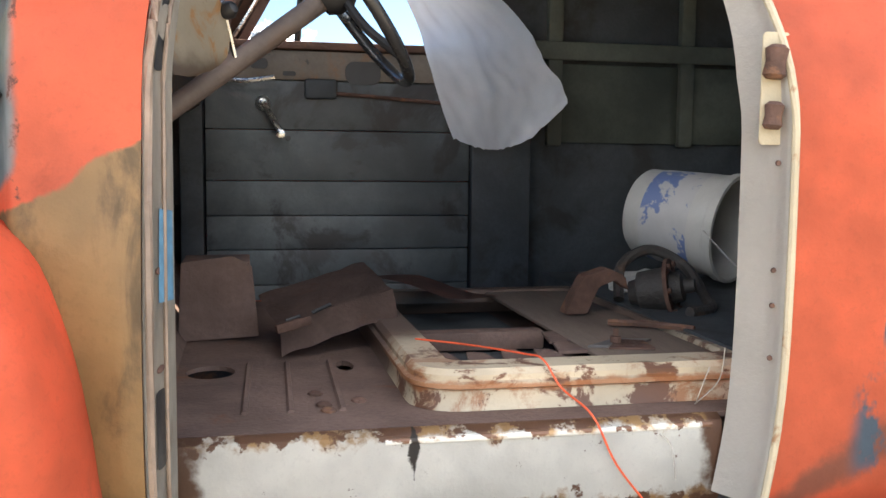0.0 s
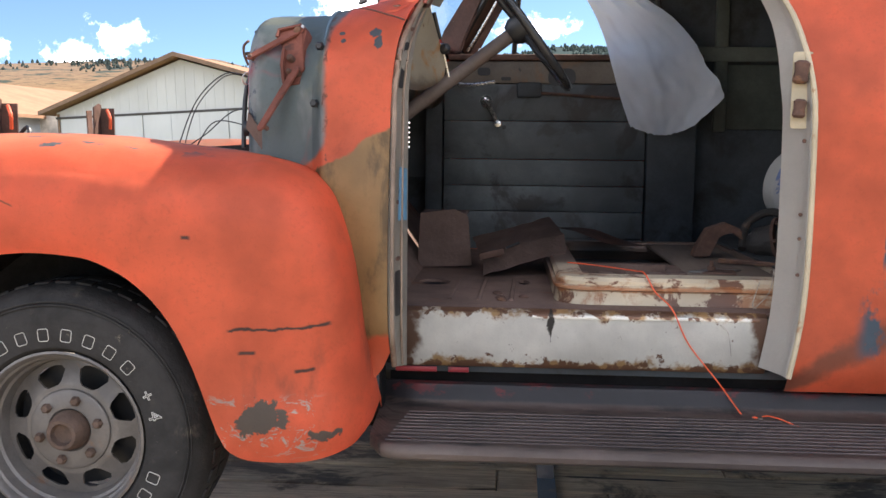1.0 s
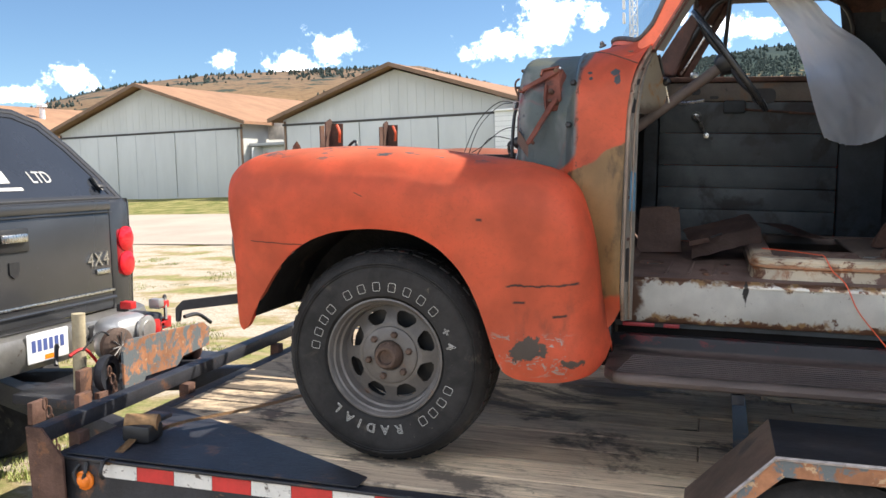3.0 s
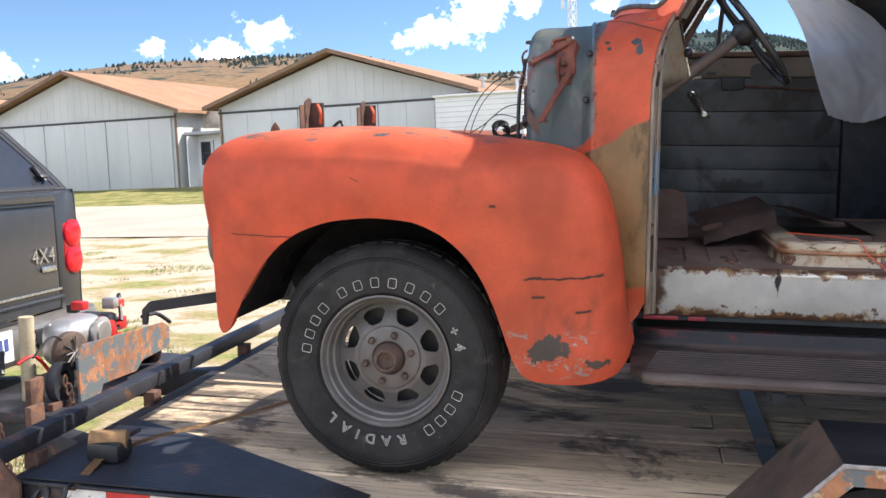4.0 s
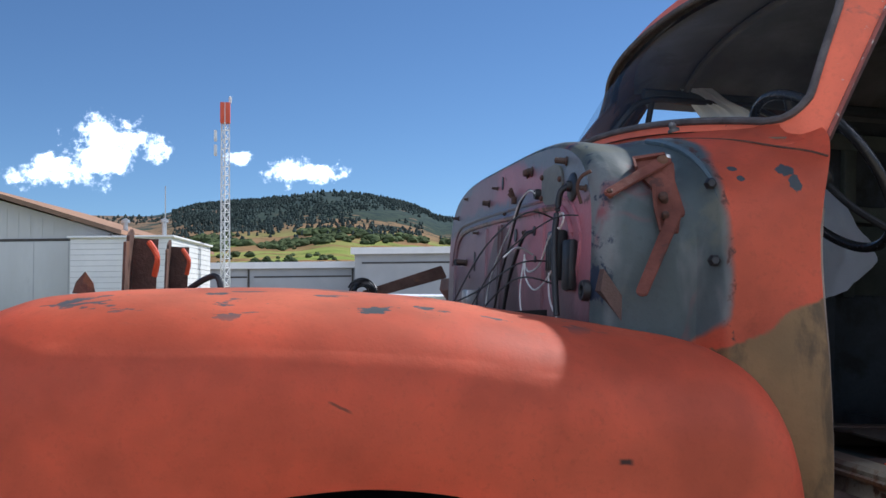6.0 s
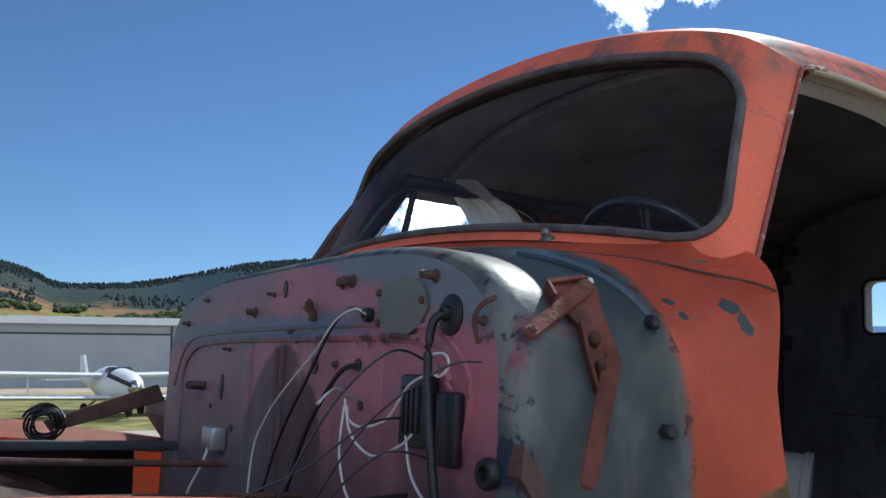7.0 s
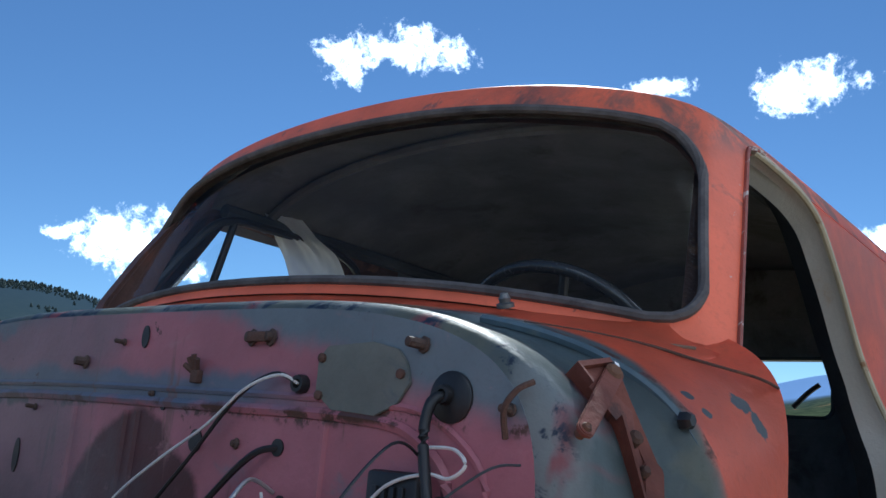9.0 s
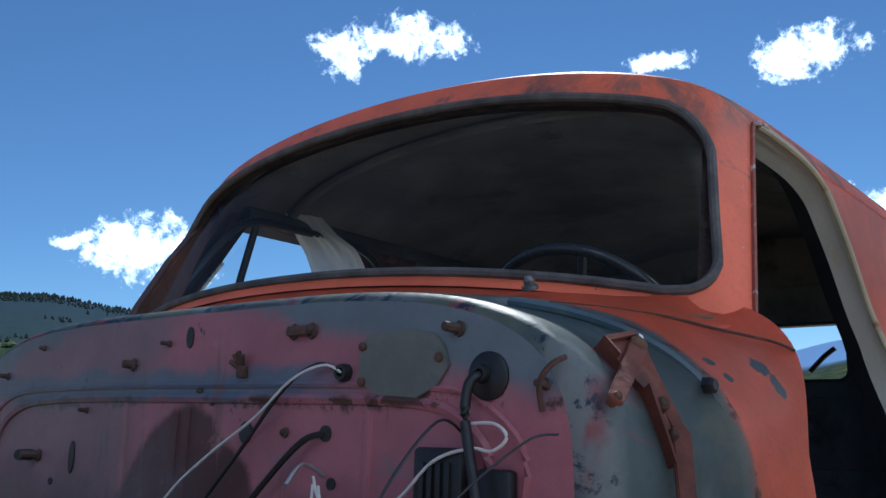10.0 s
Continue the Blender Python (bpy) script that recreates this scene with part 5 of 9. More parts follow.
    def bar(a, b, w, lift, th=0.006, w1=None):
        """A flat bar with rounded ends from a to b, lying over the cowl's shoulder."""
        a, b = Vector(a), Vector(b)
        u = (b - a).normalized()
        nn = (OUTWARD - u * OUTWARD.dot(u)).normalized()
        v = nn.cross(u)
        L = (b - a).length
        w1 = w1 or w
        ol = [(w / 2 * math.cos(t), w / 2 * math.sin(t)) for t in np.linspace(math.pi / 2, 3 * math.pi / 2, 7)]
        ol += [(L + w1 / 2 * math.cos(t), w1 / 2 * math.sin(t)) for t in np.linspace(-math.pi / 2, math.pi / 2, 7)]
        bm = slab(ol, "z", 0, th, 0.0015)
        o = a + nn * lift
        bm.transform(Matrix(((u.x, v.x, nn.x, o.x), (u.y, v.y, nn.y, o.y), (u.z, v.z, nn.z, o.z), (0, 0, 0, 1))))
        return bm

    def plate(pts, lift, th):
        bm = bmesh.new()
        o = OUTWARD * lift
        lo = [bm.verts.new(Vector(p) + o) for p in pts]
        hi = [bm.verts.new(Vector(p) + o + OUTWARD * th) for p in pts]
        bm.faces.new(hi)
        bm.faces.new(lo[::-1])
        for k in range(len(pts)):
            q = (k + 1) % len(pts)
            bm.faces.new((lo[k], lo[q], hi[q], hi[k]))
        bmesh.ops.recalc_face_normals(bm, faces=bm.faces)
        return bm

    root = part("hood_hinge", plate([(-0.440, 1.484, 0.268), (-0.378, 1.478, 0.280), (-0.366, 1.462, 0.262), (-0.372, 1.442, 0.226), (-0.366, 1.424, 0.172), (-0.376, 1.412, 0.128), (-0.412, 1.412, 0.124), (-0.420, 1.424, 0.170), (-0.418, 1.440, 0.212), (-0.442, 1.462, 0.245)], -0.016, 0.024), red_rust, TRUCK, "rusty folded hood hinge")
    part("flange", plate([(-0.420, 1.424, 0.170), (-0.412, 1.412, 0.124), (-0.407, 1.412, 0.124), (-0.413, 1.424, 0.170), (-0.411, 1.440, 0.212), (-0.418, 1.440, 0.212)], 0.008, 0.012), red_rust, root)
    part("flange", plate([(-0.440, 1.484, 0.268), (-0.378, 1.478, 0.280), (-0.378, 1.474, 0.275), (-0.436, 1.479, 0.263), (-0.437, 1.464, 0.248), (-0.442, 1.462, 0.245)], 0.008, 0.010), red_rust, root)
    part("arm", bar((-0.384, 1.468, 0.262), (-0.505, 1.434, 0.190), 0.024, 0.012, w1=0.020), red_rust, root)
    part("arm", bar((-0.378, 1.424, 0.152), (-0.455, 1.378, 0.010), 0.026, 0.022, w1=0.022), red_rust, root)
    part("arm", bar((-0.384, 1.466, 0.258), (-0.370, 1.424, 0.165), 0.020, 0.009), red_rust, root)
    part("bent_tab", plate([(-0.378, 1.470, 0.278), (-0.371, 1.468, 0.276), (-0.371, 1.464, 0.266), (-0.378, 1.467, 0.268)], 0.010, 0.004), alu, root, "bright worn edge of the hinge")
    for p, r in (((-0.386, 1.468, 0.262), 0.011), ((-0.378, 1.424, 0.152), 0.010), ((-0.500, 1.436, 0.193), 0.006), ((-0.452, 1.380, 0.016), 0.006), ((-0.398, 1.432, 0.190), 0.009), ((-0.398, 1.420, 0.155), 0.007)):
        bm = lathe([(0, r), (0.016, r), (0.020, r * 0.6), (0.020, 0)], Vector(p) + OUTWARD * 0.004, OUTWARD, 10)
        part("rivet", bm, rust_mat, root)
    # arm with a coil spring on the far side
    hs = part("hinge_arm", slab([(-0.56, 0.10), (-0.54, 0.06), (-0.80, -0.02), (-0.82, 0.005)], "y", 2.85, 2.865, 0.002), rust_mat, TRUCK, "rusty far hood hinge arm")
    pts = []
    for k in range(90):
        t = k / 90 * 2 * math.pi * 4.5
        r = 0.020 + 0.028 * k / 90
        pts.append((-0.82 + r * math.cos(t), 2.84 + 0.01 * math.sin(k), 0.0 + r * math.sin(t)))
    part("coil_spring", tube(pts, 0.0035, 5, smooth=False), black_plastic, hs)


build_cowl()


# ---- windshield, roof, sides ----
red_brown = material("red_brown_inner_paint", (0.105, 0.052, 0.040), 0.6, vary=0.4, scale=7.0, second=(0.20, 0.075, 0.05), second_at=0.56, second_soft=0.2, second_scale=9.0, rust=(0.05, 0.03, 0.025), rust_at=0.68, bump=0.2)
def front_skin(a, v):
    """The face round the windshield: a from -1 (driver's side) to 1, v from the cowl up to the roof's edge."""
    ze, zc = 0.335 + 0.385 * v, 0.410 + 0.466 * v
    xe, ye = pillar_edge(ze)
    k = abs(a)
    turn = (0.047 + 0.024 * v) * min(1.0, (1 - k) / 0.048)
    x = xe - turn - (0.176 - 0.098 * v) * (1 - min(1.0, k / 0.952) ** (1.9 + 2.3 * v))
    z = zc + (ze - zc) * ((1 - v) * k ** 2.4 + v * (0.68 * k * k + 0.32 * k ** 20))
    return Vector((x, C + a * (C - ye), z))


def roof_skin(a, w):
    f = front_skin(a, 1.0)
    x = f.x + (2.12 - f.x) * w ** 1.5
    run = x - f.x
    z = f.z + 0.084 * (1 - abs(a) ** 5.5) * (1 - math.exp(-run / 0.165))
    return Vector((x, f.y, z))


def ring_av(t, theta):
    """From the edge of the front face (t 0) in to the windshield's opening (t 1), which has rounded corners."""
    c, s = math.cos(theta), math.sin(theta)
    k = max(abs(c), abs(s))
    ux, uy = c / k, s / k
    if abs(uy) > 0.9999:
        ux = math.sin(math.pi / 2 * ux)
    w, h = 0.77, 0.172
    r = 0.085 if s > 0 else 0.070
    px, py = abs(ux) * w, abs(uy) * h
    if px > w - r and py > h - r:
        d = math.hypot(px - w + r, py - h + r)
        px, py = w - r + (px - w + r) * r / d, h - r + (py - h + r) * r / d
    inn = Vector((math.copysign(px / w, c) * (0.952 - 0.008 * uy), 0.462 + 0.408 * math.copysign(py / h, s)))
    return Vector((ux, 0.5 + 0.5 * uy)).lerp(inn, t)


roof_paint = paint_material("roof_paint", [
    (ORANGE_RGB, None),
    ((0.50, 0.125, 0.075), spots(3.5, 0.50, 0.25)),
    ((0.25, 0.115, 0.085), lambda n, d, x, y, z: n.math("MULTIPLY", n.math("MULTIPLY", n.ramp(n.math("ADD", z, nz(n, d, 7.0, 0.10)), 0.66, 0.74), n.ramp(n.math("ADD", z, nz(n, d, 7.0, 0.10)), 0.86, 0.78)), n.ramp(n.noise(d, 9.0, 6.0, 0.7, 0.4), 0.42, 0.62))),
    ((0.20, 0.10, 0.08), spots(7.0, 0.60, 0.10)),
    ((0.62, 0.50, 0.42), spots(34.0, 0.675, 0.02, 0.75)),
    ((0.085, 0.06, 0.05), spots(13.0, 0.675, 0.03)),
], rough=0.52, bump=0.07)


chipped_lip = material("chipped_orange_lip", (0.30, 0.075, 0.05), 0.55, vary=0.25, scale=9.0, second=(0.52, 0.45, 0.40), second_at=0.55, second_soft=0.05, second_scale=24.0, rust=(0.08, 0.05, 0.04), rust_at=0.62, rust_scale=20.0, bump=0.2)


stud_metal = material("dull_stud_metal", (0.20, 0.19, 0.18), 0.45, 0.6, vary=0.3, scale=40.0, bump=0.1)


def build_front():
    N = 120

    def f(u, v):
        q = ring_av(u, 2 * math.pi * v)
        return front_skin(q.x, q.y)

    part("windshield_surround", grid(f, 8, N, loop_v=True), roof_paint, TRUCK, "faded orange metal round the windshield")

    def back(u, v):
        p = front_skin(*ring_av(0.99 * u, 2 * math.pi * v))
        return p + Vector((0.012, (C - p.y) * 0.012, -0.006))

    part("surround_lining", grid(back, 6, N, loop_v=True), red_brown, TRUCK)

    def inner(u, v):
        k = ring_av(1.0 + 0.16 * u, 2 * math.pi * v)
        return front_skin(k.x, k.y) + Vector((0.022 * math.sin(min(1, u * 1.2) * math.pi / 2), 0, -0.004 * u))

    part("window_seal", grid(inner, 4, N, loop_v=True, thick=0.004), seal, TRUCK, "weathered black rubber windshield seal")

    lip = [front_skin(*ring_av(1.01, t)) + Vector((-0.003, 0, 0)) for t in np.linspace(0, 2 * math.pi, 121)[:-1]]
    part("seal_lip", tube(lip, 0.0085, 8, smooth=False, closed=True), seal, TRUCK)

    def pane(u, v):
        q = ring_av(1.08, 2 * math.pi * v)
        mid = Vector((0.0, 0.455))
        k = mid.lerp(q, u)
        return front_skin(k.x, k.y) + Vector((0.018, 0, -0.003))

    g = part("windshield", grid(pane, 8, 72, loop_v=True), glass, TRUCK, "dusty one-piece curved windshield glass")
    g.visible_shadow = False

    def skin_in(u, v):
        q = ring_av(0.02 + 1.03 * u, 2 * math.pi * v)
        p = front_skin(q.x, q.y)
        deep = lerp([(1.46, 0.22), (1.75, 1.0)], p.y)
        return p + Vector((0.055 * deep * (1 - 0.45 * u), (C - p.y) * 0.035 * deep, -0.012))

    part("inner_frame", grid(skin_in, 4, N, loop_v=True), red_brown, TRUCK)
    part("roof", grid(lambda u, v: roof_skin(2 * v - 1, u), 36, 56, thick=-0.004), roof_paint, TRUCK, "rounded faded orange roof")

    def liner(u, v):
        a = 2 * v - 1
        p = roof_skin(a * 0.995, 0.002 + 0.978 * u)
        return (p.x, C + (p.y - C) * 0.985, p.z - 0.03 + 0.012 * abs(a) ** 6)

    part("headliner_frame", grid(liner, 20, 24), lining_grey, TRUCK)
    bow = []
    for a in np.linspace(-0.95, 0.95, 44):
        f = front_skin(a, 1.0)
        run = 0.325 - f.x
        bow.append((0.325, C + (f.y - C) * 0.975, f.z + 0.084 * (1 - abs(a) ** 5.5) * (1 - math.exp(-run / 0.165)) - 0.045))
    part("roof_bow", tube(bow, 0.014, 8, smooth=False), lining_grey, TRUCK, "bare grey roof bow")
    part("wiper_stud", lathe([(0, 0.013), (0.006, 0.013), (0.008, 0.008), (0.014, 0.009), (0.016, 0.007), (0.021, 0.006), (0.022, 0)], (-0.262, 1.70, 0.375), (-0.35, 0, 1), 14), stud_metal, TRUCK, "bare metal wiper stud")
    # folded lip down the pillar
    for mir in (False, True):
        pts = [(pillar_edge(z)[0], pillar_edge(z)[1] - 0.002, z) for z in np.linspace(0.335, 0.70, 14)]
        pts += [(0.150, 1.503, 0.716), (0.175, 1.503, 0.724), (0.22, 1.502, 0.728)]
        bm = tube(pts, 0.0045, 6, smooth=False)
        part("pillar_lip", mirror(bm) if mir else bm, chipped_lip, TRUCK, "chipped lip of the windshield pillar")
    # panel that sweeps from the cowl up to the windshield
    def scuttle(u, v):
        a = (2 * v - 1) * 0.972
        top = front_skin(a, 0.0) + Vector((0.004, 0, -0.002))
        t = 0.5 + 0.5 * a * 0.47
        w, z = cowl_profile(-0.315, 1 - abs(2 * t - 1))
        low = Vector((-0.314, cowl_centre(-0.315) + (w + 0.004) * (-1 if t <= 0.5 else 1), z + 0.005))
        low = low.lerp(top, 0.92 * max(0.0, (abs(a) - 0.70) / 0.30) ** 1.5)
        p = low.lerp(top, u)
        p.z -= 0.010 * math.sin(math.pi * u) * (1 - abs(a) ** 3)
        p.y += (0.012 if a > 0 else -0.012) * math.sin(math.pi * u) * abs(a) ** 4
        return p

    part("scuttle_panel", grid(scuttle, 8, 72, thick=-0.003), roof_paint, TRUCK, "faded orange panel below the windshield")
    # seam where cowl and windshield face meet
    pts = [scuttle(0.70, v) + Vector((0, 0, 0.001)) for v in np.linspace(0.015, 0.985, 60)]
    part("cowl_joint", tube(pts, 0.0028, 6, smooth=False), roof_trim, TRUCK, "dark joint line below the windshield")


build_front()


side_paint = paint_material("side_paint", [
    (ORANGE_RGB, None),
    ((0.36, 0.072, 0.032), lambda n, d, x, y, z: n.math("MULTIPLY", n.ramp(n.noise(d, 2.6, 5.0), 0.54, 0.75), 0.7)),
    ((0.20, 0.10, 0.07), lambda n, d, x, y, z: n.math("MULTIPLY", 0.75, n.math("MULTIPLY", n.ramp(n.math("ABSOLUTE", n.math("ADD", n.math("SUBTRACT", n.math("SUBTRACT", z, -0.585), n.math("MULTIPLY", n.math("SUBTRACT", x, 0.90), 0.62)), nz(n, d, 9.0, 0.10))), 0.05, 0.01), n.ramp(x, 1.25, 1.15)))),
    ((0.10, 0.15, 0.20), lambda n, d, x, y, z: n.math("MULTIPLY", n.ramp(x, 1.00, 1.04), n.math("MULTIPLY", n.ramp(n.noise(n.scaled(d, (1, 1, 0.7)), 7.0, 5.0, 0.6), 0.50, 0.56), n.ramp(n.math("ABSOLUTE", n.math("ADD", z, 0.44)), 0.12, 0.06)))),
    ((0.10, 0.15, 0.21), lambda n, d, x, y, z: n.math("MULTIPLY", n.ramp(n.math("ABSOLUTE", n.math("ADD", n.math("SUBTRACT", x, 1.068), nz(n, d, 9.0, 0.03))), 0.009, 0.004), n.math("MULTIPLY", n.ramp(z, -0.32, -0.28), n.math("MULTIPLY", n.ramp(z, 0.14, 0.11), n.ramp(n.noise(d, 9.0, 4.0), 0.44, 0.50))))),
    ((0.07, 0.14, 0.27), lambda n, d, x, y, z: n.math("MULTIPLY", n.ramp(n.math("ABSOLUTE", n.math("SUBTRACT", n.math("SQRT", n.math("ADD", n.math("POWER", n.math("ABSOLUTE", n.math("SUBTRACT", x, 1.215)), 2.0), n.math("POWER", n.math("ABSOLUTE", n.math("ADD", z, 0.25)), 2.0))), n.math("ADD", 0.125, nz(n, d, 14.0, 0.03)))), 0.014, 0.008), n.ramp(z, -0.06, -0.12))),
    ((0.22, 0.035, 0.03), lambda n, d, x, y, z: n.math("MULTIPLY", n.math("MULTIPLY", n.ramp(x, 1.082, 1.088), n.ramp(x, 1.32, 1.30)), n.math("MULTIPLY", n.math("MULTIPLY", n.ramp(z, -0.075, -0.06), n.ramp(z, 0.09, 0.075)), n.ramp(n.noise(n.scaled(d, (0.25, 1, 2.2)), 26.0, 4.0, 0.6, 1.0), 0.54, 0.58)))),
    ((0.11, 0.07, 0.055), spots(24.0, 0.735, 0.02)),
], rough=0.5, bump=0.05)


post_paint = material("worn_beige_post", (0.36, 0.325, 0.275), 0.5, vary=0.25, scale=8.0, second=(0.19, 0.15, 0.11), second_at=0.54, second_soft=0.18, second_scale=7.0, rust=(0.10, 0.065, 0.045), rust_at=0.66, stretch=(1, 1, 0.3), bump=0.12)
brown_edge = material("worn_brown_edge", (0.27, 0.195, 0.145), 0.55, vary=0.3, scale=7.0, second=(0.16, 0.09, 0.06), second_at=0.55, second_soft=0.15, second_scale=9.0, rust=(0.42, 0.33, 0.24), rust_at=0.66, bump=0.15)
cream_worn = material("worn_cream_paint", (0.46, 0.39, 0.27), 0.5, vary=0.15, scale=6.0, second=(0.30, 0.17, 0.09), second_at=0.60, second_soft=0.1, second_scale=14.0, rust=(0.12, 0.06, 0.035), rust_at=0.70, bump=0.15)


DOOR_EDGE = [(0.857, -0.588), (0.880, -0.45), (0.890, -0.28), (0.890, 0.0), (0.885, 0.12), (0.868, 0.22), (0.843, 0.31), (0.797, 0.39), (0.742, 0.47), (0.680, 0.555), (0.612, 0.625), (0.545, 0.685),
             (0.46, 0.713), (0.36, 0.722), (0.25, 0.724), (0.185, 0.722)]


def edge_x(z):
    """Rear edge of the door opening."""
    return lerp([(b, a) for a, b in DOOR_EDGE[:13]], z)


def post_at(k, z):
    """On the front door post's face: k 0 at its outer edge, 1 at its inner edge."""
    deep = lerp([(0.20, 1.412), (0.25, 1.452), (0.30, 1.490), (0.345, 1.500)], z)
    return post_x(z) + 0.001 + lerp([(0.20, 0.034), (0.30, 0.022)], z) * k, flare_y(z) + (deep - flare_y(z)) * k


def on_post(bm):
    """Lays a flat piece, its y counted from the surface, on the front door post."""
    for v in bm.verts:
        x, y = post_at((v.co.x + 0.150) / 0.048, v.co.z)
        v.co.x, v.co.y = x, v.co.y + y
    return bm


def build_sides():
    for mir in (False, True):
        def f(u, v):
            z = -0.63 + 1.345 * v
            x0 = 0.885 if mir else edge_x(z)
            x = x0 + (2.12 - x0) * u
            y = (far_y(z) if mir else side_y(z)) - 0.035 * math.sin(math.pi * min(1.0, u * 1.6)) * math.sin(math.pi * min(1.0, max(0.0, (z + 0.63) / 1.25))) * (1 if u < 0.99 else 1)
            if z < -0.57:
                y += 0.04 * (-0.57 - z) / 0.06
            return (x, y if not mir else 2 * C - y, z)

        lock = lathe([(0, 0.017), (0.003, 0.016), (0.004, 0.012), (0.002, 0.010), (0.002, 0)], (1.109, 1.362, -0.514), (0, -1, 0), 14)
        sp = part("side_panel", grid(f, 24, 36, thick=0.004), side_paint, TRUCK, "faded orange body side behind the door")
        if not mir:
            part("lock_hole", lock, black_plastic, sp, "dark lock hole with worn rim")

        if not mir:
            edge = smooth_path([Vector((x, 0, z)) for x, z in DOOR_EDGE], 3)
            inward = []
            for k, q in enumerate(edge):
                d = (edge[min(k + 1, len(edge) - 1)] - edge[max(k - 1, 0)]).normalized()
                inward.append(Vector((-d.z, 0, d.x)))

            def jamb(u, v):
                k = round(v * (len(edge) - 1))
                q = edge[k]
                y0 = side_y(q.z)
                a, b = lerp([(0, 0.0), (0.25, 0.010), (0.5, 0.014), (1, 0.058)], u), lerp([(0, 0.0), (0.25, 0.006), (0.5, 0.022), (1, 0.075)], u)
                f = lerp([(0.15, 1.0), (0.40, 0.55)], q.z)
                p, b = q + inward[k] * a * f, b * f
                return (p.x, y0 + b, p.z)

            bead = [Vector((q.x - 0.002, side_y(q.z) + 0.001, q.z)) for q in edge]
            bp = part("rear_door_post", grid(jamb, 8, len(edge) - 1, thick=0.004), white_worn, TRUCK, "worn white painted rear door post and header")

            def jamb_in(u, v):
                k = round(v * (len(edge) - 1))
                q = edge[k]
                f = lerp([(0.15, 1.0), (0.40, 0.55)], q.z)
                y0 = side_y(q.z) + 0.075 * f + 0.05 * u
                p = q + inward[k] * (0.058 * f - 0.05 * u)
                return (p.x, y0, p.z)

            part("post_return", grid(jamb_in, 2, len(edge) - 1, thick=0.004), dark_inner, bp)
            part("edge_bead", tube(bead, 0.007, 8, smooth=False), cream_worn, bp, "cream rolled edge of the door opening")

        # front post: jamb face
        def post(u, v):
            z = -0.585 + 0.930 * v
            x, y = post_at(u, z)
            return (x, y if not mir else 2 * C - y, z)

        ap = part("front_door_post", grid(post, 6, 40, thick=0.004), post_paint if not mir else dark_inner, TRUCK, "worn white painted front door post")

        def post_in(u, v):
            z = -0.585 + 0.895 * v
            x, y = post_at(1.0, z)
            x, y = x - 0.05 * u, y + 0.10 * u
            return (x, y if not mir else 2 * C - y, z)

        part("post_return", grid(post_in, 2, 30, thick=0.004), dark_inner, ap)

        def pillar(u, v):
            z = 0.335 + 0.375 * v
            x, y = pillar_edge(z)
            x, y = x + 0.003 + 0.030 * u, y + 0.003 + 0.07 * u
            return (x, y if not mir else 2 * C - y, z)

        part("pillar_jamb", grid(pillar, 3, 12, thick=0.006), post_paint if not mir else rust_mat, TRUCK)
        y0 = 2 * C - 2.99
        bm = slab([(-0.150, 0.375), (-0.125, 0.45), (-0.045, 0.58), (0.015, 0.66), (0.06, 0.71), (0.14, 0.755), (0.25, 0.768), (0.25, 0.748), (0.175, 0.742), (0.10, 0.705), (0.056, 0.631), (0.015, 0.53), (-0.03, 0.43), (-0.055, 0.36)], "y", y0, y0 + 0.045, 0.008)
        if mir:
            part("inner_pillar", mirror(bm), red_brown, TRUCK, "rust-brown inner windshield pillar")
        bm = tube([(0.16, 1.60, 0.745), (0.62, 1.60, 0.745), (2.04, 1.60, 0.735)], 0.020, 8, smooth=False)
        part("roof_rail", mirror(bm) if mir else bm, dark_inner, TRUCK)
        if not mir:
            edge = [Vector((*post_at(0.14, z), z)) for z in np.linspace(-0.58, 0.345, 36)]
            part("edge_bead", tube([p + Vector((0.003, 0.0, 0.0)) for p in [Vector((*post_at(0.62, q.z), q.z)) for q in edge]], 0.0035, 6, smooth=False), brown_edge, ap, "worn brown pressed bead")
            part("edge_bead", tube(edge, 0.008, 8, smooth=False), brown_edge, ap, "worn brown rolled edge")
            for z0, z1 in ((0.12, 0.235), (-0.445, -0.33)):
                part("slot", on_post(slab(round_rect(-0.132, z0, -0.119, z1, 0.005), "y", -0.006, 0.02)), black_plastic, ap, "dark latch slot")
            for z0 in (-0.16, 0.27, -0.30):
                part("screw", on_post(lathe([(0, 0.006), (0.004, 0.005), (0.004, 0)], (-0.125, -0.004, z0), (0.3, -1, 0), 8)), rust_mat, ap)
            part("sticker", on_post(slab([(-0.126, -0.205), (-0.104, -0.208), (-0.104, -0.078), (-0.124, -0.073)], "y", -0.008, -0.004)), blue_label, ap, "faded blue sticker")
            hg = part("hinge_plate", slab(round_rect(0.835, 0.03, 0.885, 0.215, 0.008), "y", 1.408, 1.412, 0.001), cream_worn, bp, "hinge plate with two rusty knuckles")
            for z0, r, L in ((0.165, 0.019, 0.055), (0.078, 0.016, 0.045)):
                part("knuckle", lathe([(-L / 2, 0), (-L / 2, r * 0.7), (-L / 2 + 0.006, r), (0.0, r * 0.85), (L / 2 - 0.006, r), (L / 2, r * 0.6), (L / 2, 0)], (0.852, 1.396, z0), (0.1, 0.0, 1), 12), rust_mat, hg)
            for z0 in (-0.0, -0.18, -0.24, -0.33):
                part("screw", lathe([(0, 0.005), (0.004, 0.004), (0.004, 0)], (0.87, 1.405, z0), (-0.3, -1, 0), 8), rust_mat, bp)


build_sides()


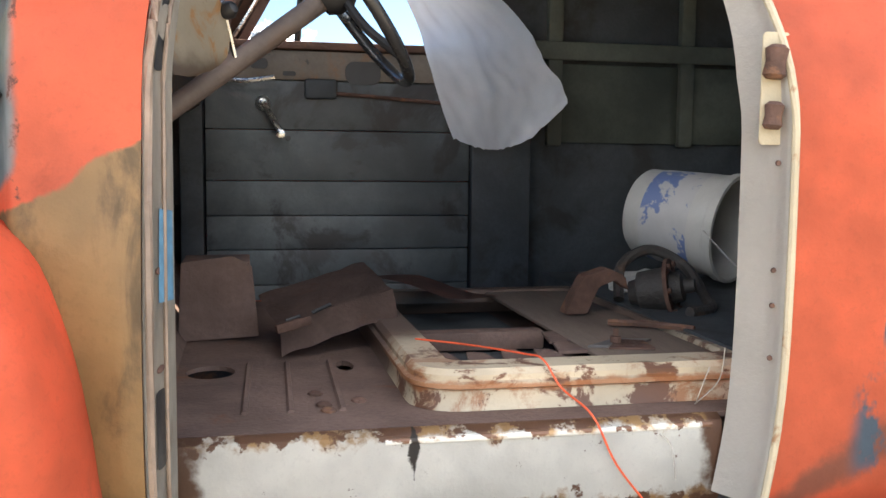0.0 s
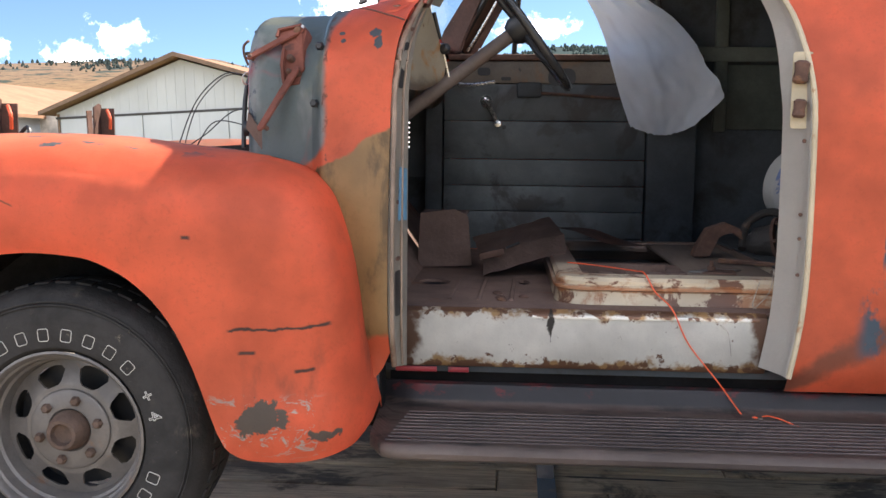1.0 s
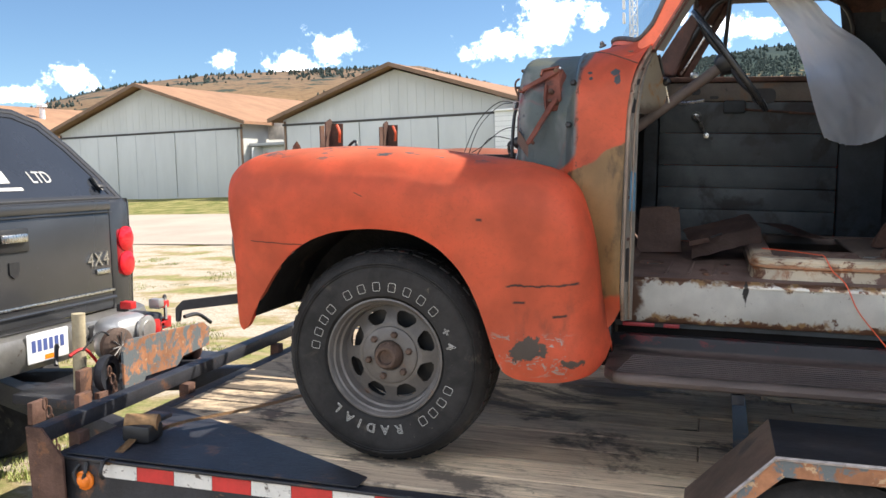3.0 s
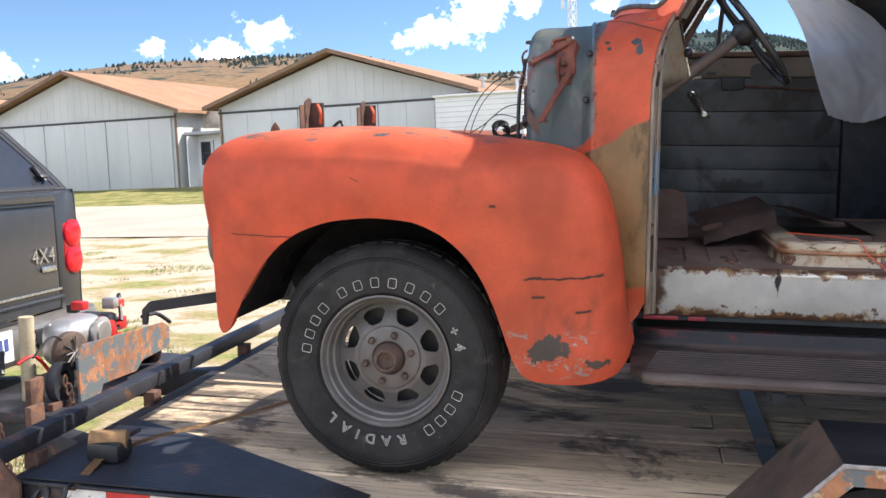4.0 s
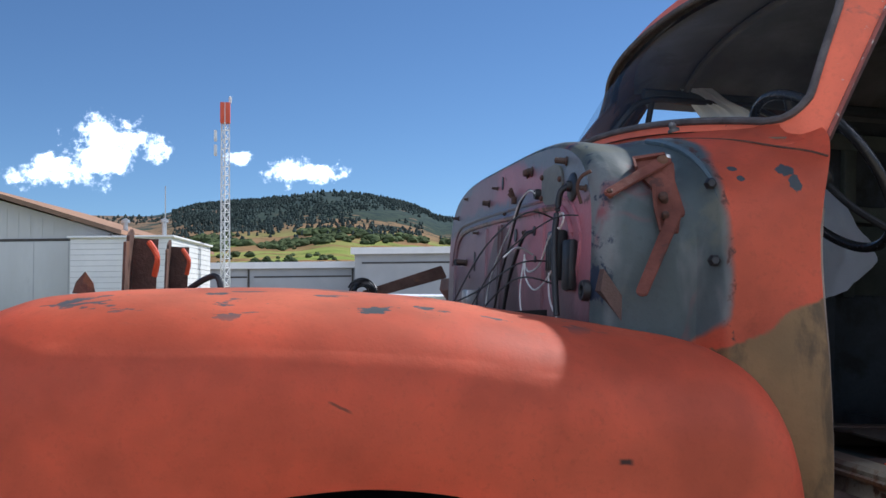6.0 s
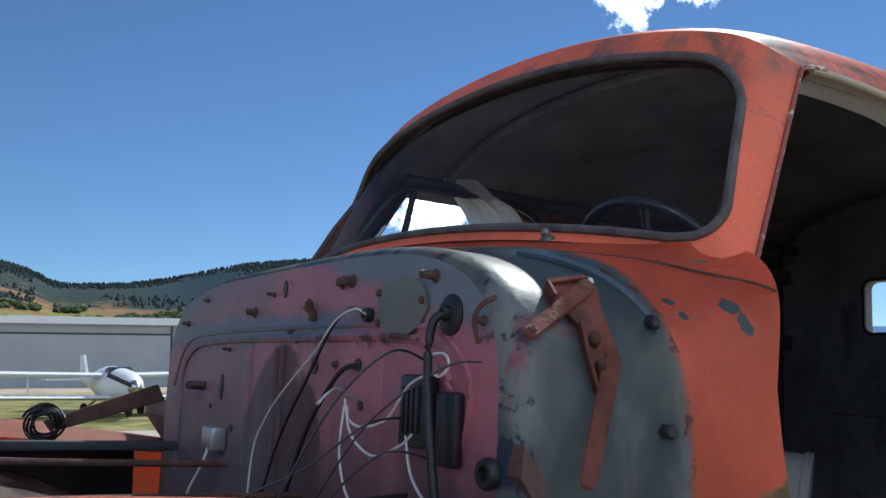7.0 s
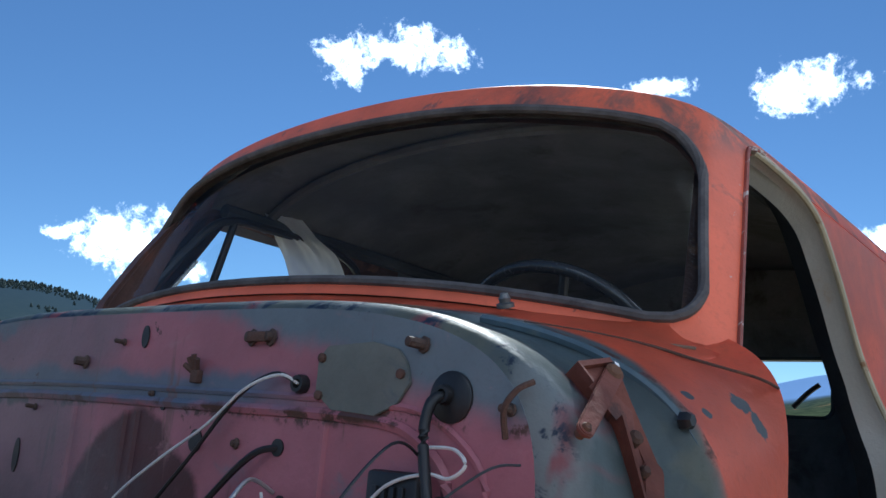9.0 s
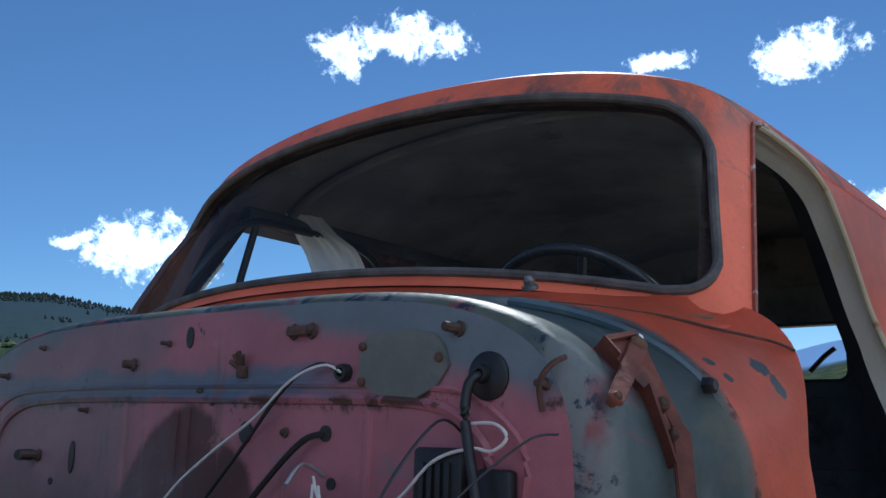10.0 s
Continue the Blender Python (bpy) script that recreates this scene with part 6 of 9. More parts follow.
def build_rear():
    """Rear wall with two doors that stand slightly apart, each with a window."""
    for s in (-1, 1):
        a0, a1 = (C - 0.86, C - 0.008) if s < 0 else (C + 0.012, C + 0.86)
        yc0, yc1 = (C - 0.355, C - 0.065) if s < 0 else (C + 0.065, C + 0.355)
        hole = round_rect(yc0, 0.395, yc1, 0.590, 0.03)
        top = 0.74
        d = part("rear_door", slab([(a0, -0.5), (a1, -0.5), (a1, top), (a0 + (0.13 if s < 0 else 0), top)] if s < 0 else [(a0, -0.5), (a1, -0.5), (a1 - 0.13, top), (a0, top)], "x", 2.05, 2.09, holes=[hole]), lining_grey, TRUCK, "dark rear door with a window")
        rim = [(y, z) for y, z in round_rect(yc0 - 0.012, 0.383, yc1 + 0.012, 0.602, 0.04)]
        part("window_frame", slab(rim, "x", 2.04, 2.049, holes=[hole]), black_plastic, d)
        for z0, z1 in ((0.08, 0.33), (-0.30, 0.03)):
            part("panel", box((2.036, yc0 - (0.15 if s < 0 else 0.02), z0), (2.0495, yc1 + (0.02 if s < 0 else 0.15), z1), 0.006), lining_grey, d)
    crown = [(roof_skin(a, 0.985).y, roof_skin(a, 0.985).z - 0.004) for a in np.linspace(1, -1, 33)]
    part("rear_header", slab([(C - 0.80, 0.45), (C - 0.74, 0.742), (C + 0.74, 0.742), (C + 0.80, 0.45)] + [(C + 0.83, 0.45)] + crown + [(C - 0.83, 0.45)], "x", 2.05, 2.10), lining_grey, TRUCK)
    part("wiper_hose", tube([(2.0, 1.93, 0.50), (2.0, 1.97, 0.47), (2.0, 2.02, 0.42)], 0.009, 6), black_plastic, TRUCK)
    # inside ribs on the far wall
    y1 = 2 * C - 1.50
    part("wall_lining", slab([(0.84, -0.5), (2.06, -0.5), (2.06, 0.725), (0.68, 0.725)], "y", y1 - 0.030, y1 - 0.025), dark_inner, TRUCK)
    for x in (0.98, 1.45, 1.86):
        part("rib", box((x, y1 - 0.065, 0.05), (x + 0.05, y1 - 0.031, 0.69), 0.006), olive_inner, TRUCK)
    for z in (0.33, 0.60):
        part("rail", box((0.86, y1 - 0.075, z), (2.05, y1 - 0.066, z + 0.06), 0.006), olive_inner, TRUCK)
    for a, b in ((1.03, 1.45), (1.50, 1.86)):
        part("panel", box((a, y1 - 0.045, 0.06), (b, y1 - 0.031, 0.32), 0.004), material("dark_olive_panel", (0.065, 0.075, 0.06), 0.7, vary=0.3, scale=5.0, bump=0.1), TRUCK)
    bm = slab([(0.93, -0.5), (2.06, -0.5), (2.06, 0.28), (2.06, 0.68), (0.78, 0.68), (0.93, 0.28)], "y", 0.0, 0.005)
    for v in bm.verts:
        v.co.y += side_y(v.co.z) + 0.09
    part("near_lining", bm, dark_inner, TRUCK)


build_rear()


def build_floor():
    # floor pan with a hole, pressed beads and a rounded lip to the sill
    hole = [(-0.073 + 0.05 * math.cos(t), 1.94 + 0.06 * math.sin(t)) for t in np.linspace(0, 2 * math.pi, 21)[:-1]]
    small = [(0.205 + 0.02 * math.cos(t), 1.96 + 0.05 * math.sin(t)) for t in np.linspace(0, 2 * math.pi, 9)[:-1]]
    part("floor", slab([(-0.17, 1.485), (0.93, 1.485), (0.93, 2.90), (-0.17, 2.90)], "z", -0.452, -0.442, holes=[hole, small]), floor_rust, TRUCK, "bare brown rusty floor pan")
    part("under_floor", box((-0.2, 1.5, -0.62), (2.05, 2.85, -0.60)), dark_inner, TRUCK)
    for x in (-0.005, 0.075, 0.165):
        part("bead", tube([(x, 1.60, -0.442), (x + 0.01, 2.0, -0.442)], 0.007, 6, smooth=False), floor_rust, TRUCK)
    for x, y in ((0.125, 1.72), (0.20, 1.66), (0.135, 1.64), (0.14, 1.60)):
        part("floor_plug", lathe([(0, 0.015), (0.004, 0.014), (0.008, 0.008), (0.008, 0)], (x, y, -0.442), (0.1, 0, 1), 8), rust_mat, TRUCK)

    def sill(u, v):
        x = -0.118 + 0.938 * u
        pr = [(1.50, -0.442), (1.482, -0.4425), (1.468, -0.452), (1.464, -0.468), (1.463, -0.53), (1.464, -0.585), (1.472, -0.598), (1.50, -0.604)]
        y, z = pr[round(v * 7)]
        return (x, y + 0.003 * noise.noise(Vector((x * 9, v * 3, 0))), z)

    part("sill_step", tube([(0.22, 1.468, -0.461), (0.45, 1.465, -0.460), (0.80, 1.467, -0.459)], 0.006, 8), sill_paint, TRUCK)
    part("door_sill", grid(sill, 30, 7, thick=0.004), sill_paint, TRUCK, "white door sill with rust along its edges")
    part("cargo_floor", box((0.93, 1.49, -0.44), (2.05, 2.86, -0.36)), dark_inner, TRUCK)

    # seat box
    def rr(x0, y0, x1, y1, r):
        return round_rect(x0, y0, x1, y1, r, 6)

    def rings(u, v):
        lv = [(0.000, -0.441), (0.004, -0.43), (0.006, -0.405), (-0.004, -0.400), (-0.004, -0.392), (0.004, -0.388), (0.004, -0.378), (0.014, -0.368), (0.075, -0.366), (0.080, -0.372), (0.082, -0.40)]
        ins, z = lv[round(u * 10)]
        base = rr(0.285 + ins, 1.555 + ins, 0.99 - ins, 2.60 - ins, 0.09 - min(ins, 0.06))
        x, y = base[round(v * len(base)) % len(base)]
        return (x, y, z)

    sb = part("seat_box", grid(rings, 10, 28, loop_v=True), seat_paint, TRUCK, "low cream seat box with rusty edges and an open top")
    part("seat_board", box((0.66, 1.64, -0.38), (0.90, 2.52, -0.371), 0.003), seat_board, sb, "weathered flat board on the seat box")
    part("box_floor", box((0.34, 1.64, -0.438), (0.67, 2.52, -0.43)), dark_inner, sb)
    part("cross_member", box((0.34, 1.98, -0.425), (0.66, 2.03, -0.382), 0.006), floor_rust, sb)
    for k, (x, y) in enumerate(((0.36, 1.72), (0.43, 1.71), (0.50, 1.73), (0.57, 1.72), (0.63, 1.80), (0.645, 1.90))):
        part("torn_edge", slab([(x - 0.03, y - 0.09), (x + 0.035, y - 0.09), (x + 0.02, y + 0.012), (x - 0.012, y + 0.02 * (k % 2))], "z", -0.378, -0.372), floor_rust, sb)
    part("loose_tab", slab([(0.70, 1.70), (0.79, 1.68), (0.80, 1.76), (0.75, 1.78)], "z", -0.370, -0.366), rust_mat, sb)


sill_paint = paint_material("sill_paint", [
    ((0.72, 0.70, 0.64), None),
    ((0.40, 0.24, 0.11), lambda n, d, x, y, z: n.ramp(n.math("ADD", n.math("ABSOLUTE", n.math("ADD", z, 0.518)), nz(n, d, 20.0, 0.12)), 0.052, 0.074)),
    ((0.17, 0.085, 0.05), lambda n, d, x, y, z: n.ramp(n.math("ADD", n.math("ABSOLUTE", n.math("ADD", z, 0.518)), nz(n, d, 26.0, 0.15)), 0.062, 0.070)),
    ((0.15, 0.075, 0.045), lambda n, d, x, y, z: n.ramp(n.math("ADD", n.math("ABSOLUTE", n.math("SUBTRACT", x, 0.35)), nz(n, d, 12.0, 0.12)), 0.42, 0.45)),
    ((0.035, 0.028, 0.024), lambda n, d, x, y, z: n.ramp(n.math("ADD", n.math("MULTIPLY", n.math("ABSOLUTE", n.math("SUBTRACT", x, 0.268)), 4.0), n.math("ADD", n.math("ABSOLUTE", n.math("ADD", z, 0.475)), nz(n, d, 45.0, 0.10))), 0.05, 0.035)),
    ((0.14, 0.065, 0.04), spots(22.0, 0.64, 0.03)),
])
seat_paint = paint_material("seat_paint", [
    ((0.47, 0.39, 0.28), None),
    ((0.30, 0.145, 0.075), spots(7.0, 0.52, 0.12)),
    ((0.14, 0.065, 0.04), spots(12.0, 0.53, 0.06)),
    ((0.30, 0.11, 0.04), lambda n, d, x, y, z: n.math("MULTIPLY", n.ramp(n.math("ABSOLUTE", n.math("ADD", n.math("ADD", z, 0.398), nz(n, d, 14.0, 0.04))), 0.012, 0.004), 0.8)),
    ((0.13, 0.085, 0.065), lambda n, d, x, y, z: n.ramp(n.math("ADD", y, nz(n, d, 6.0, 0.4)), 1.72, 2.0)),
])
seat_board = material("weathered_board", (0.135, 0.100, 0.078), 0.8, vary=0.25, scale=5.0, second=(0.12, 0.075, 0.05), second_at=0.54, stretch=(1, 0.2, 1), bump=0.3)
build_floor()


# near-black throughout, with browner patches
well_black = material("near_black_well", (0.026, 0.024, 0.023), 0.85, vary=0.4, scale=7.0, second=(0.06, 0.045, 0.035), second_at=0.6, bump=0.3, spec=0.2)


arch_grey = material("dusty_arch", (0.22, 0.18, 0.15), 0.7, vary=0.4, scale=5.0, second=(0.06, 0.05, 0.045), second_at=0.55, second_soft=0.1, second_scale=4.0, bump=0.2)


def build_fender(mir):
    top = [(-1.605, -0.150), (-1.59, -0.105), (-1.565, -0.072), (-1.53, -0.048), (-1.45, -0.022), (-1.27, -0.004), (-1.06, 0.004), (-0.86, -0.002), (-0.70, -0.020), (-0.52, -0.040), (-0.40, -0.060), (-0.33, -0.088), (-0.28, -0.135),
           (-0.245, -0.215), (-0.220, -0.30), (-0.200, -0.42), (-0.188, -0.54), (-0.176, -0.62), (-0.166, -0.66)]
    out = [(-1.605, 1.42), (-1.59, 1.33), (-1.56, 1.25), (-1.50, 1.18), (-1.40, 1.142), (-1.20, 1.128), (-0.60, 1.122), (-0.42, 1.127), (-0.32, 1.142), (-0.26, 1.170), (-0.215, 1.225), (-0.185, 1.295), (-0.166, 1.37)]
    low = [(-1.605, -0.160), (-1.59, -0.20), (-1.565, -0.245), (-1.54, -0.29), (-1.515, -0.345), (-1.502, -0.40), (-1.497, -0.50), (-1.490, -0.60), (-1.478, -0.652), (-1.46, -0.662), (-1.44, -0.648), (-1.405, -0.585), (-1.36, -0.505), (-1.31, -0.43), (-1.25, -0.365), (-1.17, -0.318),
           (-1.07, -0.288), (-0.95, -0.277), (-0.84, -0.285), (-0.75, -0.318), (-0.675, -0.375), (-0.62, -0.445), (-0.578, -0.53), (-0.548, -0.61), (-0.520, -0.69), (-0.49, -0.738), (-0.44, -0.757), (-0.34, -0.762), (-0.22, -0.745), (-0.178, -0.705), (-0.166, -0.665)]
    xs = sorted({round(x, 4) for x in list(np.linspace(-1.605, -1.40, 26)) + list(np.linspace(-1.40, -0.50, 50)) + list(np.linspace(-0.50, -0.166, 26))})
    NV = 30

    def f(u, v):
        x = xs[round(u * (len(xs) - 1))]
        zt, yo, zl = lerp(top, x), lerp(out, x), lerp(low, x)
        yi = 1.62 if x < -0.54 else 1.62 - 0.225 * min(1.0, (x + 0.54) / 0.10)
        yc = max(yo + 0.01, min(1.47, yi - 0.02))
        zl = min(zl, zt - 0.004)
        drop = min(0.205, (zt - zl) * 0.75)
        j = round(v * NV)
        if j <= 5:
            k = j / 5
            y, z = yi + (yc - yi) * k, zt - 0.035 * (1 - k) ** 2
        elif j <= 18:
            t = (j - 5) / 13 * math.pi / 2
            y, z = yc - (yc - yo) * math.sin(t) ** (2 / 2.75), zt - drop * (1 - math.cos(t) ** (2 / 2.75))
        elif j <= 28:
            k = (j - 18) / 10
            y, z = yo + 0.012 * k * k, zt - drop + (zl - zt + drop) * k
        else:
            y, z = yo + 0.012 + 0.016 * (j - 28), zl + 0.002 * (j - 28)
        # the lower rear of the skirt stands out in a soft bulge
        if x > -0.52:
            y -= 0.022 * math.exp(-((z + 0.68) / 0.06) ** 2) * min(1.0, (x + 0.52) / 0.1) * (1 if x < -0.25 else max(0.0, (-0.17 - x) / 0.08))
        return (x, y, z)

    bm = grid(f, len(xs) - 1, NV, thick=-0.003)
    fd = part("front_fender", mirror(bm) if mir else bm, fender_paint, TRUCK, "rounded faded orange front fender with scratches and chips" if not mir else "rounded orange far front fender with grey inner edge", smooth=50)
    # apron between fender and engine bay, and the dark wheel well
    bm = slab([(-1.56, -0.09), (-0.56, -0.02), (-0.56, -0.50), (-0.75, -0.35), (-1.15, -0.32), (-1.45, -0.52)], "y", 1.62, 1.626)
    slab([(-1.50, -0.20), (-0.50, -0.10), (-0.50, -0.62), (-0.62, -0.62), (-0.75, -0.45), (-1.2, -0.45), (-1.36, -0.60)], "y", 1.56, 1.566, bm=bm)
    if not mir:
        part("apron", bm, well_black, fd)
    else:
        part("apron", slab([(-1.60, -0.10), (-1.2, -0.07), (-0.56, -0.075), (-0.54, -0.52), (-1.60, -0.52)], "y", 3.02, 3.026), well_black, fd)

        def arch(u, v):
            a = math.pi * (0.06 + 0.88 * u)
            k = 1 - 0.10 * (1 - math.sqrt(1 - (1 - v) ** 2)) * 4
            return (-0.98 + 0.56 * math.cos(a), 2.66 + 0.34 * v, -0.60 + 0.485 * math.sin(a) * k)

        part("inner_arch", grid(arch, 24, 8, thick=0.004), arch_grey, fd, "dusty grey-brown inner wheel arch")

    def well(u, v):
        a = math.pi * (0.02 + 0.90 * u)
        return (-0.955 + 0.465 * math.cos(a), 1.15 + 0.45 * v, -0.72 + 0.455 * math.sin(a))

    bm = grid(well, 20, 3, thick=0.003)
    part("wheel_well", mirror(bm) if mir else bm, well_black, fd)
    hl = lathe([(0, 0.0), (0.0, 0.105), (0.03, 0.115), (0.05, 0.108), (0.055, 0.095), (0.05, 0.09)], (-1.50, 1.36, -0.37), (-1, 0, 0), 24)
    h = part("headlamp", mirror(hl) if mir else hl, rim_steel, fd, "round headlamp with dull metal rim")
    bm = lathe([(0.048, 0.09), (0.065, 0.07), (0.074, 0.03), (0.076, 0)], (-1.50, 1.36, -0.37), (-1, 0, 0), 24)
    part("lens", mirror(bm) if mir else bm, alu, h)
    return fd


def scratch(x0, x1, z0, h, slope=0.0, thick=0.012):
    """A wandering dark scratch on the fender's side."""
    return lambda n, d, x, y, z: n.math("MULTIPLY", n.math("MULTIPLY", n.ramp(n.math("ADD", x, nz(n, d, 20.0, 0.03)), x0, x0 + 0.01), n.ramp(n.math("ADD", x, nz(n, d, 20.0, 0.03)), x1, x1 - 0.01)),
        n.ramp(n.math("ABSOLUTE", n.math("ADD", n.math("SUBTRACT", n.math("SUBTRACT", z, z0), n.math("MULTIPLY", n.math("SUBTRACT", x, x0), slope)), nz(n, d, 18.0, h))), thick, thick * 0.3))


def blot(x0, z0, rx, rz, wob=0.8):
    return lambda n, d, x, y, z: n.math("MULTIPLY", n.ramp(y, 1.34, 1.30), n.ramp(n.math("ADD", n.math("SQRT", n.math("ADD", n.math("POWER", n.math("ABSOLUTE", n.math("MULTIPLY", n.math("SUBTRACT", x, x0), 1 / rx)), 2.0),
        n.math("POWER", n.math("ABSOLUTE", n.math("MULTIPLY", n.math("SUBTRACT", z, z0), 1 / rz)), 2.0))), nz(n, d, 22.0, wob * 2)), 1.0, 0.85))


def top_chips(n, d, x, y, z):
    return n.math("MULTIPLY", n.ramp(z, -0.06, -0.03), n.ramp(n.noise(n.scaled(d, (0.8, 1.6, 1.6)), 13.0, 6.0, 0.6, 0.3), 0.590, 0.610))


fender_paint = paint_material("fender_paint", [
    (ORANGE_RGB, None),
    ((0.36, 0.072, 0.032), lambda n, d, x, y, z: n.math("MULTIPLY", n.ramp(n.noise(d, 2.6, 5.0), 0.54, 0.75), 0.4)),
    ((0.22, 0.09, 0.06), lambda n, d, x, y, z: n.math("MULTIPLY", 0.5, n.math("MULTIPLY", n.ramp(n.noise(n.scaled(d, (1.2, 1, 0.5)), 8.0, 5.0), 0.52, 0.7), n.math("MULTIPLY", n.ramp(x, -0.55, -0.42), n.math("MULTIPLY", n.ramp(z, -0.40, -0.46), n.ramp(z, -0.66, -0.58)))))),
    # paler top: sun fade, plus the sunlit look put into the colour
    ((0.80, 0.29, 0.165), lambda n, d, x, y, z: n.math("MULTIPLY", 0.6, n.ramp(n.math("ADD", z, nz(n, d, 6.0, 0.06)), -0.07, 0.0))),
    ((0.075, 0.05, 0.045), scratch(-0.49, -0.25, -0.447, 0.030, 0.045, 0.005)),
    ((0.12, 0.06, 0.05), scratch(-0.47, -0.42, -0.50, 0.01, 0.0, 0.006)),
    ((0.10, 0.055, 0.045), scratch(-0.34, -0.285, -0.545, 0.012, 0.12, 0.006)),
    ((0.09, 0.04, 0.03), scratch(-1.42, -1.20, -0.335, 0.014, -0.04, 0.0025)),
    ((0.10, 0.05, 0.04), scratch(-0.60, -0.57, -0.235, 0.01, 0.02, 0.006)),
    ((0.30, 0.09, 0.05), scratch(-1.02, -0.985, -0.155, 0.01, -0.4, 0.003)),
    ((0.56, 0.46, 0.40), lambda n, d, x, y, z: n.math("MULTIPLY", n.math("MULTIPLY", n.ramp(x, -0.56, -0.52), n.ramp(x, -0.25, -0.30)), n.math("MULTIPLY", n.ramp(n.math("ABSOLUTE", n.math("ADD", z, 0.675)), 0.085, 0.05), n.ramp(n.noise(n.scaled(d, (0.6, 1, 1)), 30.0, 7.0, 0.78, 0.8), 0.56, 0.585)))),
    ((0.145, 0.115, 0.095), blot(-0.415, -0.655, 0.052, 0.040, 2.2)),
    ((0.145, 0.115, 0.095), blot(-0.27, -0.695, 0.026, 0.016, 2.0)),
    ((0.13, 0.16, 0.17), top_chips),
    ((0.40, 0.20, 0.135), lambda n, d, x, y, z: n.math("MULTIPLY", n.ramp(y, 2.3, 2.4), n.math("ADD", 0.45, n.math("MULTIPLY", n.ramp(n.noise(d, 5.0, 5.0), 0.35, 0.65), 0.5)))),
    ((0.09, 0.055, 0.045), spots(24.0, 0.735, 0.02)),
    ((0.105, 0.125, 0.12), lambda n, d, x, y, z: n.math("MULTIPLY", n.ramp(y, 2.5, 2.51), n.ramp(n.math("ADD", y, nz(n, d, 8.0, 0.05)), 2.86, 2.80))),
], rough=0.56, bump=0.05)
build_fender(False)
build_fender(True)


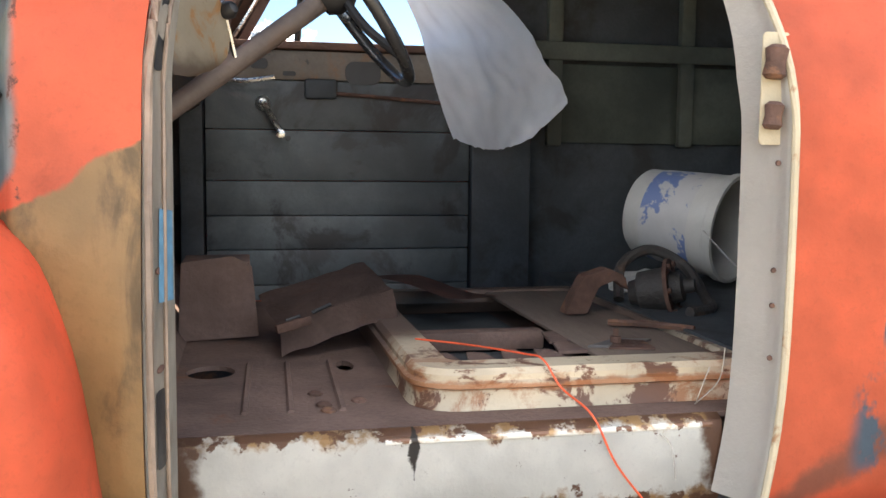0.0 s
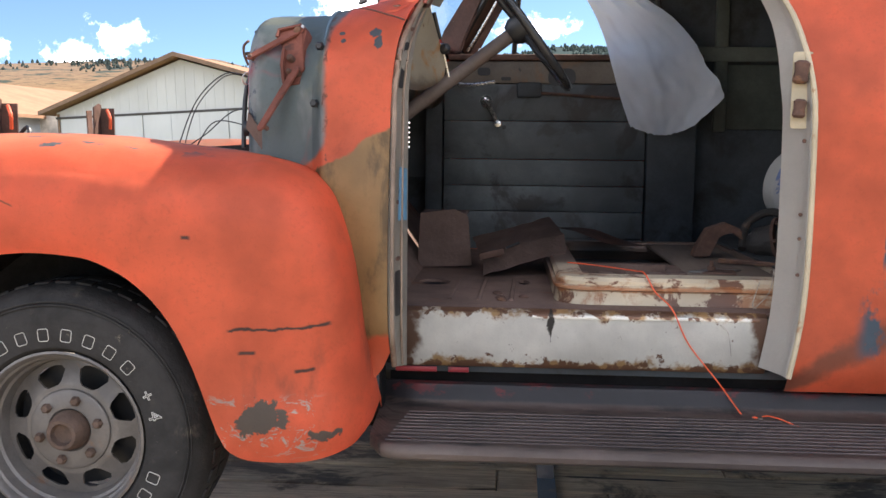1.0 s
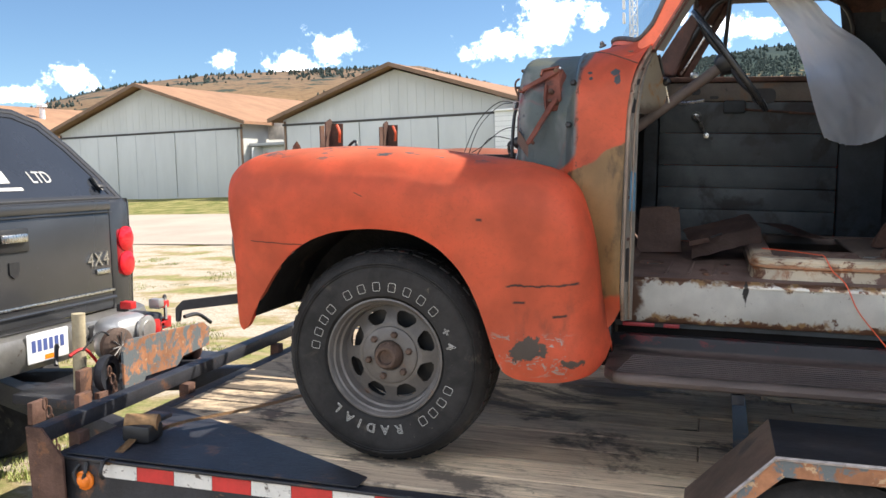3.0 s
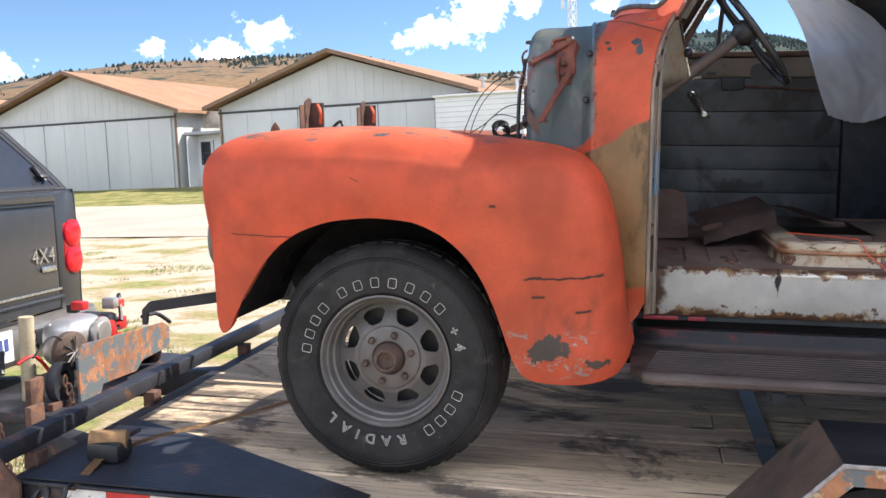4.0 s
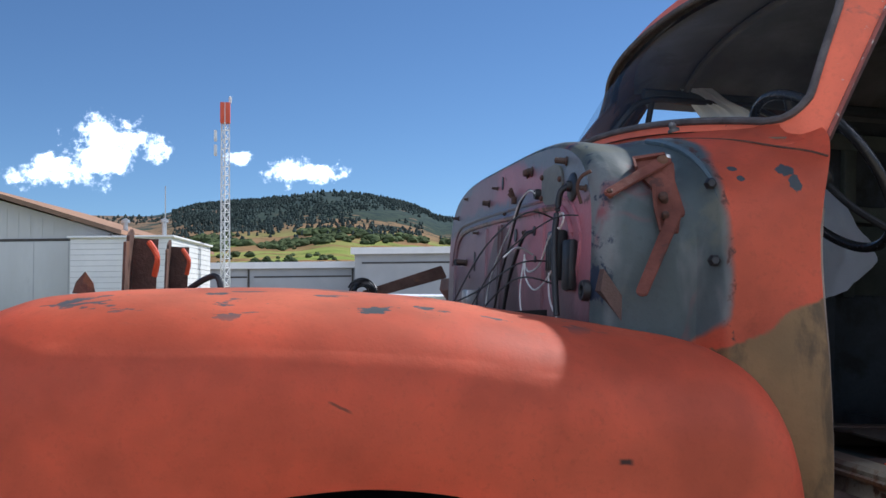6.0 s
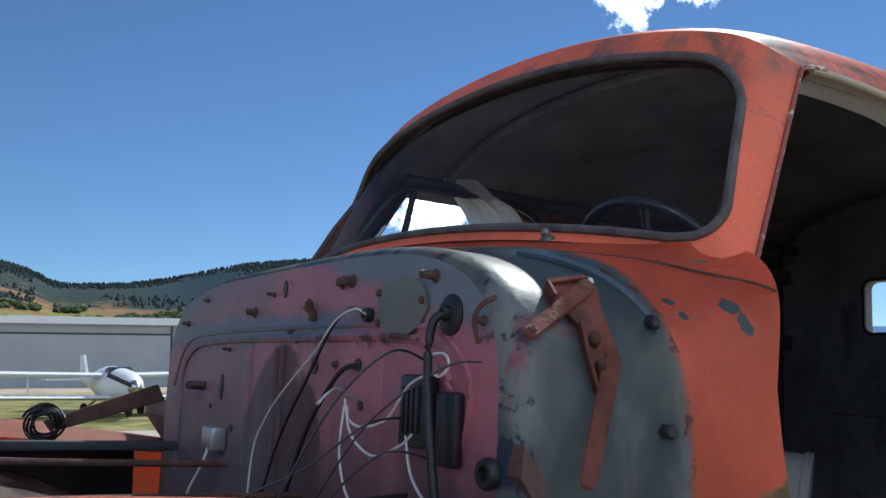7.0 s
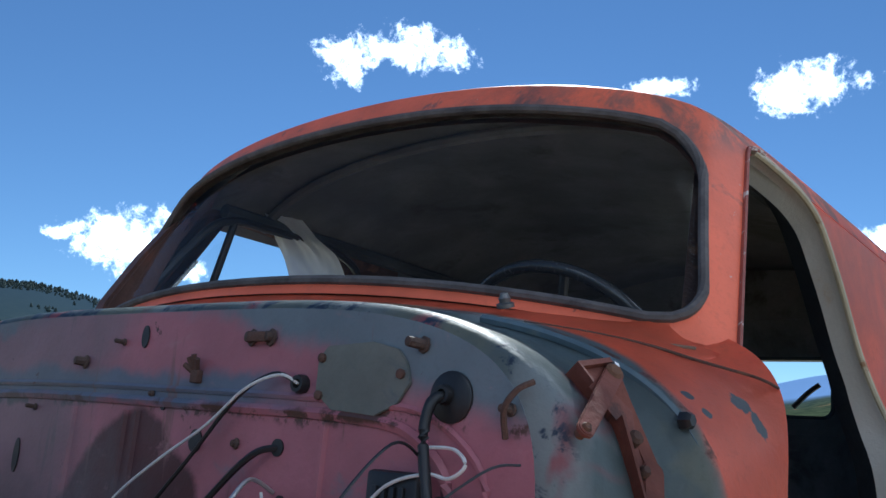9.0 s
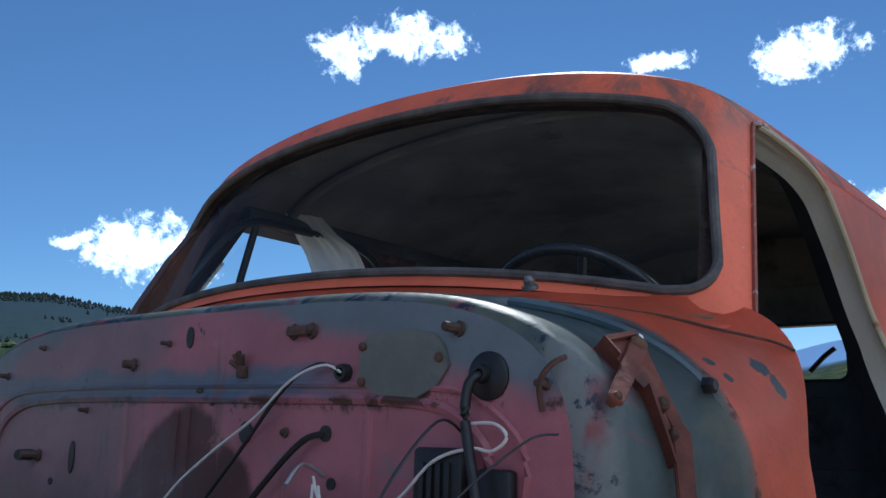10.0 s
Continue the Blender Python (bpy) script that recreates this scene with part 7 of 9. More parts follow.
def build_wheel():
    cx, cz, R = -0.935, -0.737, 0.377
    y0 = 1.205                      # outer face of the tyre
    prof = [(0.004, 0.216), (-0.006, 0.223), (-0.0085, 0.236), (-0.0105, 0.275), (-0.012, 0.305), (-0.006, 0.335), (0.006, 0.352), (0.022, 0.365), (0.050, R - 0.002), (0.10, R), (0.17, R), (0.215, R - 0.004), (0.245, 0.358), (0.262, 0.33), (0.262, 0.26), (0.25, 0.215), (0.20, 0.200), (0.06, 0.200), (0.018, 0.208)]
    for mir in (False, True):
        def mm(b):
            return mirror(b) if mir else b

        w = part("front_wheel", mm(lathe([(0.02, 0.206), (0.006, 0.210), (0.000, 0.213), (-0.002, 0.207), (0.004, 0.201), (0.018, 0.198), (0.022, 0.192), (0.050, 0.188), (0.055, 0.181), (0.085, 0.178), (0.110, 0.172)], (cx, y0, cz), (0, 1, 0), 48)), rim_steel, TRUCK, "grey steel spoked wheel with rusty hub and black off-road tyre")
        part("tyre", mm(lathe(prof + [prof[0]], (cx, y0, cz), (0, 1, 0), 72)), rubber, w, "worn black off-road tyre")
        # tread shoulder blocks
        bm = bmesh.new()
        for i in range(44):
            a = 2 * math.pi * i / 44
            m = Matrix.Translation((cx, y0, cz)) @ Matrix.Rotation(a, 4, "Y")
            box((-0.019, 0.045, R - 0.014), (0.019, 0.085, R + 0.0012), 0.002, bm=bm, m=m, seg=1)
            box((-0.016, 0.10, R - 0.01), (0.020, 0.155, R + 0.0025), 0.002, bm=bm, m=m, seg=1)
        part("tread_block", mm(bm), rubber, w)
        # concentric ribs on the sidewall
        for r in (0.328, 0.336):
            pts = [(cx + r * math.cos(t), y0 - 0.0115 if r > 0.3 else y0 - 0.004, cz + r * math.sin(t)) for t in np.linspace(0, 2 * math.pi, 65)[:-1]]
            part("sidewall_rib", mm(tube(pts, 0.0025, 5, smooth=False, closed=True)), rubber, w)
        # dished disc with eight windows
        holes = []
        for k in range(8):
            a = 2 * math.pi * (k + 0.5) / 8
            pts = []
            for rr_, da in ((0.150, -0.265), (0.160, -0.21), (0.164, -0.10), (0.164, 0.10), (0.160, 0.21), (0.150, 0.265), (0.124, 0.20), (0.115, 0.12), (0.115, -0.12), (0.124, -0.20)):
                pts.append((cx + rr_ * math.cos(a + da), cz + rr_ * math.sin(a + da)))
            holes.append(pts)
        ring = [(cx + 0.176 * math.cos(t), cz + 0.176 * math.sin(t)) for t in np.linspace(0, 2 * math.pi, 49)[:-1]]
        bm = slab(ring, "y", y0 + 0.090, y0 + 0.096, holes=holes)
        bmesh.ops.triangulate(bm, faces=bm.faces)
        for v in bm.verts:
            r = math.hypot(v.co.x - cx, v.co.z - cz)
            v.co.y -= lerp([(0.0, 0.034), (0.100, 0.034), (0.112, 0.027), (0.160, 0.004), (0.176, 0.0)], r)
        part("wheel_disc", mm(bm), rim_steel, w, smooth=30)
        part("hub_ring", mm(lathe([(0.072, 0.106), (0.058, 0.102), (0.054, 0.095), (0.054, 0.056), (0.062, 0.050)], (cx, y0, cz), (0, 1, 0), 36)), rim_steel, w)
        part("drum", mm(lathe([(0, 0), (0, 0.165), (0.06, 0.17), (0.06, 0)], (cx, y0 + 0.135, cz), (0, 1, 0), 24)), black_plastic, w)
        hb = part("hub", mm(lathe([(0.085, 0.052), (0.050, 0.050), (0.030, 0.046), (0.014, 0.040), (0.010, 0.036), (0.010, 0.028), (0.026, 0.024), (0.030, 0)], (cx, y0, cz), (0, 1, 0), 28)), hub_rust, w, "rusty wheel hub")
        for k in range(6):
            a = 2 * math.pi * (k + 0.25) / 6
            part("wheel_nut", mm(lathe([(0.058, 0.013), (0.042, 0.012), (0.038, 0.008), (0.038, 0)], (cx + 0.078 * math.cos(a), y0, cz + 0.078 * math.sin(a)), (0, 1, 0), 6)), hub_rust, hb)
        # raised lettering: outlined blocks for the maker's words, plain word for the kind of tyre
        rr_ = 0.255
        if mir:
            continue
        plan = []
        for n, mid, span in ((4, 156, 10.8), (7, 83, 12.8), (4, 322, 11.0)):
            for i in range(n):
                plan.append(mid - span * (i - (n - 1) / 2))
        for deg in plan:
            a = radians(deg)
            m = Matrix.Translation((cx + rr_ * math.cos(a), y0 - 0.0108, cz + rr_ * math.sin(a))) @ pose(0, 0, 0, 90, 0, 0) @ Matrix.Rotation(a - math.pi / 2, 4, "Z")
            pts = [m @ Vector((px, py, 0)) for px, py in round_rect(-0.0128, -0.0150, 0.0128, 0.0150, 0.005, 3)]
            part("raised_block", tube(pts, 0.0010, 4, smooth=False, closed=True), letter_white, w, "outlined white raised block")
        for ch, deg in zip("RADIAL", (284, 272, 260, 250, 240, 228)):
            a = radians(deg)
            m = Matrix.Translation((cx + rr_ * math.cos(a), y0 - 0.0108, cz + rr_ * math.sin(a))) @ pose(0, 0, 0, 90, 0, 0) @ Matrix.Rotation(a + math.pi / 2, 4, "Z") @ Matrix.Translation((0, -0.017, 0))
            # the word reads from below, letters standing outwards
            m = Matrix.Translation((cx + rr_ * math.cos(a), y0 - 0.0108, cz + rr_ * math.sin(a))) @ pose(0, 0, 0, 90, 0, 0) @ Matrix.Rotation(a - math.pi / 2, 4, "Z") @ Matrix.Translation((0, -0.017, 0))
            part("raised_letter", letters(ch, 0.045, m, outline=0.0010), letter_white, w, "outlined white raised letter")
        for ch, deg in (("+", 26), ("4", 14)):
            a = radians(deg)
            m = Matrix.Translation((cx + rr_ * math.cos(a), y0 - 0.0108, cz + rr_ * math.sin(a))) @ pose(0, 0, 0, 90, 0, 0) @ Matrix.Rotation(a - math.pi / 2, 4, "Z") @ Matrix.Translation((0, -0.017, 0))
            part("raised_letter", letters(ch, 0.045, m, outline=0.0010), letter_white, w, "outlined white raised numeral")


build_wheel()


black_grime = material("oily_black_grime", (0.035, 0.030, 0.027), 0.6, vary=0.4, scale=12.0, second=(0.10, 0.065, 0.045), second_at=0.6, bump=0.4)
rib_mat = material("worn_tread_rib", (0.085, 0.062, 0.057), 0.40, vary=0.5, scale=5.0, second=(0.05, 0.04, 0.038), second_at=0.50, second_soft=0.12, second_scale=5.0, stretch=(0.5, 1, 1), bump=0.25)


red_paint_lip = material("faded_red_lip", (0.26, 0.022, 0.03), 0.4, vary=0.2, scale=10.0, second=(0.05, 0.03, 0.03), second_at=0.6, bump=0.1)


# near-black stands in for the shade in the gap under the sill
gap_black = material("shaded_gap", (0.012, 0.011, 0.011), 0.9, vary=0.3, scale=9.0, bump=0.2, spec=0.1)
board_paint = paint_material("running_board_paint", [
    ((0.118, 0.086, 0.076), None),
    ((0.040, 0.036, 0.036), lambda n, d, x, y, z: n.ramp(n.noise(n.scaled(d, (0.22, 1, 1)), 16.0, 6.0, 0.7, 0.5), 0.50, 0.66)),
    ((0.22, 0.172, 0.152), lambda n, d, x, y, z: n.math("MULTIPLY", 0.8, n.ramp(n.math("ADD", y, nz(n, d, 9.0, 0.03)), 1.180, 1.166))),
    ((0.045, 0.042, 0.047), lambda n, d, x, y, z: n.ramp(n.math("ADD", z, nz(n, d, 9.0, 0.012)), -0.691, -0.682)),
    ((0.18, 0.038, 0.040), lambda n, d, x, y, z: n.math("MULTIPLY", n.ramp(n.math("ADD", z, n.math("ADD", nz(n, d, 18.0, 0.09), n.math("MULTIPLY", n.ramp(x, 0.05, -0.14), 0.03))), -0.668, -0.655), n.ramp(n.noise(n.scaled(d, (0.5, 1, 1)), 15.0, 6.0, 0.7), 0.52, 0.60))),
    ((0.24, 0.20, 0.18), spots(30.0, 0.71, 0.02)),
], rough=0.4)


def build_board():
    def f(u, v):
        t = 2.25 * u
        x = -0.175 + t
        k = max(0.0, 1 - t / 0.10)
        y_out = 1.150 + 0.10 * (1 - math.sqrt(max(0.0, 1 - k * k)))
        pr = [(0.010, -0.752), (0.0, -0.744), (-0.002, -0.732), (0.004, -0.722), (0.016, -0.717), (0.035, -0.716)]
        for i in range(9):
            pr += [(0.045 + i * 0.022, -0.716 + 0.0014 * i), (0.052 + i * 0.022, -0.7135 + 0.0014 * i), (0.060 + i * 0.022, -0.715 + 0.0014 * i)]
        pr += [(0.262, -0.702), (0.284, -0.700), (0.298, -0.694), (0.306, -0.682), (0.309, -0.655), (0.314, -0.646), (0.340, -0.644)]
        j = round(v * (len(pr) - 1))
        dy, z = pr[j]
        return (x, min(1.495, y_out + dy * (1 - 0.2 * k * (1 if dy < 0.2 else 0))), z)

    rb = part("running_board", grid(f, 60, 39, thick=0.004), board_paint, TRUCK, "dark worn ribbed running board")
    for i in range(10):
        y = 1.196 + 0.022 * i
        zr = -0.7150 + 0.0014 * i
        pts = [(-0.13 + 0.004 * i, y, zr), (0.4, y, zr), (1.2, y, zr), (2.05, y, zr)]
        part("tread_rib", tube(pts, 0.0022, 6, smooth=False), rib_mat, rb, "worn raised rib")
    def g(u, v):
        return mirror_pt(f(u, v))
    def mirror_pt(p):
        return (p[0], 2 * C - p[1], p[2])
    part("running_board", grid(g, 30, 39, thick=0.004), board_mat, TRUCK, "dark worn ribbed running board")
    # filler and near apron added to close the gap, near-black as its shade
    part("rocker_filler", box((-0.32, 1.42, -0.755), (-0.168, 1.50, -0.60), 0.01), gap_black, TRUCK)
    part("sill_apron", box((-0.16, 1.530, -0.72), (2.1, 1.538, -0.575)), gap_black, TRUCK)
    # the far apron is unseen, added to block light from beyond
    part("sill_apron", box((-0.16, 2 * C - 1.538, -0.72), (2.1, 2 * C - 1.530, -0.575)), black_grime, TRUCK)
    for a, b in ((-0.140, -0.03), (0.0, 0.055)):
        part("sill_lip", box((a, 1.478, -0.617), (b, 1.484, -0.603), 0.002), red_paint_lip, TRUCK, "bright red strip under the sill")
    for x in (0.23, 1.3):
        part("board_bracket", box((x, 1.20, -0.80), (x + 0.04, 1.75, -0.765), 0.004), black_steel, TRUCK)
    # chassis
    for y in (1.78, 2.56 - 0.06):
        part("frame_rail", box((-1.60, y, -0.66), (2.2, y + 0.06, -0.52), 0.006), black_steel, TRUCK)
    # unseen underbody, gearbox to leaf springs, added to shade the deck below
    part("gearbox", lathe([(0, 0), (0, 0.15), (0.25, 0.17), (0.32, 0.12), (0.75, 0.10), (0.80, 0.05), (0.80, 0)], (-0.45, C, -0.76), (1, 0, -0.03), 20), black_grime, TRUCK)
    part("drive_shaft", tube([(0.34, C, -0.78), (1.64, C, -0.75)], 0.04, 12, smooth=False), black_steel, TRUCK)
    part("muffler", lathe([(0, 0), (0, 0.08), (0.02, 0.10), (0.55, 0.10), (0.57, 0.08), (0.57, 0)], (0.35, 2.62, -0.76), (1, 0, 0), 18), rust_mat, TRUCK)
    for x in (-0.02, 0.80):
        part("chassis_cross_member", box((x, 1.79, -0.70), (x + 0.10, 2.55, -0.58), 0.01), black_steel, TRUCK)
    for a in (-1.45, 1.05):
        part("leaf_spring", tube([(a, 2.66, -0.68), (a + 0.55, 2.66, -0.80), (a + 1.1, 2.66, -0.68)], 0.035, 8), black_steel, TRUCK)
    part("front_axle", tube([(-0.935, 1.38, -0.737), (-0.935, 1.7, -0.78), (-0.935, 2.6, -0.78), (-0.935, 2 * C - 1.38, -0.737)], 0.035, 8), black_steel, TRUCK)
    part("stay", tube([(-0.60, 1.5, -0.56), (-0.60, 1.85, -0.60)], 0.02, 8, smooth=False), rust_mat, TRUCK)
    part("rear_axle", tube([(1.65, 1.45, -0.737), (1.65, 2 * C - 1.45, -0.737)], 0.05, 8, smooth=False), black_steel, TRUCK)
    for s in (1.42, 2 * C - 1.42 - 0.22):
        part("rear_tyre", lathe([(0, 0.2), (0, 0.33), (0.03, 0.37), (0.19, 0.37), (0.22, 0.33), (0.22, 0.2), (0.2, 0.0), (0.02, 0.0), (0, 0.2)], (1.65, s, -0.74), (0, 1, 0), 36), rubber, TRUCK)
    # bumper iron, bent outwards
    bm = slab([(-1.45, -0.565), (-1.70, -0.595), (-1.86, -0.615), (-1.885, -0.645), (-1.885, -0.70), (-1.87, -0.70), (-1.865, -0.655), (-1.70, -0.635), (-1.45, -0.605)], "y", 1.60, 1.612, 0.002)
    for v in bm.verts:
        v.co.y -= 0.20 * max(0.0, (-1.45 - v.co.x) / 0.43)
    part("bumper_iron", bm, black_steel, TRUCK, "bent black bumper iron")
    bm = slab([(-1.45, -0.565), (-1.70, -0.595), (-1.86, -0.615), (-1.86, -0.655), (-1.70, -0.635), (-1.45, -0.605)], "y", 2.73, 2.742, 0.002)
    part("bumper_iron", bm, black_steel, TRUCK, "bent black bumper iron")
    # radiator support uprights and cross tie
    for y, z in ((1.80, 0.108), (2.50, 0.122)):
        bm = slab([(y - 0.035, -0.40), (y + 0.03, -0.40), (y + 0.03, z), (y + 0.01, z + 0.006), (y - 0.035, z - 0.01)], "x", -1.400, -1.394, 0.001)
        box((-1.400, y + 0.026, -0.4), (-1.345, y + 0.031, z - 0.012), bm=bm)
        box((-1.395, y - 0.085, -0.4), (-1.390, y - 0.045, z - 0.018), bm=bm, m=Matrix.Translation((-1.39, y, -0.1)) @ pose(0, 0, 0, 5, 0, 0) @ Matrix.Translation((1.39, -y, 0.1)))
        up = part("radiator_upright", bm, rust_mat, TRUCK, "rusty channel upright of the radiator support")
        part("wire_end", tube([(-1.36, y + 0.0, z - 0.02), (-1.34, y - 0.02, z - 0.05), (-1.345, y - 0.01, z - 0.09)], 0.006, 6), orange_wire, up)
    part("cross_tie", box((-1.40, 1.64, -0.32), (-1.36, 2.70, -0.25), 0.006), rust_mat, TRUCK)
    part("brace_rod", tube([(-1.36, 2.42, -0.03), (-0.9, 2.38, -0.045), (-0.545, 2.37, -0.05)], 0.007, 8, smooth=False), rust_mat, TRUCK, "rusty brace rod across the engine bay")
    part("brace_rod", tube([(-1.36, 1.88, -0.05), (-0.9, 1.95, -0.06), (-0.545, 2.0, -0.07)], 0.007, 8, smooth=False), rust_mat, TRUCK, "rusty brace rod across the engine bay")
    part("bay_rail", box((-1.36, 2.69, -0.05), (-0.545, 2.715, -0.028), 0.006), dark_inner, TRUCK)
    part("hook_wire", tube([(-1.30, 1.72, -0.03), (-1.24, 1.66, 0.012), (-1.21, 1.635, 0.02), (-1.20, 1.62, -0.012)], 0.006, 6), black_plastic, TRUCK)
    part("fender_tab", slab([(-1.46, -0.02), (-1.42, -0.02), (-1.425, 0.0), (-1.44, 0.02), (-1.455, 0.0)], "y", 1.58, 1.584), rust_mat, TRUCK)
    # cable from the far fender up to the firewall
    for pts in ([(-0.55, 1.60, 0.16), (-0.62, 1.58, 0.17), (-0.70, 1.58, 0.10), (-0.76, 1.60, -0.02), (-0.79, 1.62, -0.10)],
                [(-0.55, 1.66, 0.08), (-0.62, 1.64, 0.07), (-0.70, 1.66, 0.01), (-0.78, 1.70, -0.04), (-0.82, 1.72, -0.12)],
                [(-0.56, 1.56, 0.03), (-0.64, 1.55, 0.04), (-0.70, 1.58, -0.02), (-0.74, 1.60, -0.10)]):
        part("thin_cable", tube(pts, 0.0018, 5), black_plastic, TRUCK)
    part("thin_cable", tube([(-0.55, 1.47, 0.16), (-0.60, 1.48, 0.15), (-0.68, 1.52, 0.08), (-0.73, 1.56, -0.02), (-0.75, 1.60, -0.08)], 0.0015, 5), black_plastic, TRUCK)


build_board()


drab_top = material("worn_drab_panel", (0.125, 0.103, 0.082), 0.6, vary=0.3, scale=6.0, second=(0.20, 0.105, 0.05), second_at=0.56, second_soft=0.15, second_scale=7.0, rust=(0.05, 0.045, 0.04), rust_at=0.62, bump=0.15)


def build_far_door():
    y = 2 * C - 1.385
    yi = 2.895
    d = part("passenger_door", slab([(-0.10, -0.60), (0.90, -0.60), (0.90, 0.33), (-0.10, 0.33)], "y", y - 0.02, y), orange, TRUCK, "closed passenger door with grey pressed inner panel")
    # inner panels with recessed seams
    zs = [-0.44, -0.392, -0.282, -0.177, -0.070, 0.085, 0.235]
    for a, b in zip(zs, zs[1:]):
        part("panel", box((-0.115, yi, a + 0.001), (0.70, yi + 0.05, b - 0.001), 0.0035), grey_inner, d)
    part("top_panel", box((-0.115, yi, 0.237), (0.70, yi + 0.05, 0.325), 0.0035), drab_top, d, "worn grey-brown upper panel")
    part("jamb", box((-0.19, yi - 0.02, -0.44), (-0.121, yi + 0.05, 0.36), 0.008), dark_inner, d)
    part("jamb", box((0.705, yi - 0.02, -0.44), (0.90, yi + 0.05, 0.36), 0.008), dark_inner, d)
    part("belt_rail", box((-0.10, yi - 0.015, 0.328), (0.92, yi + 0.225, 0.352), 0.006), rust_mat, d)
    for x, z, rx, rz in ((0.045, 0.283, 0.026, 0.016), (0.135, 0.255, 0.020, 0.007), (0.36, 0.262, 0.055, 0.035), (0.21, 0.215, 0.022, 0.016), (0.13, 0.06, 0.008, 0.008)):
        part("opening", slab(round_rect(x - rx, z - rz, x + rx, z + rz, min(rx, rz) * 0.8), "y", yi - 0.003, yi - 0.0005), black_plastic, d)
    part("mechanism", box((0.18, yi - 0.02, 0.18), (0.28, yi - 0.004, 0.24), 0.01), dark_inner, d)
    part("linkage", tube([(0.24, yi - 0.012, 0.20), (0.40, yi - 0.012, 0.19), (0.62, yi - 0.012, 0.175)], 0.006, 6), rust_mat, d)
    cr = part("window_crank", lathe([(0, 0.024), (0.02, 0.02), (0.035, 0.014), (0.04, 0)], (0.055, yi, 0.165), (0, -1, 0), 12), chrome, d, "chrome window crank")
    part("arm", tube([(0.055, yi - 0.035, 0.165), (0.085, yi - 0.05, 0.115), (0.105, yi - 0.055, 0.075)], 0.009, 8, taper=0.007), chrome, cr)
    part("knob", lathe([(0, 0.012), (0.03, 0.014), (0.034, 0)], (0.105, yi - 0.05, 0.072), (0, -1, 0), 10), chrome, cr)
    part("handle", tube([(-0.08, yi - 0.01, 0.235), (0.0, yi - 0.03, 0.228), (0.09, yi - 0.035, 0.24)], 0.007, 6), chrome, d)
    hole = [(-0.035, 0.362), (0.77, 0.362), (0.768, 0.45), (0.745, 0.60), (0.70, 0.68), (0.61, 0.722), (0.25, 0.732), (0.18, 0.722), (0.13, 0.69), (0.06, 0.57), (-0.01, 0.44), (-0.04, 0.39)]
    rim = [(-0.112, 0.332), (0.93, 0.332), (0.93, 0.50), (0.93, 0.70), (0.92, 0.765), (0.40, 0.77), (0.17, 0.765), (0.11, 0.71), (0.02, 0.56)]
    bm = slab(rim, "y", 0.0, 0.03, holes=[hole])
    for v in bm.verts:
        v.co.y = 2 * C - far_y(v.co.z) - v.co.y - 0.004
    part("window_surround", bm, rust_mat, d, "brown rusty window surround")
    # window surround and vent window
    yw = yi + 0.115

    def lean(z):
        return yw - 0.27 * max(0.0, z - 0.35)

    bm = bmesh.new()
    tube([(-0.045, lean(0.355), 0.358), (-0.06, lean(0.37), 0.385), (-0.03, lean(0.44), 0.45), (0.085, lean(0.64), 0.64), (0.16, lean(0.715), 0.715), (0.30, lean(0.728), 0.728), (0.60, lean(0.718), 0.718), (0.73, lean(0.62), 0.62), (0.76, lean(0.36), 0.36)], 0.012, 8, bm=bm)
    part("window_frame", bm, black_plastic, d)
    bm = tube([(-0.03, lean(0.375), 0.375), (0.02, lean(0.45), 0.45), (0.11, lean(0.60), 0.60)], 0.006, 6)
    part("vent_frame", bm, chrome, d)
    part("vent_post", tube([(0.165, lean(0.36), 0.355), (0.19, lean(0.72), 0.72)], 0.011, 8, smooth=False), black_plastic, d)
    q = [Vector((-0.03, lean(0.36), 0.36)), Vector((0.155, lean(0.36), 0.36)), Vector((0.178, lean(0.67), 0.67)), Vector((0.15, lean(0.65), 0.65))]
    bm = bmesh.new()
    bm.faces.new([bm.verts.new(p) for p in q])
    vg = part("vent_glass", bm, glass, d, "small triangular vent glass")
    vg.visible_shadow = False
    part("latch", box((0.02, yi - 0.02, 0.345), (0.06, yi + 0.01, 0.375), 0.006), chrome, d)
    # inner side of the far pillar and header, brown with rust
    for mir in (True, False):
        def f(u, v):
            z = 0.34 + 0.37 * v
            x, yy = pillar_edge(z)
            x, yy = x - 0.035 + 0.040 * u, yy + 0.030 + 0.045 * (1 - u)
            return (x, yy if not mir else 2 * C - yy, z)
        part("pillar_lining", grid(f, 3, 12, thick=0.01), rust_mat, TRUCK)


build_far_door()


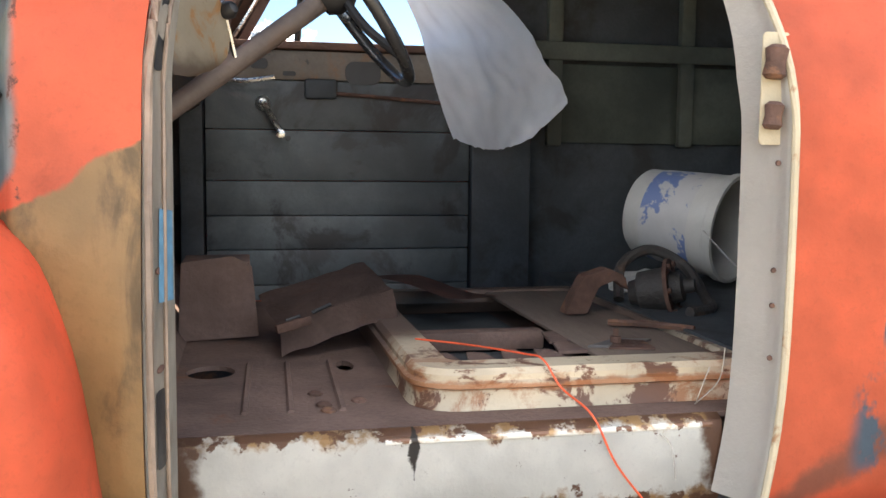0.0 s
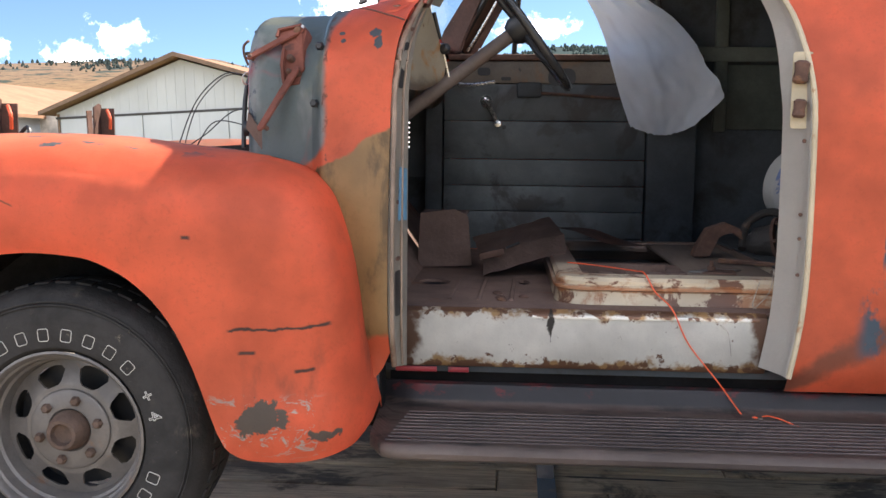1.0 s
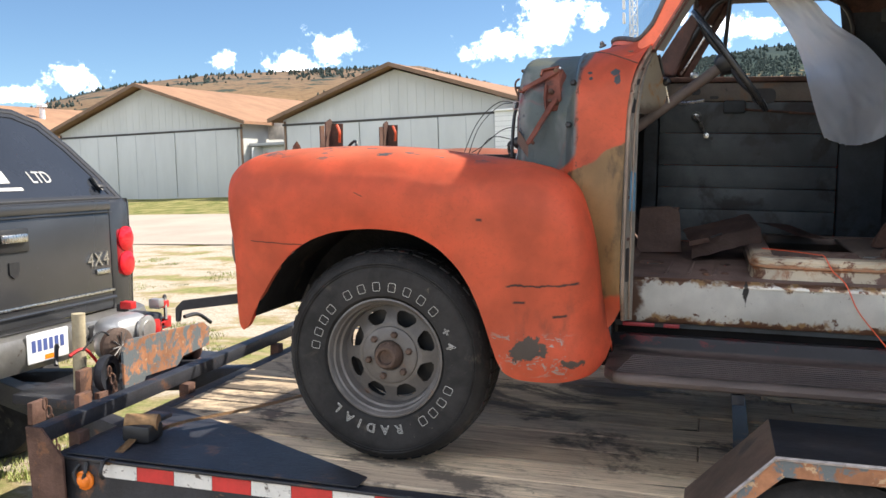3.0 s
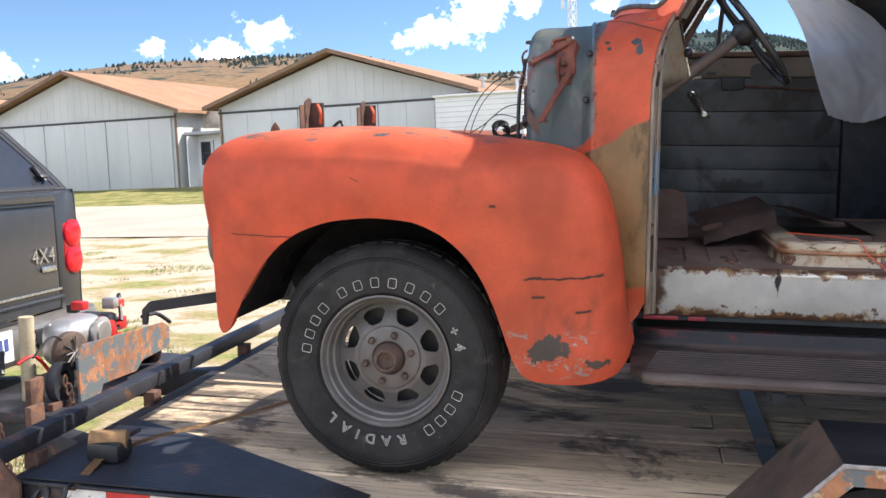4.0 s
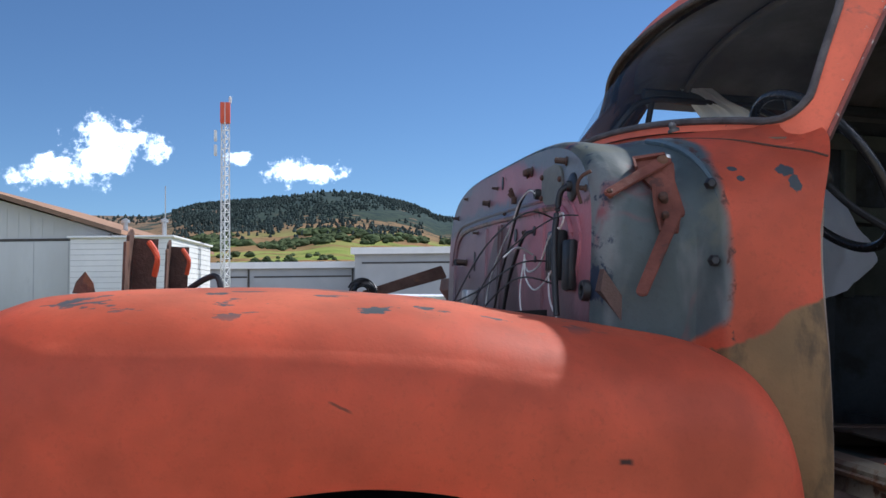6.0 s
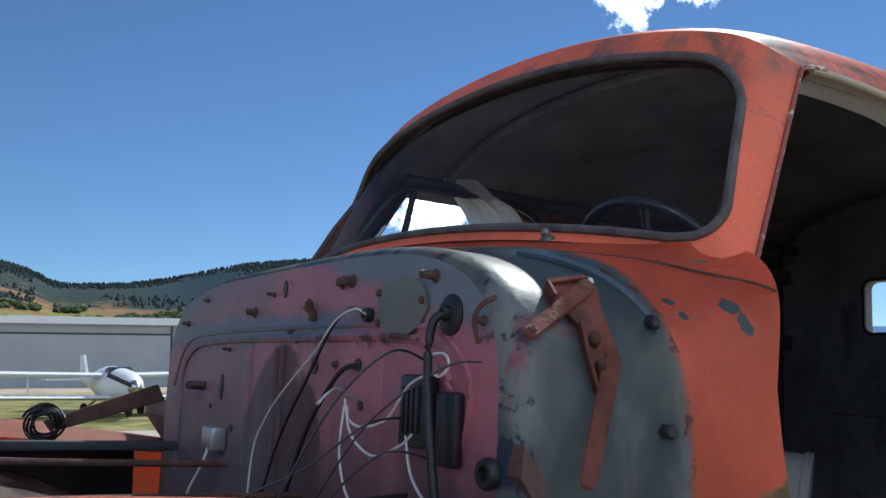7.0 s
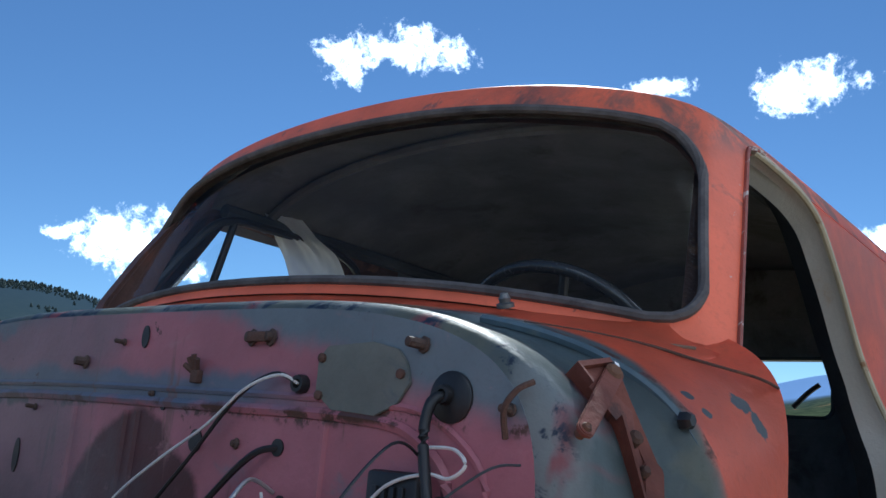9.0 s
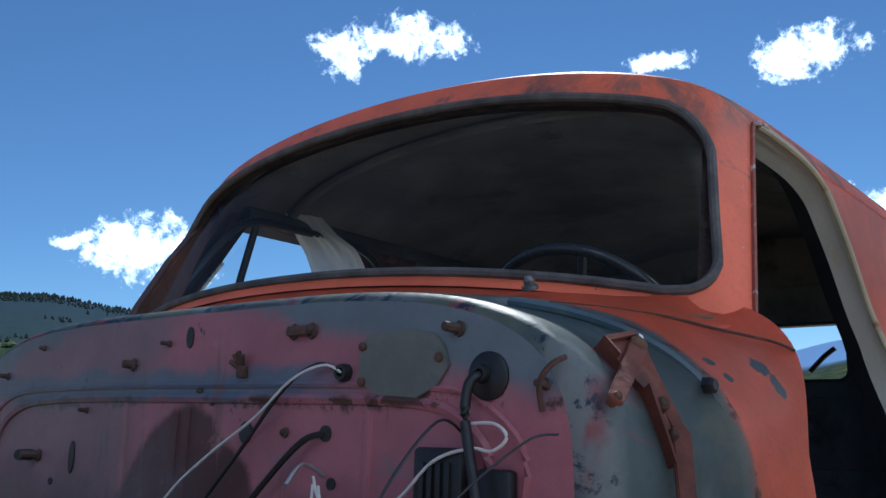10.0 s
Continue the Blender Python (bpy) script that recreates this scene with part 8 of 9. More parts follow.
def build_cab_things():
    # dash end and steering
    def dash(u, v):
        y = 1.64 + 1.24 * u
        bow = 0.05 * (1 - (2 * u - 1) ** 2) + 0.10
        pr = [(-0.14, 0.365), (-0.06, 0.362), (-0.02, 0.345), (0.0, 0.31), (0.002, 0.25), (-0.012, 0.205), (-0.04, 0.185), (-0.10, 0.18)]
        x, z = pr[round(v * 7)]
        return (x - bow - 0.015, y, z - 0.05)

    part("dashboard", grid(dash, 24, 7, thick=0.004), dash_paint, TRUCK, "bare brown and rusty dashboard")

    def kick(u, v):
        z = 0.122 + 0.215 * v
        yr, xr = lerp([(0.122, 1.49), (0.14, 1.545), (0.165, 1.580), (0.19, 1.586), (0.25, 1.562), (0.337, 1.505)], z), lerp([(0.122, -0.080), (0.14, -0.045), (0.165, -0.026), (0.19, -0.022), (0.25, -0.036), (0.337, -0.058)], z)
        x0, y0 = post_x(z) - 0.01, 1.425 + 0.05 * v
        return (x0 + (xr - x0) * u + 0.012 * math.sin(math.pi * u), y0 + (yr - y0) * u, z)

    kp = part("kick_panel", grid(kick, 10, 16, thick=0.004), kick_paint, TRUCK, "cream dash end panel with rust stains")
    part("bright_strip", tube([(-0.034, 1.568, 0.250), (-0.022, 1.590, 0.20), (-0.014, 1.600, 0.165)], 0.004, 6), chrome, kp, "bright metal strip")
    part("knob", lathe([(0, 0.012), (0.012, 0.015), (0.022, 0.010), (0.026, 0)], (-0.030, 1.575, 0.232), (0.5, -0.4, 0.3), 12), black_plastic, kp)
    part("bright_strip", tube([(-0.05, 1.535, 0.325), (-0.036, 1.566, 0.262)], 0.006, 6), black_plastic, kp)
    hub = Vector((0.188, 1.865, 0.334))
    low = Vector((-0.47, 1.84, -0.16))
    ax = (hub - low).normalized()
    part("steering_column", tube([low, hub - ax * 0.02], 0.021, 12, smooth=False), column_grey, TRUCK, "bare grey-brown steering column")
    ax = Vector((ax.x, -0.045, ax.z)).normalized()
    s = ax.cross(Vector((0, 1, 0))).normalized()
    w = ax.cross(s)
    rad = 0.222
    pts = [hub + ax * 0.0 + rad * (math.cos(t) * s + math.sin(t) * w) for t in np.linspace(0, 2 * math.pi, 65)[:-1]]
    sw = part("steering_wheel", tube(pts, 0.0125, 12, smooth=False, closed=True), rim_black, TRUCK, "worn black three-spoke steering wheel")
    part("horn_hub", lathe([(-0.05, 0.03), (-0.03, 0.042), (0.0, 0.045), (0.012, 0.036), (0.018, 0.018), (0.018, 0)], hub, ax, 18), black_plastic, sw)
    for k in (0.3, 0.3 + 2.2, 0.3 + 4.2):
        d2 = math.cos(k) * s + math.sin(k) * w
        part("spoke", tube([hub + d2 * 0.03 - ax * 0.01, hub + d2 * 0.12 - ax * 0.015, hub + d2 * rad], 0.009, 8), chrome if k > 4 else black_plastic, sw)


kick_paint = paint_material("kick_panel_paint", [
    ((0.37, 0.31, 0.225), None),
    ((0.40, 0.20, 0.075), lambda n, d, x, y, z: n.ramp(n.noise(n.scaled(d, (1, 1, 0.7)), 17.0, 6.0, 0.7, 0.6), 0.50, 0.62)),
    ((0.16, 0.085, 0.045), spots(26.0, 0.60, 0.08)),
    ((0.13, 0.09, 0.06), lambda n, d, x, y, z: n.ramp(n.math("ADD", z, nz(n, d, 20.0, 0.05)), 0.175, 0.135)),
])
dash_paint = paint_material("dash_paint", [((0.14, 0.105, 0.08), None), ((0.30, 0.13, 0.05), spots(9.0, 0.55, 0.1)), ((0.12, 0.06, 0.04), spots(14.0, 0.62, 0.05))])
column_grey = material("grey_brown_column", (0.118, 0.090, 0.078), 0.6, vary=0.25, scale=10.0, second=(0.11, 0.075, 0.06), second_at=0.55, bump=0.15)
build_cab_things()

# ---- loose things in the cab ----




def build_loose():
    # rusty bent plates on the floor
    def sheet(u, v):
        a, b, c = Vector((0.075, 2.03, -0.385)), Vector((0.345, 2.11, -0.315)), Vector((0.30, 2.40, -0.268))
        p = a + (b - a) * u + (c - b) * v
        p.z += 0.006 * math.sin(3 * u) * (1 - v) + 0.006 * noise.noise(Vector((u * 5, v * 5, 0)))
        p.x += 0.012 * noise.noise(Vector((u * 7, v * 3, 4))) * (1 - u)
        if v < 0.12:
            p.z -= 0.05 * (0.12 - v) / 0.12
        return p

    plate = solo("bent_plate", grid(sheet, 18, 14, thick=0.004), floor_rust, (0.15, 2.15, -0.44), "bent rusty brown steel plate lying on the cab floor", "scrap metal", "scrap in the cab")
    for a, b in ((0.06, 0.20), (0.30, 0.46)):
        part("slot", tube([sheet(a, 0.2) + Vector((0, 0, 0.002)), sheet(b, 0.2) + Vector((0, 0, 0.002))], 0.0055, 6, smooth=False), black_plastic, plate, "dark slot")

    def sheet_b(u, v):
        p = Vector((0.27 + 0.22 * u + 0.20 * v, 2.31 - 0.07 * u + 0.20 * v, -0.300 - 0.035 * u - 0.030 * v))
        p.z += 0.012 * math.sin(4 * u + 2 * v)
        return p

    solo("bent_plate", grid(sheet_b, 10, 12, thick=0.004), red_brown, (0.45, 2.38, -0.36), "long dull brown steel plate leaning on the seat box", "scrap metal", "scrap in the cab")
    small = thing("bracket_plate", (0.74, 1.75, -0.371), "small flat grey bracket plate lying on the seat board", "scrap metal", "scrap in the cab")
    part("plate", slab([(0.665, 1.725), (0.755, 1.705), (0.825, 1.775), (0.745, 1.79)], "z", -0.3705, -0.366, 0.001), rim_steel, small)
    part("stud", lathe([(0, 0.012), (0.012, 0.012), (0.013, 0.006), (0.028, 0.006), (0.028, 0)], (0.735, 1.75, -0.366), (0, 0, 1), 8), rust_mat, small)
    bm = slab([(-0.16, -0.44), (0.03, -0.43), (0.015, -0.26), (-0.03, -0.235), (-0.15, -0.25)], "y", 2.26, 2.27, 0.002)
    box((-0.15, 2.27, -0.26), (0.01, 2.45, -0.25), 0.003, bm=bm)
    solo("floor_cover", bm, floor_rust, (-0.07, 2.3, -0.44), "brown rusty upright cover standing on the cab floor", "scrap metal", "scrap in the cab")
    bm = box((0.06, 2.02, -0.372), (0.14, 2.035, -0.352), 0.003)
    bm.transform(Matrix.Translation((0.1, 2.03, -0.36)) @ pose(0, 0, 0, 0, -12, 15) @ Matrix.Translation((-0.1, -2.03, 0.36)))
    solo("steel_strap", bm, rust_mat, (0.1, 2.02, -0.37), "short rusty steel strap on the bent plate", "scrap metal", "scrap in the cab")
    # broken casting and twisted strap near the bucket
    gb = thing("gearbox_part", (1.02, 2.1, -0.37), "dark oily gearbox casting with a hose beside the seat box", "scrap metal", "scrap in the cab")
    c0, gx = Vector((1.00, 2.12, -0.315)), Vector((0.75, -0.55, 0.18)).normalized()
    part("casting", lathe([(-0.07, 0), (-0.07, 0.030), (-0.05, 0.034), (-0.045, 0.050), (0.03, 0.056), (0.035, 0.040), (0.06, 0.036), (0.065, 0.018), (0.09, 0.016), (0.092, 0)], c0, gx, 18), black_grime, gb)
    part("flange", lathe([(0.026, 0.058), (0.026, 0.074), (0.036, 0.074), (0.036, 0.058)], c0, gx, 18), rust_mat, gb)
    gs = gx.cross(Vector((0, 0, 1))).normalized()
    gw = gx.cross(gs)
    for k in range(6):
        a = 2 * math.pi * k / 6
        part("bolt", lathe([(0.036, 0.007), (0.044, 0.007), (0.044, 0)], c0 + gs * 0.065 * math.cos(a) + gw * 0.065 * math.sin(a), gx, 6), rust_mat, gb)
    part("hose", tube([(0.93, 2.20, -0.35), (0.96, 2.26, -0.27), (1.04, 2.26, -0.23), (1.11, 2.20, -0.27), (1.13, 2.12, -0.34), (1.10, 2.04, -0.352), (1.02, 1.99, -0.352)], 0.014, 8), black_grime, gb, "black rubber hose")
    bm = slab([(0.745, -0.365), (0.80, -0.365), (0.83, -0.30), (0.87, -0.285), (0.905, -0.31), (0.895, -0.275), (0.85, -0.255), (0.79, -0.275), (0.76, -0.33)], "y", 2.08, 2.13, 0.003)
    solo("bent_bracket", bm, rust_mat, (0.82, 2.1, -0.366), "bent brown bracket on the seat box", "scrap metal", "scrap in the cab")
    bm = tube([(0.80, 1.95, -0.362), (0.88, 1.90, -0.36), (0.95, 1.83, -0.36)], 0.008, 6)
    solo("loose_rod", bm, rust_mat, (0.88, 1.9, -0.366), "short rusty loose rod on the seat box", "scrap metal", "scrap in the cab")
    # bucket on its side
    o, ax = Vector((1.185, 2.62, -0.150)), Vector((0.55, -0.82, -0.12)).normalized()
    bk = thing("plastic_bucket", o + Vector((0.1, -0.1, -0.16)), "white plastic bucket with faded blue print lying on its side", "bucket")
    part("body", lathe([(0.0, 0), (0.0, 0.122), (0.01, 0.130), (0.27, 0.147), (0.275, 0.154), (0.30, 0.155), (0.301, 0.145), (0.27, 0.141), (0.02, 0.122), (0.015, 0)], o, ax, 40), bucket_white, bk)
    part("print", lathe([(0.06, 0.1345), (0.22, 0.1450)], o, ax, 40), bucket_print, bk, "faded blue printed label band")
    s = ax.cross(Vector((0, 0, 1))).normalized()
    part("wire_handle", tube([o + ax * 0.28 + s * 0.157, o + ax * 0.36 + s * 0.12 - Vector((0, 0, 0.08)), o + ax * 0.38 - Vector((0, 0, 0.12)), o + ax * 0.36 - s * 0.12 - Vector((0, 0, 0.08)), o + ax * 0.28 - s * 0.157], 0.0025, 5), alu, bk)
    bm = bmesh.new()
    bmesh.ops.create_icosphere(bm, subdivisions=3, radius=1.0)
    for v in bm.verts:
        k = 1 + 0.3 * noise.noise(v.co * 3)
        v.co = Vector((1.10 + 0.10 * v.co.x * k, 2.42 + 0.09 * v.co.y * k, -0.345 + 0.04 * v.co.z * k))
    solo("crumpled_bag", bm, bucket_white, (1.10, 2.42, -0.36), "crumpled dirty white plastic under the bucket", "rubbish")

    # headliner board hanging by one corner beside the far window
    left_edge = [(0.0, 0.65), (0.056, 0.63), (0.19, 0.583), (0.463, 0.505), (0.59, 0.445), (0.745, 0.325), (0.775, 0.30)]
    right_edge = [(0.0, 0.90), (0.10, 0.945), (0.17, 0.972), (0.24, 0.955), (0.30, 0.905), (0.33, 0.895), (0.497, 0.770), (0.56, 0.69), (0.625, 0.62), (0.70, 0.55), (0.735, 0.46), (0.775, 0.40)]

    def hang(u, v):
        low = 0.062 - 0.030 * math.sin(math.pi * min(1.0, u * 1.25)) + 0.115 * max(0.0, (u - 0.72) / 0.28) ** 1.6
        low += 0.010 * noise.noise(Vector((u * 22, 0, 3.0))) + 0.006 * noise.noise(Vector((u * 60, 0, 9.0)))
        z = 0.775 + (low - 0.775) * v
        x0, x1 = lerp(left_edge, z), lerp(right_edge, z) + 0.007 * noise.noise(Vector((z * 30, 4.0, 0)))
        y = 2.925 - 0.05 * u - lerp([(0.0, 0.0), (0.25, 0.0), (0.56, 0.085), (1.0, 0.115)], v)
        y += 0.016 * math.sin(2.2 * u * math.pi + 4 * v) * (0.2 + 0.5 * v) + 0.012 * noise.noise(Vector((u * 4, v * 6, 0))) + 0.007 * noise.noise(Vector((u * 11, v * 15, 2)))
        return (x0 + (x1 - x0) * u, y, z)

    solo("hanging_headliner_board", grid(hang, 34, 44, thick=0.003), paper, (0.34, 2.90, 0.775), "torn white headliner board hanging from the roof beside the window", "headliner")

    # orange wire from the seat box over the sill and along the running board
    pts = [(0.33, 1.80, -0.357), (0.42, 1.72, -0.356), (0.50, 1.62, -0.355), (0.52, 1.565, -0.355), (0.545, 1.535, -0.40), (0.58, 1.47, -0.435), (0.62, 1.452, -0.52), (0.70, 1.445, -0.62), (0.76, 1.44, -0.70), (0.785, 1.43, -0.722), (0.81, 1.43, -0.70),
           (0.84, 1.40, -0.695), (0.92, 1.34, -0.715), (1.05, 1.24, -0.72), (1.12, 1.17, -0.728), (1.16, 1.135, -0.75), (1.20, 1.125, -0.85), (1.26, 1.12, -1.10)]
    wire = thing("orange_wire", (0.785, 1.43, -0.725), "thin orange wire trailing from the cab over the running board", "wire")
    part("strand", tube(pts, 0.0020, 6), orange_wire, wire)
    part("knot", tube([(0.775, 1.435, -0.71), (0.79, 1.42, -0.70), (0.80, 1.435, -0.715), (0.785, 1.445, -0.72), (0.78, 1.425, -0.715)], 0.003, 6), orange_wire, wire)
    bm = bmesh.new()
    bmesh.ops.create_icosphere(bm, subdivisions=3, radius=1.0)
    for v in bm.verts:
        k = 1 + 0.5 * noise.noise(v.co * 2.6) + 0.3 * noise.noise(v.co * 7)
        v.co = Vector((0.805 + 0.028 * v.co.x * k, 1.42 + 0.022 * v.co.y * k, -0.718 + 0.014 * v.co.z * k))
    solo("rag", bm, rag_mat, (0.805, 1.42, -0.73), "small dirty pale rag on the running board", "rag")
    wisp = thing("dry_stems", (0.84, 1.55, -0.44), "thin dry grass stems caught by the door post", "grass")
    for a, b, c in (((0.80, 1.53, -0.44), (0.83, 1.50, -0.39), (0.84, 1.50, -0.33)), ((0.81, 1.54, -0.44), (0.79, 1.50, -0.42), (0.80, 1.48, -0.36)), ((0.70, 1.46, -0.47), (0.72, 1.455, -0.49), (0.73, 1.455, -0.55))):
        part("stem", tube([a, b, c], 0.0012, 4), rag_mat, wisp)


bucket_print = material("bucket_print", (0.42, 0.42, 0.42), 0.5, vary=0.06, scale=8.0, second=(0.115, 0.17, 0.34), second_at=0.53, second_soft=0.03, second_scale=7.0, bump=0.02)
build_loose()

# ---- the flatbed trailer ----
EDGE, FAR = 0.93, 3.54
TRAILER = thing("flatbed_trailer", (0.8, C, -1.30), "flatbed trailer with weathered planks and black rusty steel edges", "trailer")


arch_slate = material("slate_black_steel", (0.030, 0.034, 0.044), 0.38, 0.2, vary=0.3, scale=6.0, second=(0.075, 0.075, 0.085), second_at=0.52, second_soft=0.2, second_scale=5.0, rust=(0.20, 0.19, 0.18), rust_at=0.72, stretch=(0.4, 1, 1), bump=0.1)
arch_brown = material("dusty_brown_steel", (0.175, 0.125, 0.098), 0.6, vary=0.3, scale=6.0, second=(0.09, 0.075, 0.07), second_at=0.54, second_soft=0.15, second_scale=7.0, bump=0.15)
arch_edge = material("pale_worn_edge", (0.30, 0.27, 0.26), 0.5, vary=0.3, scale=30.0, second=(0.10, 0.07, 0.06), second_at=0.55, bump=0.1)


def build_trailer():
    for y in (EDGE, FAR - 0.06):
        r = part("side_rail", slab([(y, DECK - 0.005), (y + 0.05, DECK - 0.005), (y + 0.06, DECK - 0.02), (y + 0.06, DECK - 0.19), (y, DECK - 0.19), (y + 0.0, DECK - 0.17), (y + 0.04, DECK - 0.165), (y + 0.04, DECK - 0.03), (y, DECK - 0.02)], "x", -2.06, 4.2), black_steel, TRAILER, "black rusty channel side rail")
    part("rub_rail", box((-2.06, EDGE - 0.012, DECK - 0.012), (4.2, EDGE - 0.001, DECK - 0.002), 0.002), black_steel, TRAILER)
    for i in range(20):
        x = -1.90 + i * 0.148
        m = white_tape if i % 2 == 0 else red_tape
        part("reflector_tape", slab([(x, DECK - 0.066), (x + 0.146, DECK - 0.066), (x + 0.146, DECK - 0.016), (x, DECK - 0.016)], "y", EDGE - 0.0025, EDGE - 0.0005), m, TRAILER, "red reflective tape" if i % 2 else "white reflective tape")
    # backing plate of the rail under the tape
    part("rail_face", box((-2.055, EDGE, DECK - 0.165), (4.2, EDGE + 0.006, DECK - 0.021)), black_steel, TRAILER)
    lamp = part("marker_lamp", lathe([(0, 0.036), (0.008, 0.036), (0.012, 0.028), (0.018, 0.026), (0.026, 0.016), (0.028, 0)], (-1.965, EDGE - 0.002, DECK - 0.085), (0, -1, 0), 18), amber, TRAILER, "round amber marker lamp")
    # front rail and corner plates
    part("front_rail", box((-2.175, EDGE - 0.02, DECK + 0.04), (-2.115, 3.56, DECK + 0.098), 0.004), black_steel, TRAILER, "black square tube across the trailer's front")
    part("front_beam", box((-2.10, EDGE, DECK - 0.19), (-2.04, FAR, DECK - 0.004), 0.004), black_steel, TRAILER)
    for y in (EDGE - 0.04, FAR - 0.02):
        part("corner_plate", slab([(-2.185, DECK + 0.10), (-2.12, DECK + 0.10), (-2.03, DECK + 0.0), (-2.02, DECK - 0.2), (-2.16, DECK - 0.2)], "y", y, y + 0.012, 0.002), plate_paint if y > 2 else rust_mat, TRAILER, "rusty corner plate")
    for y in (1.05, 1.8, 2.7, 3.4):
        part("stake", box((-2.13, y, DECK - 0.02), (-2.08, y + 0.06, DECK + 0.04), 0.004), rust_mat, TRAILER)
    # cross members
    for i in range(11):
        x = -1.9 + i * 0.6
        part("cross_member", box((x, EDGE + 0.06, DECK - 0.14), (x + 0.05, FAR - 0.06, DECK - 0.055), 0.004), black_steel, TRAILER)
    # tongue
    for s in (-1, 1):
        part("tongue_beam", box((-3.45, -0.045, -0.06), (0, 0.045, 0.06), 0.006, m=Matrix.Translation((-1.9, C - 0.05 + s * 0.75, DECK - 0.17)) @ pose(0, 0, 0, 0, 0, s * 24.0) @ Matrix.Diagonal((0.5, 1, 1, 1))), black_steel, TRAILER)
    part("coupler", box((-3.75, C - 0.12, DECK - 0.22), (-3.45, C + 0.02, DECK - 0.10), 0.02), black_steel, TRAILER)
    part("jack_post", tube([(-2.76, 1.94, DECK - 0.35), (-2.76, 1.94, DECK + 0.30)], 0.032, 12, smooth=False), material("cream_post", (0.42, 0.36, 0.24), 0.6, vary=0.2, scale=12.0, second=(0.2, 0.12, 0.07), second_at=0.6), TRAILER, "worn cream jack post")
    # wheel arch box
    def arch(u, v):
        pr = [(0.10, DECK + 0.06), (0.336, -0.805), (1.30, -0.805), (1.54, DECK + 0.06)]
        k = u * 3
        i = min(2, int(k))
        t = k - i
        a, b = pr[i], pr[i + 1]
        return (a[0] + (b[0] - a[0]) * t, 0.735 + 0.36 * v, a[1] + (b[1] - a[1]) * t)
    fe = part("wheel_arch", grid(lambda u, v: arch((1 + u) / 3, v), 6, 2, thick=0.006), arch_slate, TRAILER, "slate-black steel trailer wheel arch with rusty edge", smooth=20)
    for a in (0, 2):
        part("sloping_plate", grid(lambda u, v: arch((a + u) / 3, v), 6, 2, thick=0.006), arch_brown, fe, "dusty brown sloping plate", smooth=20)
    part("arch_edge", tube([(0.10, 0.733, DECK + 0.055), (0.336, 0.733, -0.81), (1.30, 0.733, -0.81), (1.54, 0.733, DECK + 0.055)], 0.006, 6, smooth=False), arch_edge, fe, "pale worn edge")
    bm = slab([(0.10, DECK + 0.055), (0.336, -0.81), (1.30, -0.81), (1.54, DECK + 0.055), (1.50, DECK + 0.045), (1.27, -0.86), (0.36, -0.86), (0.14, DECK + 0.045)], "y", 0.735, 0.741)
    part("arch_skirt", bm, plate_paint, fe)
    part("arch_back", slab([(0.10, DECK + 0.0), (0.336, -0.812), (1.30, -0.812), (1.54, DECK + 0.0)], "y", 1.085, 1.092), black_steel, fe)
    for x in (0.50, 1.14):
        part("tyre", lathe([(0, 0.18), (0, 0.29), (0.03, 0.335), (0.17, 0.335), (0.2, 0.29), (0.2, 0.18), (0.12, 0.0), (0.05, 0.0), (0, 0.18)], (x, 0.78, DECK - 0.10), (0, 1, 0), 32), rubber, TRAILER)
    part("deck_strip", slab([(0.250, 1.02), (0.315, 1.02), (0.325, 2.75), (0.270, 2.75)], "z", DECK + 0.001, DECK + 0.007), black_steel, TRAILER, "dark steel strip across the deck")
    # lashing ring
    part("lashing_ring", tube([(-1.99, EDGE + 0.0, DECK - 0.03), (-2.0, EDGE - 0.02, DECK - 0.06), (-1.98, EDGE - 0.02, DECK - 0.10), (-1.955, EDGE - 0.02, DECK - 0.06), (-1.96, EDGE, DECK - 0.02)], 0.008, 6), black_plastic, TRAILER)
    # steel plate at the near front corner of the deck
    part("corner_sheet", slab([(-2.05, EDGE + 0.005), (-0.93, EDGE + 0.005), (-0.93, 1.03), (-1.62, 1.40), (-2.05, 1.58)], "z", DECK + 0.001, DECK + 0.006), black_steel, TRAILER, "blue-black steel sheet on the deck's corner")


build_trailer()


